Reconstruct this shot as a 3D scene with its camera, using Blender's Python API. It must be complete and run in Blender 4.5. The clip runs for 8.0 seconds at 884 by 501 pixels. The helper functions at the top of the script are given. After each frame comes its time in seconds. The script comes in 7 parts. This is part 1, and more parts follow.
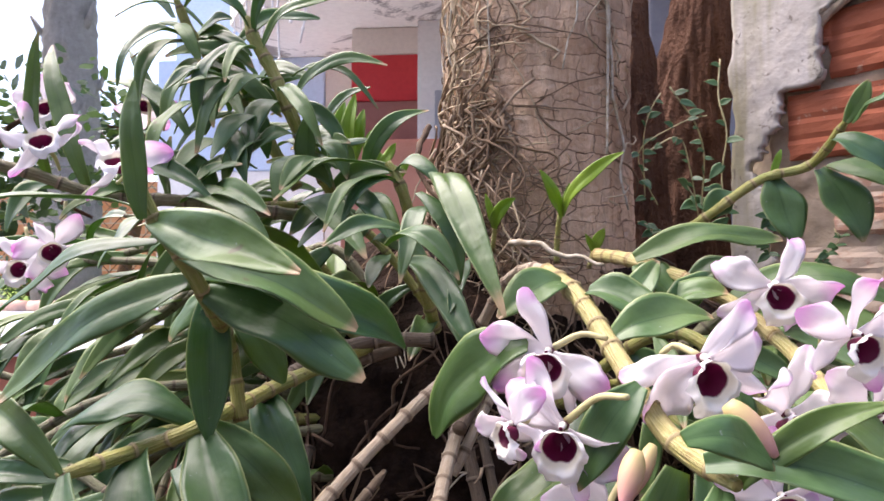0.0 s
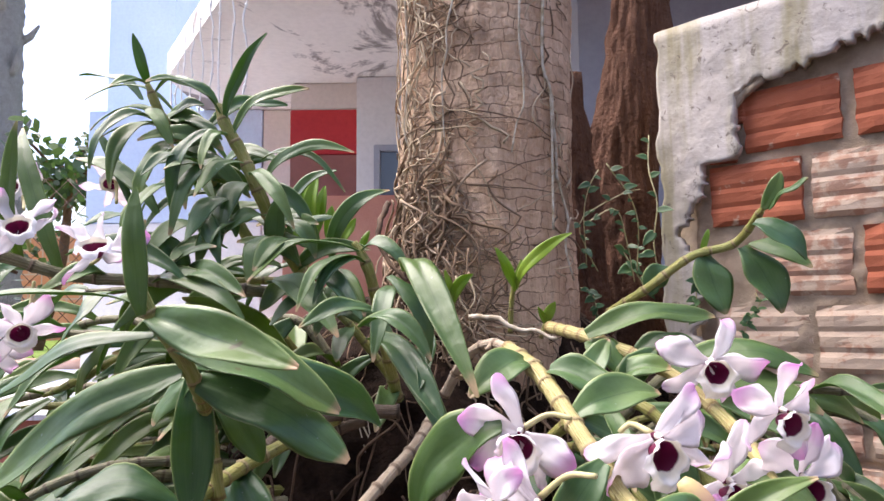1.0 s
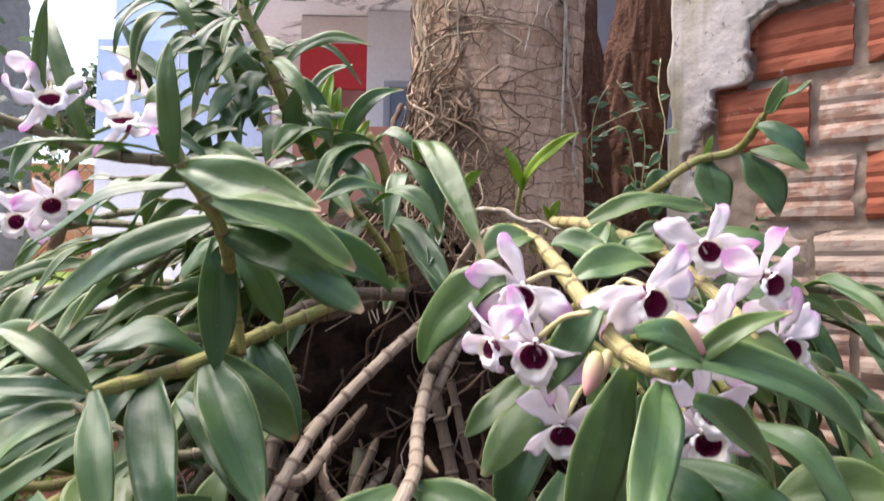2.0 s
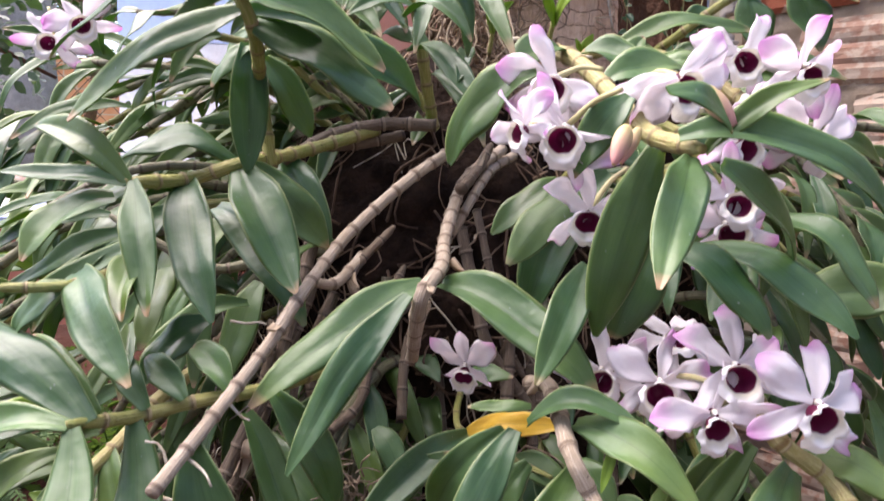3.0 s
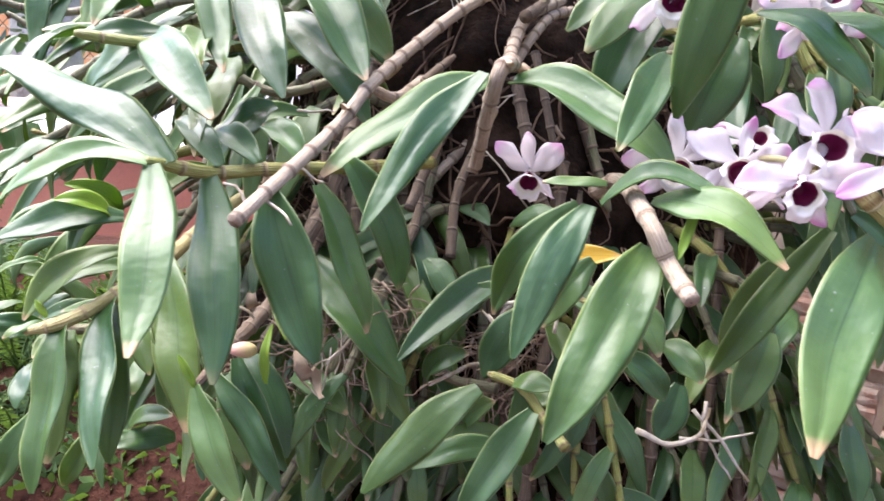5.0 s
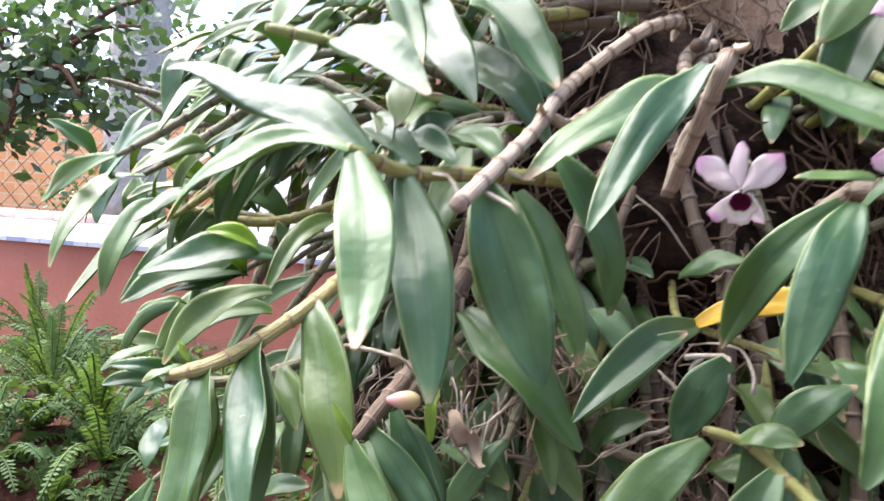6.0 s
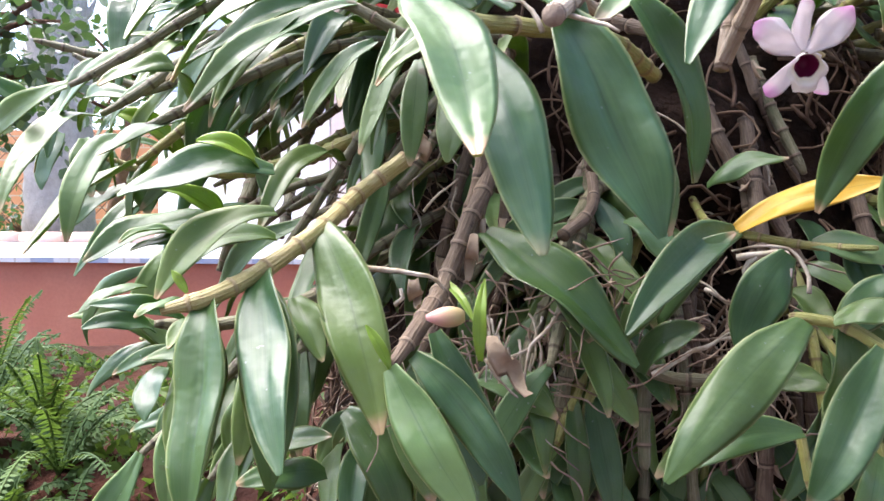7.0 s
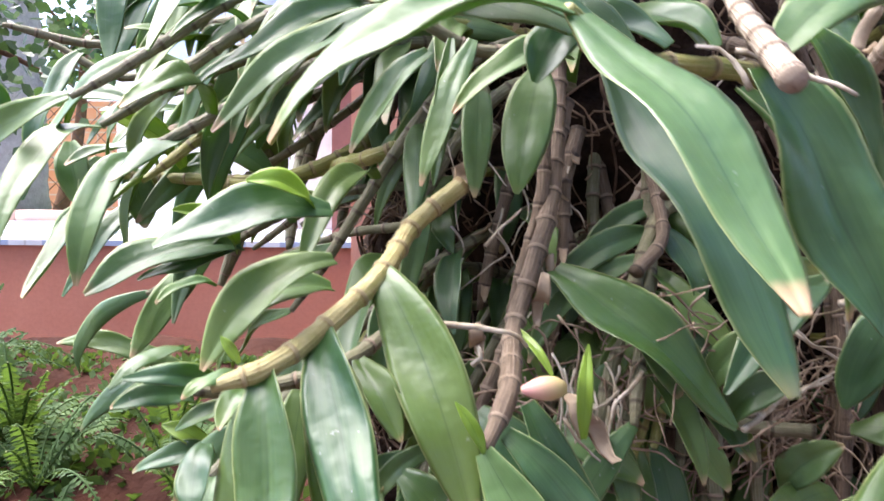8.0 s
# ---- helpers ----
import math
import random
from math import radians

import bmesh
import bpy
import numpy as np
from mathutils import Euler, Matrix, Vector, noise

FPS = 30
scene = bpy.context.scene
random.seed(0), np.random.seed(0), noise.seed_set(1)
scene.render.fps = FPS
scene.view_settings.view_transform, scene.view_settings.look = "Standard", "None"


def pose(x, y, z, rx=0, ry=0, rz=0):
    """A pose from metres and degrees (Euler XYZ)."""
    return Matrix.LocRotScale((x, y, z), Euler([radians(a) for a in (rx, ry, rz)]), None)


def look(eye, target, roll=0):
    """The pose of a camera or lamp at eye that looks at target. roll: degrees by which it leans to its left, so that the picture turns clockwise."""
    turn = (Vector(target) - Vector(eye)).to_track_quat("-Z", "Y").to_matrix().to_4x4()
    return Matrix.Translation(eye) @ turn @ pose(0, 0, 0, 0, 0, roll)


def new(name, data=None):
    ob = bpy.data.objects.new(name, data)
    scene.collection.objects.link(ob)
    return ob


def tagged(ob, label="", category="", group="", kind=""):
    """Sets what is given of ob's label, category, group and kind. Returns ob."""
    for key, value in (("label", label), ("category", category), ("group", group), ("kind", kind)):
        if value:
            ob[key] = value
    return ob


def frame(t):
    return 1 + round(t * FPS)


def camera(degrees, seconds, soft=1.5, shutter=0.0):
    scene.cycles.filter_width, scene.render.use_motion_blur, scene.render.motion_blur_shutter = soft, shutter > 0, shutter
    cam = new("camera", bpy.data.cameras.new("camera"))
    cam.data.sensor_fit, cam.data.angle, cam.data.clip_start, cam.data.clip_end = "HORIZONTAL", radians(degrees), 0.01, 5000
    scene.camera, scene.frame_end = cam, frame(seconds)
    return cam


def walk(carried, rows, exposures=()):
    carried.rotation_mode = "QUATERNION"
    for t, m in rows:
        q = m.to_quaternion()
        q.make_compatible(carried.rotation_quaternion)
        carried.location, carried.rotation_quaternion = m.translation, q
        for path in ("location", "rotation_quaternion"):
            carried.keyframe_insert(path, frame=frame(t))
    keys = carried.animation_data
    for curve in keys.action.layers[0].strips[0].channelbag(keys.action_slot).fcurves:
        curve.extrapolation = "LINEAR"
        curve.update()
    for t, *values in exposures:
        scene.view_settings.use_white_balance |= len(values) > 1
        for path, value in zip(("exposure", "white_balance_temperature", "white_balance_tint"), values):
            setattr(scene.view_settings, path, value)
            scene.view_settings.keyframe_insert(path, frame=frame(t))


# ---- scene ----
EXPO = [(0.0, 1.68, 6550, 22), (1.2, 1.72, 6550, 21), (2.5, 1.74, 6500, 22), (3.5, 2.07, 6450, 25), (4.2, 2.46, 6250, 26), (5.5, 2.54, 6150, 19), (8.0, 2.57, 6200, 20)]
cam = camera(66.0, 8.0, 1.5, 0.3)
PATH = [
    (0, (0.0, 0.0, 1.45), (-0.189, 1.99, 1.501), 0.1),
    (0.5, (-0.016, -0.016, 1.465), (-0.071, 1.98, 1.563), -0.7),
    (1, (-0.024, -0.044, 1.475), (-0.021, 1.947, 1.664), -0.6),
    (2.5, (-0.028, -0.074, 1.378), (-0.065, 1.923, 1.27), 2.2),
    (3, (-0.028, -0.078, 1.345), (-0.103, 1.906, 1.104), 2.2),
    (3.5, (-0.015, -0.075, 1.296), (-0.089, 1.897, 0.97), 3.0),
    (4, (-0.021, -0.076, 1.256), (-0.072, 1.876, 0.825), 4.4),
    (5.5, (-0.095, -0.095, 1.212), (-0.292, 1.883, 0.993), 4.3),
    (6, (-0.145, -0.046, 1.161), (-0.44, 1.932, 1.121), 4.0),
    (6.5, (-0.187, -0.008, 1.105), (-0.333, 1.986, 1.058), 0.9),
    (7, (-0.206, 0.004, 1.097), (-0.332, 2.0, 1.065), 0.3),
    (7.5, (-0.241, 0.029, 1.102), (-0.279, 2.027, 1.022), 0.6),
    (8, (-0.276, 0.058, 1.138), (-0.289, 2.055, 1.032), 0.5),
]
walk(cam, [(t, look(eye, target, roll)) for t, eye, target, roll in PATH], EXPO)

# ---- light ----
SUN_EL, SUN_AZ = radians(62), radians(-68)
world = bpy.data.worlds.new("sky")
scene.world = world
world.use_nodes = True
wn = world.node_tree.nodes
sky = wn.new("ShaderNodeTexSky")
sky.sky_type = "NISHITA"
sky.sun_disc = False
sky.sun_elevation, sky.sun_rotation = SUN_EL, SUN_AZ
sky.air_density, sky.dust_density = 1.0, 2.0
world.node_tree.links.new(sky.outputs[0], wn["Background"].inputs[0])
wn["Background"].inputs[1].default_value = 0.128
sun_dir = Vector((math.sin(SUN_AZ) * math.cos(SUN_EL), math.cos(SUN_AZ) * math.cos(SUN_EL), math.sin(SUN_EL)))
sun = new("sun", bpy.data.lights.new("sun", "SUN"))
sun.data.energy, sun.data.angle, sun.data.color = 2.9, radians(60), (1.0, 0.95, 0.86)
sun.matrix_world = look(sun_dir * 30, (0, 0, 0))


# ---- materials ----
class Mat:
    """A node material with short helpers."""

    def __init__(self, name, rough=0.6, spec=0.5):
        self.m = bpy.data.materials.new(name)
        self.m.use_nodes = True
        self.t = self.m.node_tree
        self.bsdf = self.t.nodes["Principled BSDF"]
        self.bsdf.inputs["Roughness"].default_value = rough
        self.bsdf.inputs["Specular IOR Level"].default_value = spec

    def n(self, kind, **values):
        node = self.t.nodes.new("ShaderNode" + kind)
        for key, value in values.items():
            if key == "op":
                node.operation = value
            elif key == "blend":
                node.blend_type = value
            elif key == "feature":
                node.feature = value
            elif key == "bands":
                node.wave_type = value
            elif key == "direction":
                node.bands_direction = value
        return node

    def link(self, a, b):
        self.t.links.new(a, b)

    def put(self, socket, value):
        if hasattr(value, "links"):
            self.link(value, socket)
        else:
            socket.default_value = value

    def coords(self, scale=(1, 1, 1), kind="Object"):
        tc, mp = self.n("TexCoord"), self.n("Mapping")
        self.link(tc.outputs[kind], mp.inputs[0])
        mp.inputs["Scale"].default_value = scale
        return mp.outputs[0]

    def noise(self, scale, detail=4, rough=0.6, vec=None, distort=0.0):
        x = self.n("TexNoise")
        x.inputs["Scale"].default_value = scale
        x.inputs["Detail"].default_value = detail
        x.inputs["Roughness"].default_value = rough
        x.inputs["Distortion"].default_value = distort
        self.link(vec if vec is not None else self.coords(), x.inputs["Vector"])
        return x.outputs[0]

    def math(self, op, a, b=0.0, c=0.0):
        x = self.n("Math", op=op)
        for socket, value in zip(x.inputs, (a, b, c)):
            self.put(socket, value)
        return x.outputs[0]

    def range(self, value, lo, hi, to_lo=0.0, to_hi=1.0):
        x = self.n("MapRange")
        for socket, v in zip(x.inputs, (value, lo, hi, to_lo, to_hi)):
            self.put(socket, v)
        return x.outputs[0]

    def mix(self, f, a, b, blend="MIX"):
        x = self.n("MixRGB", blend=blend)
        self.put(x.inputs[0], f)
        for socket, v in zip(x.inputs[1:], (a, b)):
            self.put(socket, v if hasattr(v, "links") else (*v, 1))
        return x.outputs[0]

    def random(self):
        return self.n("ObjectInfo").outputs["Random"]

    def uv(self):
        sep = self.n("SeparateXYZ")
        self.link(self.n("TexCoord").outputs["UV"], sep.inputs[0])
        return sep.outputs[0], sep.outputs[1]

    def color(self, value):
        self.put(self.bsdf.inputs["Base Color"], value if hasattr(value, "links") else (*value, 1))
        return self

    def rough(self, value):
        self.put(self.bsdf.inputs["Roughness"], value)
        return self

    def bump(self, height, strength=0.3, distance=0.002):
        b = self.n("Bump")
        b.inputs["Strength"].default_value = strength
        b.inputs["Distance"].default_value = distance
        self.link(height, b.inputs["Height"])
        self.link(b.outputs[0], self.bsdf.inputs["Normal"])
        return self

    def thin(self, amount, tint):
        """Light that shines through a thin leaf or petal."""
        tr, mx = self.n("BsdfTranslucent"), self.n("MixShader")
        self.put(tr.inputs[0], tint if hasattr(tint, "links") else (*tint, 1))
        mx.inputs[0].default_value = amount
        out = self.t.nodes["Material Output"]
        self.link(self.bsdf.outputs[0], mx.inputs[1])
        self.link(tr.outputs[0], mx.inputs[2])
        self.link(mx.outputs[0], out.inputs[0])
        return self


def leaf_material(name, dark, light, through_tint, worn, rough=0.40, thin=0.28):
    m = Mat(name, rough, 0.6)
    u, v = m.uv()
    big, fine = m.noise(14, 3), m.noise(120, 3)
    rnd = m.random()
    pale = m.math("ADD", m.math("MULTIPLY", big, 0.75), m.math("MULTIPLY", rnd, 0.55))
    c = m.mix(m.range(pale, 0.40, 1.0), dark, light)
    c = m.mix(m.range(fine, 0.35, 0.75, 0.0, 0.25), c, [x * 0.6 for x in dark])
    away = m.math("ABSOLUTE", m.math("SUBTRACT", v, 0.5))
    c = m.mix(m.range(away, 0.006, 0.022, 0.6, 0.0), c, [x * 0.5 for x in dark])
    stripe = m.n("TexNoise")
    stripe.inputs["Scale"].default_value = 1.0
    mp = m.n("Mapping")
    mp.inputs["Scale"].default_value = (2.5, 13, 1)
    m.link(m.n("TexCoord").outputs["UV"], mp.inputs[0])
    m.link(mp.outputs[0], stripe.inputs["Vector"])
    c = m.mix(m.range(stripe.outputs[0], 0.45, 0.75, 0.0, 0.3), c, [x * 1.15 for x in light])
    # Old leaves turn yellow green in patches from the tip.
    aged = m.math("MULTIPLY", m.range(m.math("ADD", u, m.math("MULTIPLY", m.noise(26, 3), 0.6)), 0.75, 1.35), m.range(rnd, 0.45, 0.9))
    c = m.mix(m.math("MULTIPLY", aged, 0.7 * worn), c, (0.17, 0.24, 0.045))
    veins = m.math("SINE", m.math("MULTIPLY", v, 95.0))
    c = m.mix(m.range(veins, 0.3, 1.0, 0.0, 0.05), c, [x * 1.4 for x in light])
    edge = m.range(away, 0.462, 0.492, 0.0, 0.85)
    c = m.mix(edge, c, (0.36, 0.42, 0.17))
    dry = m.math("MULTIPLY", m.range(m.math("ADD", u, m.math("MULTIPLY", m.noise(60, 3), 0.10)), 0.975, 1.03), m.range(rnd, 0.25, 0.45))
    c = m.mix(m.math("MULTIPLY", dry, worn), c, (0.52, 0.34, 0.19))
    # Pale bluish patches: soft sky sheen painted into the leaf colour.
    sheen_film = m.range(m.noise(22, 5, 0.65, None, 0.6), 0.45, 0.75, 0.0, 0.12 * worn)
    c = m.mix(sheen_film, c, (0.22, 0.33, 0.28))
    specks = m.range(m.noise(240, 2, 0.5), 0.73, 0.78, 0.0, 0.5 * worn)
    c = m.mix(specks, c, (0.45, 0.5, 0.4))
    spots = m.math("MULTIPLY", m.range(m.noise(75, 1, 0.4), 0.76, 0.79, 0.0, 0.8), m.range(rnd, 0.6, 0.8))
    c = m.mix(m.math("MULTIPLY", spots, worn), c, (0.09, 0.06, 0.03))
    m.color(c).rough(m.range(m.noise(26, 4), 0.3, 0.7, rough - 0.08, rough + 0.14))
    m.bump(m.math("ADD", m.math("MULTIPLY", m.noise(38, 3), 2.5), m.math("MULTIPLY", fine, 0.35)), 0.45, 0.0016)
    return m.thin(thin, m.mix(rnd, through_tint, [x * 0.8 for x in through_tint])).m


LEAF = leaf_material("orchid leaf", (0.026, 0.082, 0.025), (0.122, 0.222, 0.064), (0.23, 0.44, 0.04), 1.0)
OLIVE = leaf_material("olive leaf", (0.045, 0.105, 0.022), (0.125, 0.205, 0.045), (0.28, 0.44, 0.03), 0.8, 0.40, 0.3)
YOUNG = leaf_material("young leaf", (0.13, 0.26, 0.02), (0.30, 0.44, 0.05), (0.40, 0.62, 0.05), 0.0, 0.38, 0.3)
YELLOW = leaf_material("yellowed leaf", (0.74, 0.43, 0.03), (0.86, 0.60, 0.06), (0.9, 0.55, 0.04), 0.6)
VINE = leaf_material("vine leaf", (0.03, 0.09, 0.03), (0.07, 0.17, 0.05), (0.12, 0.3, 0.04), 0.2, 0.5)
FERN = leaf_material("fern frond", (0.022, 0.065, 0.012), (0.075, 0.14, 0.024), (0.14, 0.24, 0.03), 0.0, 0.8)
TREE = leaf_material("tree leaf", (0.02, 0.05, 0.02), (0.05, 0.09, 0.04), (0.08, 0.16, 0.03), 0.0, 0.4)


def cane_material(name, base, green, ring, sheath, rough=0.5):
    m = Mat(name, rough, 0.4)
    u, v = m.uv()
    ph = m.math("FRACT", u)
    big, fine = m.noise(40, 4), m.noise(260, 3)
    along = m.n("TexNoise")
    along.inputs["Scale"].default_value = 1.0
    along.inputs["Detail"].default_value = 3
    mp = m.n("Mapping")
    mp.inputs["Scale"].default_value = (1.2, 26, 1)
    m.link(m.n("TexCoord").outputs["UV"], mp.inputs[0])
    m.link(mp.outputs[0], along.inputs["Vector"])
    c = m.mix(m.range(big, 0.35, 0.7), base, green)
    c = m.mix(m.range(along.outputs[0], 0.45, 0.7, 0.0, 0.6), c, sheath)
    c = m.mix(m.range(fine, 0.6, 0.75, 0.0, 0.4), c, ring)
    c = m.mix(m.range(m.math("ABSOLUTE", m.math("SUBTRACT", ph, 0.06)), 0.015, 0.09, 0.85, 0.0), c, ring)
    c = m.mix(m.range(m.noise(75, 4, 0.7, None, 0.5), 0.58, 0.66, 0.0, 0.65), c, [0.5 * (x + y) for x, y in zip(ring, base)])
    c = m.mix(m.range(m.noise(150, 2), 0.70, 0.74, 0.0, 0.7), c, [0.6 * x for x in ring])
    m.color(c)
    return m.bump(m.math("ADD", along.outputs[0], m.math("MULTIPLY", fine, 0.6)), 0.8, 0.0022).m


CANE_GREEN = cane_material("green cane", (0.30, 0.28, 0.07), (0.20, 0.24, 0.05), (0.16, 0.11, 0.05), (0.44, 0.40, 0.18))
CANE_GOLD = cane_material("golden cane", (0.40, 0.33, 0.13), (0.30, 0.28, 0.08), (0.20, 0.12, 0.04), (0.58, 0.50, 0.26))
CANE_PALE = cane_material("pale dry cane", (0.42, 0.34, 0.25), (0.30, 0.235, 0.16), (0.13, 0.085, 0.055), (0.56, 0.48, 0.38), 0.75)
CANE_OLD = cane_material("old brown cane", (0.16, 0.115, 0.075), (0.10, 0.07, 0.045), (0.045, 0.03, 0.02), (0.27, 0.21, 0.15), 0.75)
CANE_MOSS = cane_material("grey green cane", (0.19, 0.18, 0.10), (0.12, 0.13, 0.06), (0.07, 0.05, 0.03), (0.33, 0.29, 0.20), 0.65)


def petal_material():
    m = Mat("petal", 0.45, 0.35)
    u, v = m.uv()
    rnd = m.random()
    veins = m.math("SINE", m.math("MULTIPLY", v, 70.0))
    f = m.range(m.math("ADD", u, m.math("MULTIPLY", m.noise(70, 3), 0.3)), m.range(rnd, 0, 1, 0.70, 1.0), m.range(rnd, 0, 1, 1.15, 1.40))
    c = m.mix(f, (0.95, 0.93, 0.935), (0.80, 0.38, 0.74))
    c = m.mix(m.range(veins, 0.2, 1.0, 0.0, 0.025), c, (0.72, 0.42, 0.70))
    m.color(c).bump(m.noise(90, 3), 0.25, 0.001)
    return m.thin(0.55, m.mix(f, (0.93, 0.88, 0.91), (0.85, 0.42, 0.78))).m


def lip_material():
    m = Mat("lip", 0.5, 0.3)
    u, v = m.uv()
    w = m.math("ADD", u, m.math("MULTIPLY", m.math("SUBTRACT", m.noise(160, 3), 0.5), 0.07))
    c = m.mix(m.range(w, 0.40, 0.46), (0.11, 0.004, 0.035), (0.84, 0.80, 0.66))
    c = m.mix(m.range(w, 0.55, 0.8), c, (0.92, 0.90, 0.88))
    c = m.mix(m.range(w, 0.96, 1.05, 0.0, 0.5), c, (0.75, 0.45, 0.72))
    m.color(c).bump(m.noise(220, 3), 0.25, 0.001)
    return m.thin(0.2, c).m


PETAL, LIP = petal_material(), lip_material()
m_ = Mat("bud", 0.5, 0.35)
u_, v_ = m_.uv()
BUD = m_.color(m_.mix(m_.range(m_.math("ADD", u_, m_.math("MULTIPLY", m_.noise(80), 0.3)), 0.3, 1.1), (0.45, 0.36, 0.16), (0.62, 0.30, 0.28))).bump(m_.noise(150), 0.3, 0.001).m
m_ = Mat("pale stalk", 0.55, 0.35)
STALK = m_.color(m_.mix(m_.noise(60), (0.42, 0.42, 0.16), (0.55, 0.46, 0.28))).m
m_ = Mat("white root", 0.75, 0.25)
ROOT_WHITE = m_.color(m_.mix(m_.range(m_.noise(90), 0.4, 0.65), (0.52, 0.47, 0.38), (0.30, 0.24, 0.15))).bump(m_.noise(300), 0.3, 0.001).m
m_ = Mat("straw root", 0.85, 0.2)
ROOT_STRAW = m_.color(m_.mix(m_.range(m_.noise(60), 0.35, 0.7), (0.17, 0.11, 0.07), (0.48, 0.38, 0.27))).m
m_ = Mat("brown root", 0.85, 0.2)
ROOT_BROWN = m_.color(m_.mix(m_.range(m_.noise(50), 0.35, 0.7), (0.05, 0.03, 0.02), (0.17, 0.11, 0.07))).bump(m_.noise(300), 0.5, 0.001).m
m_ = Mat("dry papery sheath", 0.8, 0.2)
DRY = m_.color(m_.mix(m_.range(m_.noise(45), 0.35, 0.7), (0.36, 0.27, 0.18), (0.52, 0.42, 0.30))).bump(m_.noise(160), 0.5, 0.002).thin(0.15, (0.5, 0.35, 0.2)).m
# Brown roots taken down to near black: the deep shade is in the colour.
m_ = Mat("root fibre mass and shade", 0.95, 0.1)
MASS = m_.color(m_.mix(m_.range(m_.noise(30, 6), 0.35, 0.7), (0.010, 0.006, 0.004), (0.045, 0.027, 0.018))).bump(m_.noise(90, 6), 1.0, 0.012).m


# ---- geometry helpers ----
def mesh_from(bm, name, material, smooth=True):
    me = bpy.data.meshes.new(name)
    bm.to_mesh(me)
    bm.free()
    me.materials.append(material)
    if smooth:
        me.polygons.foreach_set("use_smooth", [True] * len(me.polygons))
    return me


def part(name, bm, material, parent, label="", smooth=True):
    """Links a bmesh as one mesh object under a thing or a part."""
    ob = new(name, mesh_from(bm, name, material, smooth) if isinstance(bm, bmesh.types.BMesh) else bm)
    ob.parent = parent
    if label:
        ob["label"] = label
    return ob


def solid(name, bm, material, label, category, kind="", group="", smooth=False):
    """A top-level thing or piece of the setting, of one mesh."""
    return tagged(new(name, mesh_from(bm, name, material, smooth)), label, category, group, kind)


def empty(name, place, label, category, group="", kind=""):
    ob = new(name)
    ob.location = place
    ob.empty_display_size = 0.02
    bpy.context.view_layer.update()
    return tagged(ob, label, category, group, kind)


def under(ob, parent):
    """Keeps a part, built in world places, where it is under a parent that stands at a place."""
    ob.parent = parent
    ob.matrix_parent_inverse = Matrix.Translation(parent.location).inverted()
    return ob


def spline(points, step):
    """Even places along a smooth curve through the points."""
    p = [Vector(q) for q in points]
    if len(p) == 2:
        p = [p[0], p[0].lerp(p[1], 0.5), p[1]]
    p = [p[0] * 2 - p[1]] + p + [p[-1] * 2 - p[-2]]
    dense = []
    for a, b, c, d in zip(p, p[1:], p[2:], p[3:]):
        for k in range(24):
            t = k / 24
            dense.append(0.5 * ((2 * b) + (c - a) * t + (2 * a - 5 * b + 4 * c - d) * t * t + (3 * b - a - 3 * c + d) * t**3))
    dense.append(p[-2])
    far = [0.0]
    for a, b in zip(dense, dense[1:]):
        far.append(far[-1] + (b - a).length)
    count = max(2, round(far[-1] / step))
    out, k = [], 0
    for n in range(count + 1):
        want = far[-1] * n / count
        while k < len(far) - 2 and far[k + 1] < want:
            k += 1
        f = (want - far[k]) / max(1e-9, far[k + 1] - far[k])
        out.append(dense[k].lerp(dense[k + 1], f))
    return out, far[-1]


def tube(bm, places, radii, sides=8, u_scale=1.0, cap=True):
    """A tube through the places, with u along it in units of u_scale metres and v round it."""
    uv = bm.loops.layers.uv.verify()
    rings, us, gone = [], [], 0.0
    side = None
    for k, p in enumerate(places):
        d = (places[min(k + 1, len(places) - 1)] - places[max(k - 1, 0)]).normalized()
        if side is None:
            side = d.orthogonal().normalized()
        side = (side - d * side.dot(d)).normalized()
        other = d.cross(side)
        if k:
            gone += (p - places[k - 1]).length
        us.append(gone / u_scale)
        r = radii[k]
        rings.append([bm.verts.new(p + r * (math.cos(a) * side + math.sin(a) * other)) for a in (2 * math.pi * s / sides for s in range(sides))])
    for k in range(len(rings) - 1):
        for s in range(sides):
            e = (s + 1) % sides
            f = bm.faces.new((rings[k][s], rings[k][e], rings[k + 1][e], rings[k + 1][s]))
            for loop, (uu, vv) in zip(f.loops, ((us[k], s), (us[k], s + 1), (us[k + 1], s + 1), (us[k + 1], s))):
                loop[uv].uv = (uu, vv / sides)
    if cap:
        bm.faces.new(rings[0][::-1])
        bm.faces.new(rings[-1])
    return bm


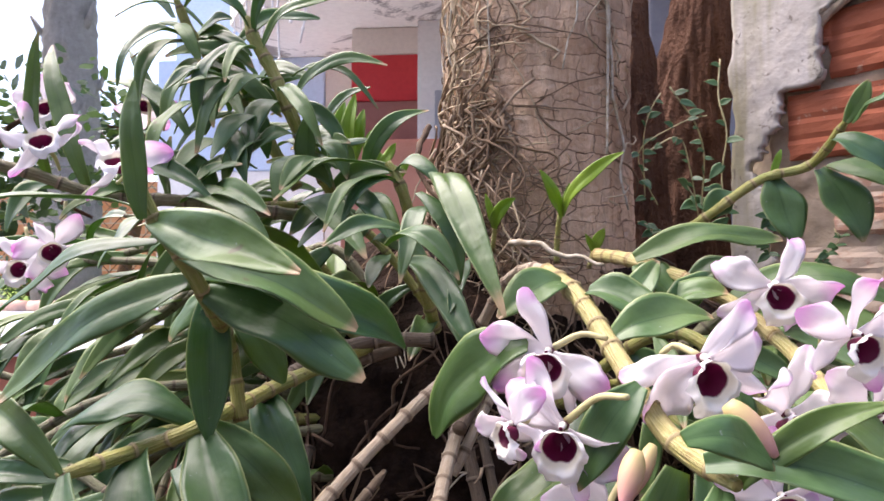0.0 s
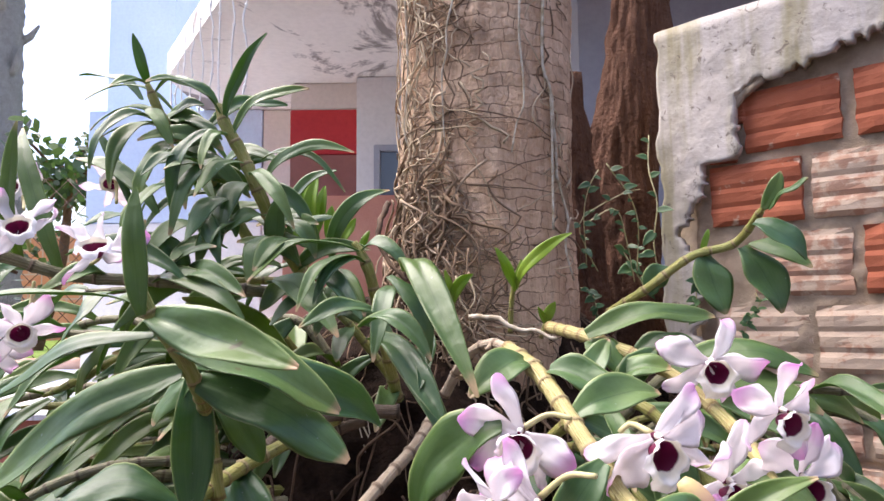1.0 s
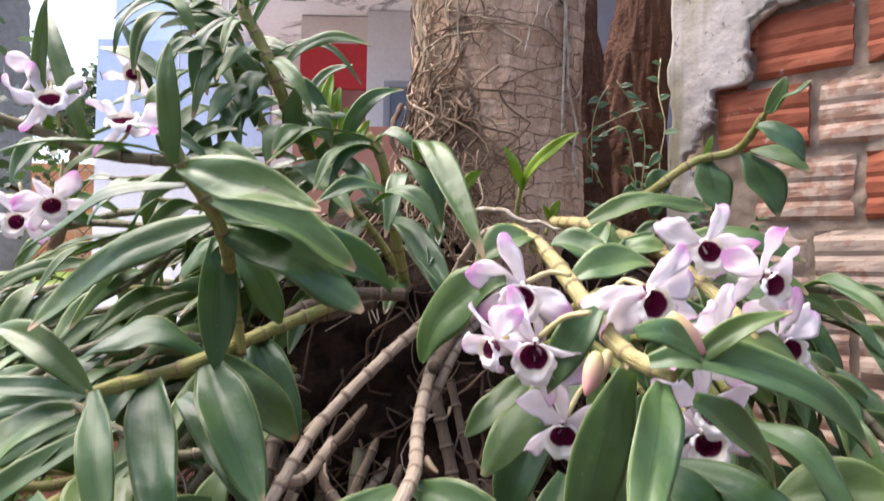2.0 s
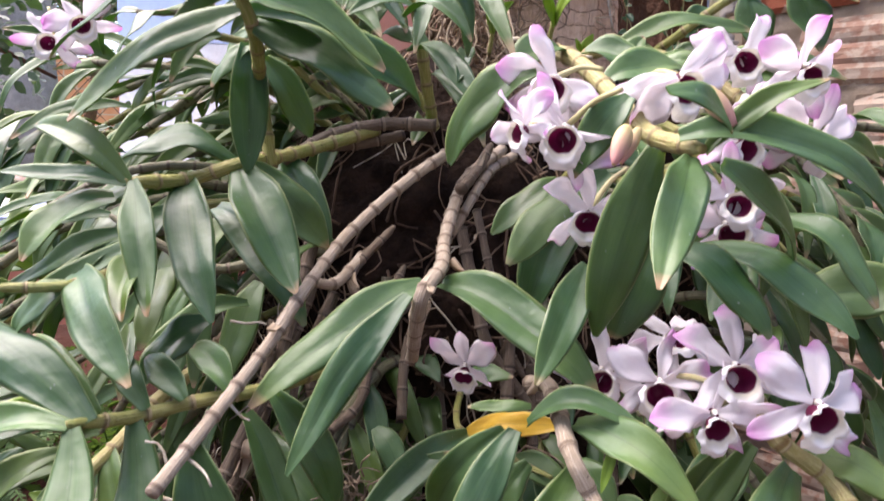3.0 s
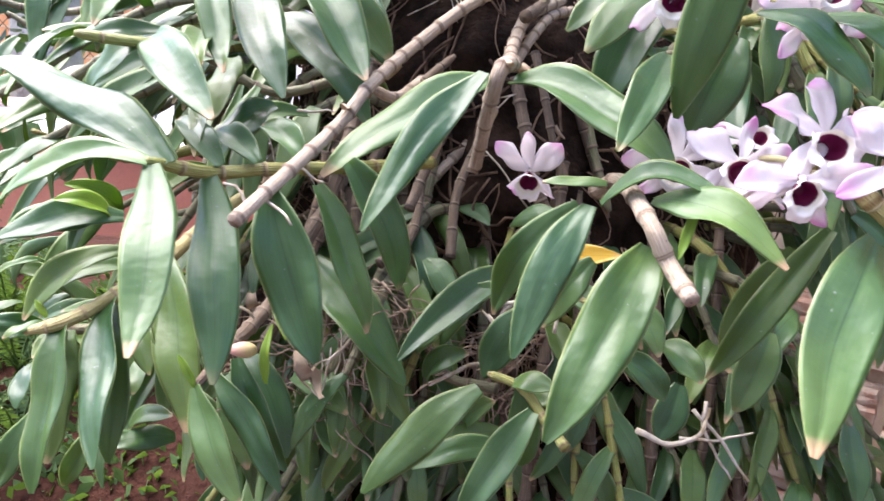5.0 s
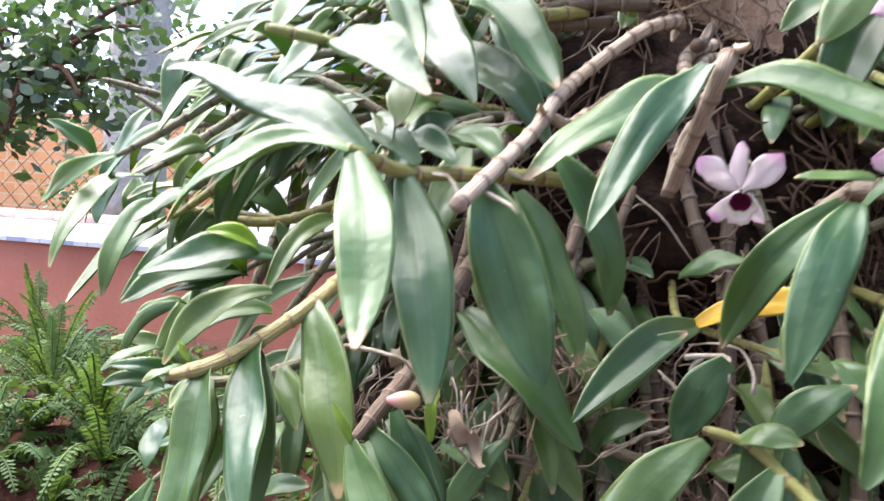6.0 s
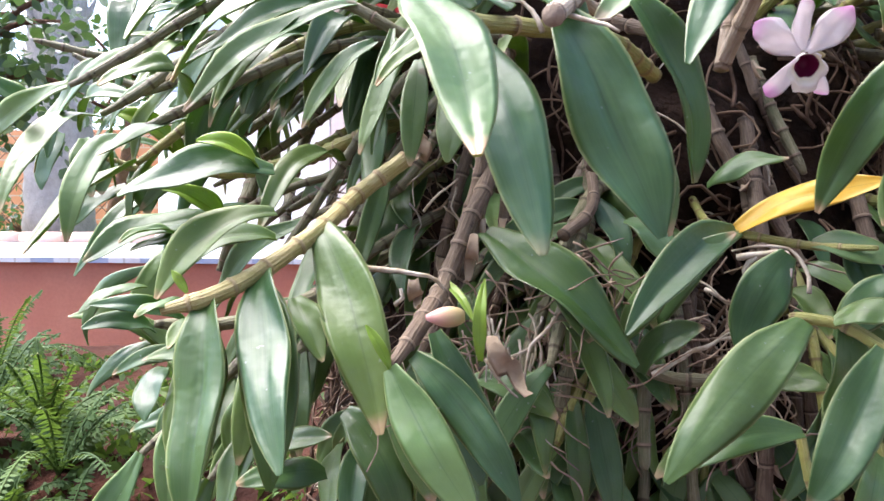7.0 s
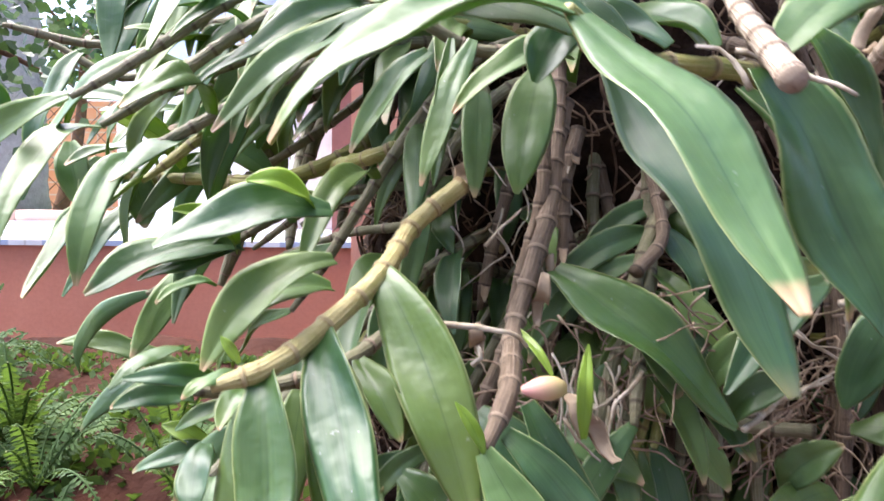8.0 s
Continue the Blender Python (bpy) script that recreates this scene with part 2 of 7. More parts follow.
def blade(places, widths, across, cup, thick, wave=0.0, seed=0, cols=6, fold=0.0, vee=0.0):
    """A leaf or petal along places: widths and sideways direction at each, cupped, with a closed thin body."""
    bm = bmesh.new()
    uv = bm.loops.layers.uv.verify()
    n = len(places)
    top, low = [], []
    rnd = random.Random(seed)
    ph = rnd.uniform(0, 6.28)
    for k, p in enumerate(places):
        d = (places[min(k + 1, n - 1)] - places[max(k - 1, 0)]).normalized()
        s = across[k] - d * across[k].dot(d)
        s.normalize()
        up = s.cross(d)
        w = widths[k] / 2
        row_t, row_l = [], []
        for c in range(cols + 1):
            x = 2 * c / cols - 1
            lift = cup * w * (x * x) - fold * w * (1 - min(1.0, abs(x) * 2.4)) ** 1.5
            lift += vee * w * abs(x)
            lift += wave * w * math.sin(ph + 9 * k / n + 2.5 * x) * abs(x)
            q = p + s * (x * w) + up * lift
            row_t.append(bm.verts.new(q + up * thick / 2))
            row_l.append(bm.verts.new(q - up * thick / 2) if 0 < c < cols else row_t[-1])
        top.append(row_t)
        low.append(row_l)

    def quad(a, b, c, d, values):
        ring = []
        pair = []
        for vert, value in zip((a, b, c, d), values):
            if vert not in ring:
                ring.append(vert)
                pair.append(value)
        if len(ring) > 2:
            f = bm.faces.new(ring)
            for loop, value in zip(f.loops, pair):
                loop[uv].uv = value

    for k in range(n - 1):
        for c in range(cols):
            u0, u1, v0, v1 = k / (n - 1), (k + 1) / (n - 1), c / cols, (c + 1) / cols
            quad(top[k][c], top[k][c + 1], top[k + 1][c + 1], top[k + 1][c], ((u0, v0), (u0, v1), (u1, v1), (u1, v0)))
            quad(low[k][c], low[k + 1][c], low[k + 1][c + 1], low[k][c + 1], ((u0, v0), (u1, v0), (u1, v1), (u0, v1)))
    return bm


LEAF_SHAPE = (0.36, 0.52, 0.68, 0.82, 0.92, 0.98, 1.0, 1.0, 0.97, 0.91, 0.83, 0.71, 0.55, 0.35, 0.11)
SEED = [0]


def leaf(cane, base, tip, width, bow=0.12, roll=0.0, face=(0, -0.75, 0.65), material=LEAF, name="leaf", label="", curl=0.0):
    """One strap-shaped leaf from its base on the cane to its tip: bow lifts its middle, roll turns its face."""
    SEED[0] += 1
    rnd = random.Random(SEED[0])
    a, b = Vector(base), Vector(tip)
    d = b - a
    far = d.length
    d.normalize()
    n = Vector(face)
    n = (n - d * n.dot(d)).normalized()
    n = Matrix.Rotation(radians(roll + rnd.uniform(-6, 6)), 3, d) @ n
    up = Vector((0, 0, 1))
    up = (up - d * up.dot(d)) * 0.6 + n * 0.5
    if up.length > 1e-6:
        up.normalize()
    side = d.cross(n)
    sway = rnd.uniform(-0.05, 0.05)
    rows = len(LEAF_SHAPE)
    twist, droop = rnd.uniform(0, 6.28), rnd.uniform(-0.02, 0.05)
    places, across = [], []
    for k in range(rows):
        t = k / (rows - 1)
        arch = 4 * t * (1 - t)
        places.append(a + d * (far * t) + up * (bow * far * arch * (1.15 - 0.3 * t)) + side * (sway * far * arch) + n * (far * (0.012 * math.sin(twist + 11 * t) - droop * t**4)))
        across.append(Matrix.Rotation(radians(7 * math.sin(twist + 4.5 * t) + curl * t), 3, d) @ side)
    widths = [width * s for s in LEAF_SHAPE]
    bm = blade(places, widths, across, rnd.uniform(-0.16, 0.12), 0.0010, rnd.uniform(0.10, 0.27), SEED[0], 10, rnd.uniform(0.0, 0.04), rnd.choice((0.12, 0.22, 0.32, 0.42, -0.12)))
    return under(part(name, bm, material, None, label), cane)


def joint_mesh(material):
    """A thin raised ring, of radius one, with a ragged upper lip."""
    bm = bmesh.new()
    tube(bm, [Vector((0, 0, z)) for z in (-0.5, -0.2, 0.1, 0.45)], [0.99, 1.07, 1.05, 0.98], 12, 1.0, False)
    return mesh_from(bm, "joint", material)


m_ = Mat("green joint ring", 0.7, 0.25)
JOINT_A = m_.color(m_.mix(m_.noise(200), (0.40, 0.34, 0.18), (0.27, 0.20, 0.10))).m
m_ = Mat("brown joint ring", 0.8, 0.2)
JOINT_B = m_.color(m_.mix(m_.noise(200), (0.14, 0.10, 0.07), (0.36, 0.29, 0.21))).m
JOINTS = (joint_mesh(JOINT_A), joint_mesh(JOINT_B))


def cane(points, radius, material, label, node=0.026, taper=0.8, group="orchid canes", cut=False, joints=True):
    """A jointed orchid cane through the points: an empty at its base, and its stem."""
    places, far = spline(points, node / 7)
    thing = empty("orchid_cane", places[0], label, "orchid cane", group)
    SEED[0] += 1
    rnd = random.Random(SEED[0])
    radii, gone = [], 0.0
    for k, p in enumerate(places):
        if k:
            gone += (p - places[k - 1]).length
        ph = (gone / node) % 1.0
        swell = 1 + 0.15 * math.exp(-((ph if ph < 0.5 else ph - 1) / 0.09) ** 2) + 0.07 * ph
        f = gone / far
        ends = 1.0 if cut else min(1.0, 0.55 + 6 * (1 - f))
        radii.append(radius * swell * (1 + (taper - 1) * f) * ends * rnd.uniform(0.97, 1.03))
    bm = tube(bmesh.new(), places, radii, 10, node)
    under(part("stem", bm, material, None), thing)
    if joints:
        next_ = node
        gone = 0.0
        for k in range(1, len(places) - 2):
            gone += (places[k] - places[k - 1]).length
            if gone >= next_:
                next_ += node
                d = (places[k + 1] - places[k - 1]).normalized()
                ob = new("joint", JOINTS[0 if material in (CANE_GREEN, CANE_GOLD) else 1])
                ob.parent = thing
                ob.matrix_parent_inverse = Matrix.Translation(thing.location).inverted()
                ob.matrix_basis = Matrix.LocRotScale(places[k], d.to_track_quat("Z", "Y"), Vector((1, 1, 0.42)) * radii[k] * 1.02)
                if material in (CANE_PALE, CANE_OLD) and rnd.random() < 0.22:
                    sheath(thing, places[k], d, radii[k], 0.016)
    thing["length"] = far
    return thing


def sheath(thing, place, d, radius, length, material=DRY):
    """A torn papery sheath or leaf stub that stands off a joint."""
    SEED[0] += 1
    rnd = random.Random(SEED[0])
    d = Vector(d).normalized()
    side = d.orthogonal().normalized()
    side = Matrix.Rotation(rnd.uniform(0, 6.28), 3, d) @ side
    out = Vector(place) + side * radius
    pts = [out, out + d * length * 0.5 + side * length * 0.25, out + d * length * 0.8 + side * length * 0.7]
    bm = blade([Vector(p) for p in pts], [radius * 1.5, radius * 1.2, radius * 0.4], [d.cross(side)] * 3, 0.5, 0.0006, 0.1, SEED[0], 4)
    return under(part("sheath", bm, material, None), thing)


def petal_mesh(length, width, shape, bend, curl, cup, seed, sway, twist):
    """A wavy petal along +y that bends evenly out of its plane, curls at its end, sways aside and twists."""
    rows = len(shape)
    places, across = [], []
    p = Vector((0, 0, 0))
    for k in range(rows):
        t = k / (rows - 1)
        angle = radians(bend * t + curl * max(0.0, t - 0.55) / 0.45)
        turn = radians(sway) * t
        places.append(p.copy())
        across.append(Matrix.Rotation(radians(twist) * t * t, 3, "Y") @ Vector((math.cos(turn), -math.sin(turn), 0)))
        p += Vector((math.sin(turn) * math.cos(angle), math.cos(turn) * math.cos(angle), math.sin(angle))) * length / (rows - 1)
    bm = blade(places, [width * s for s in shape], across, cup, 0.0007, 0.38, seed, 8, 0.10)
    return mesh_from(bm, "petal", PETAL)


SEPAL_SHAPE = (0.40, 0.50, 0.62, 0.76, 0.88, 0.96, 1.0, 1.02, 1.0, 0.94, 0.84, 0.64, 0.22)
PETAL_SHAPE = (0.26, 0.36, 0.52, 0.72, 0.90, 1.05, 1.15, 1.18, 1.14, 1.04, 0.88, 0.62, 0.20)
# bend, curl at the end, cup, sway, twist
BENDS = ((-28, -45, 0.30, 12, 30), (34, 55, -0.25, -20, -45), (-55, 70, 0.35, 22, 55), (15, -80, -0.30, -12, 75), (-20, -90, 0.22, -24, -60), (45, -60, 0.40, 8, -85), (8, 40, 0.30, 16, 20))
SEPALS = [petal_mesh(0.0345, 0.0118, SEPAL_SHAPE, a, q, c, 31 + k, s, t) for k, (a, q, c, s, t) in enumerate(BENDS)]
PETALS = [petal_mesh(0.0350, 0.0172, PETAL_SHAPE, 0.8 * a, q, c, 41 + k, -s, -0.8 * t) for k, (a, q, c, s, t) in enumerate(BENDS)]


def lip_mesh(seed):
    """A trumpet lip: a tube that flares to a lobed, frilled rim with a point below; u runs from the throat to the rim."""
    bm = bmesh.new()
    uv = bm.loops.layers.uv.verify()
    rnd = random.Random(seed)
    a0, rows, cols = rnd.uniform(0, 6), 12, 30
    squeeze, droop = rnd.uniform(0.86, 1.06), rnd.uniform(0.001, 0.006)
    grid = []
    for k in range(rows + 1):
        t = 0.06 + 0.94 * k / rows
        row = []
        for c in range(cols):
            a = 2 * math.pi * c / cols
            down = max(0.0, -math.sin(a))
            wide = 1.02 - 0.10 * max(0.0, math.sin(a)) ** 2 + 0.16 * down**6
            r = 0.0122 * (0.22 + 0.78 * t**0.9) * wide * (1 + 0.06 * t * t * math.sin(6 * a + a0) + 0.03 * t * t * math.sin(13 * a + 2 * a0))
            z = 0.005 - 0.016 * (1 - t) ** 1.6 + 0.0022 * t**3 * math.sin(5 * a + a0) + 0.0014 * t**3 * math.sin(11 * a - a0)
            z -= (0.0035 + droop * down) * max(0.0, t - 0.72) / 0.28
            row.append(bm.verts.new((r * math.cos(a) * squeeze, r * math.sin(a) - 0.004 * t * t, z)))
        grid.append(row)
    for k in range(rows):
        for c in range(cols):
            e = (c + 1) % cols
            f = bm.faces.new((grid[k][c], grid[k][e], grid[k + 1][e], grid[k + 1][c]))
            for loop, (kk, cc) in zip(f.loops, ((k, c), (k, e), (k + 1, e), (k + 1, c))):
                a = 2 * math.pi * cc / cols
                # The dark patch is heart-shaped, notched below.
                notch = 0.10 * math.exp(-(((a - 4.712) / 0.28) ** 2)) - 0.04 * math.cos(2 * a)
                loop[uv].uv = (kk / rows + notch * math.sin(math.pi * kk / rows), cc / cols)
    bm.faces.new(grid[0][::-1])
    return mesh_from(bm, "lip", LIP)


LIPS = [lip_mesh(k) for k in (1, 2, 3, 4, 5)]


def column_mesh():
    bm = bmesh.new()
    tube(bm, [Vector((0, 0.005, -0.013)), Vector((0, 0.0065, -0.008)), Vector((0, 0.0062, -0.004))], [0.0022, 0.0018, 0.0010], 8, 0.01)
    return mesh_from(bm, "column", LIP)


COLUMN = column_mesh()


def flower(cane_thing, place, facing, size=1.0, spin=0.0, stalk=None, seed=0, turns=None):
    """A flower with its throat at place: three sepals, two petals, a trumpet lip, a column and its stalk."""
    rnd = random.Random(900 + seed)
    f = Vector(facing).normalized()
    up = Vector((0, 0, 1))
    x = up.cross(f).normalized()
    y = f.cross(x)
    m = Matrix((x, y, f)).transposed().to_4x4()
    m = Matrix.Translation(place) @ m @ Matrix.Rotation(radians(spin), 4, "Z") @ Matrix.Scale(size, 4)
    bm = bmesh.new()
    back = Vector(place) - f * 0.014 * size + y * 0.006 * size
    end = back + (Vector(stalk) - back).normalized() * min(0.045, (Vector(stalk) - back).length) if stalk is not None else back - f * 0.02 + Vector((0, 0, -0.012))
    mid = (back + end) / 2 - f * 0.006 + Vector((0, 0, 0.004))
    pts, _ = spline([back, mid, end], 0.004)
    tube(bm, pts, [0.0021 - 0.0006 * k / len(pts) for k in range(len(pts))], 7, 0.02)
    body = part("flower", bm, STALK, None)
    under(body, cane_thing)

    def add(name, me, local):
        ob = new(name, me)
        ob.parent = body
        ob.matrix_parent_inverse = Matrix.Identity(4)
        ob.matrix_basis = m @ local
        return ob

    hub = pose(0, 0.005, -0.010)
    turns = turns or (rnd.uniform(-8, 8), 128 + rnd.uniform(-9, 9), -128 + rnd.uniform(-9, 9), 66 + rnd.uniform(-8, 8), -66 + rnd.uniform(-8, 8))
    for angle in turns[:3]:
        add("sepal", SEPALS[rnd.randrange(7)], hub @ pose(0, 0, -0.001, 0, 0, angle) @ pose(0, 0.002, 0, rnd.uniform(-20, 14), rnd.uniform(-18, 18)))
    for angle in turns[3:]:
        add("petal", PETALS[rnd.randrange(7)], hub @ pose(0, 0, 0.0006, 0, 0, angle) @ pose(0, 0.002, 0, rnd.uniform(-16, 20), rnd.uniform(-22, 22)))
    add("lip", LIPS[seed % 5], pose(0, 0, 0, rnd.uniform(-12, 10), rnd.uniform(-10, 10), rnd.uniform(-8, 8)))
    add("column", COLUMN, pose(0, 0, 0))
    return body


def bud(cane_thing, base, tip, radius, name="bud"):
    places, far = spline([base, tip], 0.003)
    n = len(places) - 1
    bm = tube(bmesh.new(), places, [radius * max(0.12, math.sin(math.pi * min(0.97, 0.12 + 0.86 * (k / n) ** 0.9))) ** 0.7 for k in range(n + 1)], 9, far)
    return under(part(name, bm, BUD, None), cane_thing)

# ---- large structure ----
def box(bm, x0, x1, y0, y1, z0, z1, bevel=0.0):
    made = bmesh.ops.create_cube(bm, size=1.0, matrix=Matrix.Translation(((x0 + x1) / 2, (y0 + y1) / 2, (z0 + z1) / 2)) @ Matrix.Diagonal((x1 - x0, y1 - y0, z1 - z0, 1)))
    if bevel:
        edges = list({e for v in made["verts"] for e in v.link_edges})
        bmesh.ops.bevel(bm, geom=edges, offset=bevel, segments=2, affect="EDGES")
    return bm


def paint(name, a, b, rough=0.75, scale=1.5, stain=None, bump=0.2):
    m = Mat(name, rough, 0.3)
    big, fine = m.noise(scale, 5), m.noise(scale * 25, 4)
    c = m.mix(m.range(big, 0.35, 0.7), a, b)
    c = m.mix(m.range(fine, 0.4, 0.8, 0.0, 0.25), c, [x * 0.6 for x in a])
    if stain:
        c = m.mix(m.range(m.noise(scale * 1.3, 6, 0.7, None, 1.2), 0.56, 0.63, 0.0, 0.85), c, stain)
    return m.color(c).bump(fine, bump, 0.004).m


m_ = Mat("red earth", 0.95, 0.1)
SOIL = m_.color(m_.mix(m_.range(m_.noise(3, 6), 0.35, 0.7), (0.032, 0.013, 0.009), (0.066, 0.027, 0.017))).bump(m_.noise(40, 6), 0.8, 0.02).m
ORANGE_WALL = paint("terracotta wall paint", (0.52, 0.19, 0.12), (0.60, 0.25, 0.16), 0.7, 2.0)
BLUE_WALL = paint("light blue wall paint", (0.54, 0.66, 0.84), (0.62, 0.73, 0.88), 0.7)
BEIGE = paint("beige plaster", (0.72, 0.64, 0.56), (0.80, 0.72, 0.64), 0.8)
STAINED = paint("stained beige soffit", (0.88, 0.83, 0.76), (0.92, 0.88, 0.82), 0.8, 1.1, (0.22, 0.19, 0.17))
RED_WALL = paint("red wall paint", (0.50, 0.025, 0.03), (0.58, 0.045, 0.045), 0.6)
# Darker brown red for the red wall below its bright band.
MAROON = paint("brown red lower wall", (0.27, 0.10, 0.08), (0.34, 0.14, 0.11), 0.6)
WHITE_WALL = paint("white wall paint", (0.78, 0.76, 0.72), (0.84, 0.82, 0.79), 0.7)
GREY_WALL = paint("grey wall paint", (0.30, 0.31, 0.36), (0.38, 0.39, 0.43), 0.7)
CLAY = paint("terracotta clay", (0.48, 0.20, 0.13), (0.58, 0.28, 0.19), 0.8, 6.0)
COPING = paint("clay coping", (0.60, 0.36, 0.27), (0.68, 0.47, 0.36), 0.75, 6.0)

bm = bmesh.new()
bmesh.ops.create_grid(bm, x_segments=60, y_segments=60, size=60)
for v in bm.verts:
    v.co.z = 0.05 * noise.noise(v.co * 0.3)
solid("ground", bm, SOIL, "bare red earth ground around the garden", "ground", "structure")

# The house: a covered porch with a stained ceiling, and its coloured walls.
CEILING = 2.97
bm = bmesh.new()
outline = [(-1.73, 4.1), (-1.07, 3.07), (-0.30, 1.95), (0.35, 1.60), (5.0, 1.60), (5.0, 6.5), (-1.73, 6.5)]
low = [bm.verts.new((x, y, CEILING)) for x, y in outline]
top = [bm.verts.new((x, y, CEILING + 0.16)) for x, y in outline]
bm.faces.new(low)
bm.faces.new(top[::-1])
for k in range(len(outline)):
    e = (k + 1) % len(outline)
    bm.faces.new((low[k], low[e], top[e], top[k]))
bmesh.ops.recalc_face_normals(bm, faces=bm.faces[:])
solid("ceiling", bm, STAINED, "stained beige underside of the porch slab", "ceiling", "structure")


def wall(name, x0, x1, y0, y1, z0, z1, material, label):
    return solid(name, box(bmesh.new(), x0, x1, y0, y1, z0, z1, 0.006), material, label, "wall", "structure")


wall("wall_pale", -2.55, -1.30, 4.755, 4.945, 0.0, 2.147, WHITE_WALL, "white painted lower house wall")
wall("wall_blue", -2.55, -1.30, 4.75, 4.95, 2.15, CEILING - 0.003, BLUE_WALL, "light blue painted house wall")
wall("wall_blue_tower", -3.05, -2.45, 6.0, 6.6, 0.0, 6.5, BLUE_WALL, "pale blue painted corner pier of the house")
wall("wall_beige", -1.297, -0.98, 4.76, 4.94, 0.0, CEILING - 0.003, BEIGE, "beige plastered house wall")
wall("wall_red", -0.977, -0.545, 4.2, 4.9, 2.50, 2.79, RED_WALL, "bright red painted wall band")
wall("wall_dado", -0.977, -0.545, 4.205, 4.895, 0.0, 2.497, MAROON, "darker brown red lower part of the red wall")
wall("wall_beam", -0.977, -0.545, 4.21, 4.89, 2.793, CEILING - 0.003, BEIGE, "beige beam under the porch slab")
wall("wall_white", -0.542, 0.6, 4.1, 4.3, 0.0, CEILING - 0.003, WHITE_WALL, "white painted house wall in daylight")
wall("wall_grey", 0.603, 4.0, 2.9, 3.1, 0.0, CEILING - 0.003, GREY_WALL, "grey wall in the shade of the porch")
wall("wall_parapet", -0.62, 0.30, 2.5, 2.7, 0.0, 1.93, CLAY, "low brown red parapet wall")

# Added out of view: cuts the low sky light that reaches the plants.
wall("wall_behind", -7.0, 6.0, -1.7, -1.5, 0.0, 3.3, GREY_WALL, "unseen grey wall added to block sky light behind the camera")

# Unseen pale slab, added to reflect daylight up to the porch ceiling.
solid("floor", box(bmesh.new(), 0.203, 5.0, 2.703, 6.5, 0.9, 1.0), WHITE_WALL, "unseen pale porch floor added to bounce light to the ceiling", "floor", "structure")

# Window in the white wall.
m_ = Mat("window glass", 0.08, 0.5)
GLASS = m_.color((0.10, 0.12, 0.15)).m
FRAME = paint("grey window frame", (0.36, 0.38, 0.42), (0.42, 0.44, 0.48), 0.5, 8)
win = empty("window_1", (-0.30, 4.08, 2.33), "grey framed window in the white wall", "window", "", "structure")
bm = bmesh.new()
for x0, x1, z0, z1 in ((-0.43, -0.39, 2.05, 2.52), (0.06, 0.10, 2.05, 2.52), (-0.39, 0.06, 2.05, 2.09), (-0.39, 0.06, 2.48, 2.52), (-0.18, -0.15, 2.09, 2.48)):
    box(bm, x0, x1, 4.05, 4.097, z0, z1, 0.004)
under(part("window_frame", bm, FRAME, None, "", False), win)
for x0, x1 in ((-0.39, -0.18), (-0.15, 0.06)):
    under(part("pane", box(bmesh.new(), x0, x1, 4.075, 4.085, 2.09, 2.48), GLASS, None, "", False), win)

# Strings of small lights hanging from the edge of the slab.
m_ = Mat("white wire", 0.5, 0.4)
WIRE = m_.color((0.80, 0.79, 0.76)).m
rnd = random.Random(5)
for k in range(9):
    f = k / 8
    x, y = -1.66 + 0.83 * f, 4.0 - 1.28 * f
    drop = (0.75, 0.45, 0.95, 0.6, 0.8, 0.5, 0.9, 0.55, 0.7)[k]
    pts, _ = spline([(x + rnd.uniform(-0.012, 0.012), y - 0.02, CEILING + 0.1 - drop * j / 6) for j in range(7)], 0.03)
    bm = tube(bmesh.new(), pts, [0.0045] * len(pts), 5)
    for j in range(2, len(pts), 4):
        bmesh.ops.create_icosphere(bm, subdivisions=1, radius=0.009, matrix=Matrix.Translation(pts[j]))
    solid("light_string", bm, WIRE, "white hanging string of unlit fairy lights", "string lights", "", "light strings", True)

# The terrace: a low painted wall with a tiled top, and a rounded clay coping behind it.
WALL_Y, TOP_Y = 3.50, 5.75
wall("wall_terrace", -8.0, 0.2, WALL_Y, WALL_Y + 0.12, 0.0, 0.985, ORANGE_WALL, "terracotta painted low terrace wall")
m_ = Mat("patterned tile", 0.25, 0.5)
sep = m_.n("SeparateXYZ")
m_.link(m_.coords((1 / 0.30, 1 / 0.75, 1)), sep.inputs[0])
ax = m_.math("ABSOLUTE", m_.math("SUBTRACT", m_.math("FRACT", sep.outputs[0]), 0.5))
ay = m_.math("ABSOLUTE", m_.math("SUBTRACT", m_.math("FRACT", sep.outputs[1]), 0.5))
dia = m_.math("ADD", ax, ay)
c_ = m_.mix(m_.range(dia, 0.33, 0.35), (0.36, 0.44, 0.60), (0.72, 0.74, 0.76))
c_ = m_.mix(m_.range(m_.math("MAXIMUM", ax, ay), 0.475, 0.485), c_, (0.55, 0.55, 0.54))
TILE = m_.color(m_.mix(m_.range(m_.noise(9, 5), 0.4, 0.75, 0, 0.35), c_, (0.45, 0.45, 0.44))).m
bm = bmesh.new()
slope = [(WALL_Y - 0.03, 0.965), (WALL_Y - 0.03, 0.992), (TOP_Y, 1.055), (TOP_Y, 0.90)]
ends = [[bm.verts.new((x, y, z)) for y, z in slope] for x in (-8.0, 0.2)]
for k in range(4):
    e = (k + 1) % 4
    bm.faces.new((ends[0][k], ends[0][e], ends[1][e], ends[1][k]))
bm.faces.new(ends[0][::-1])
bm.faces.new(ends[1])
bmesh.ops.recalc_face_normals(bm, faces=bm.faces[:])
solid("terrace_top", bm, TILE, "white tiled terrace top with pale blue diamonds", "tiles", "structure")
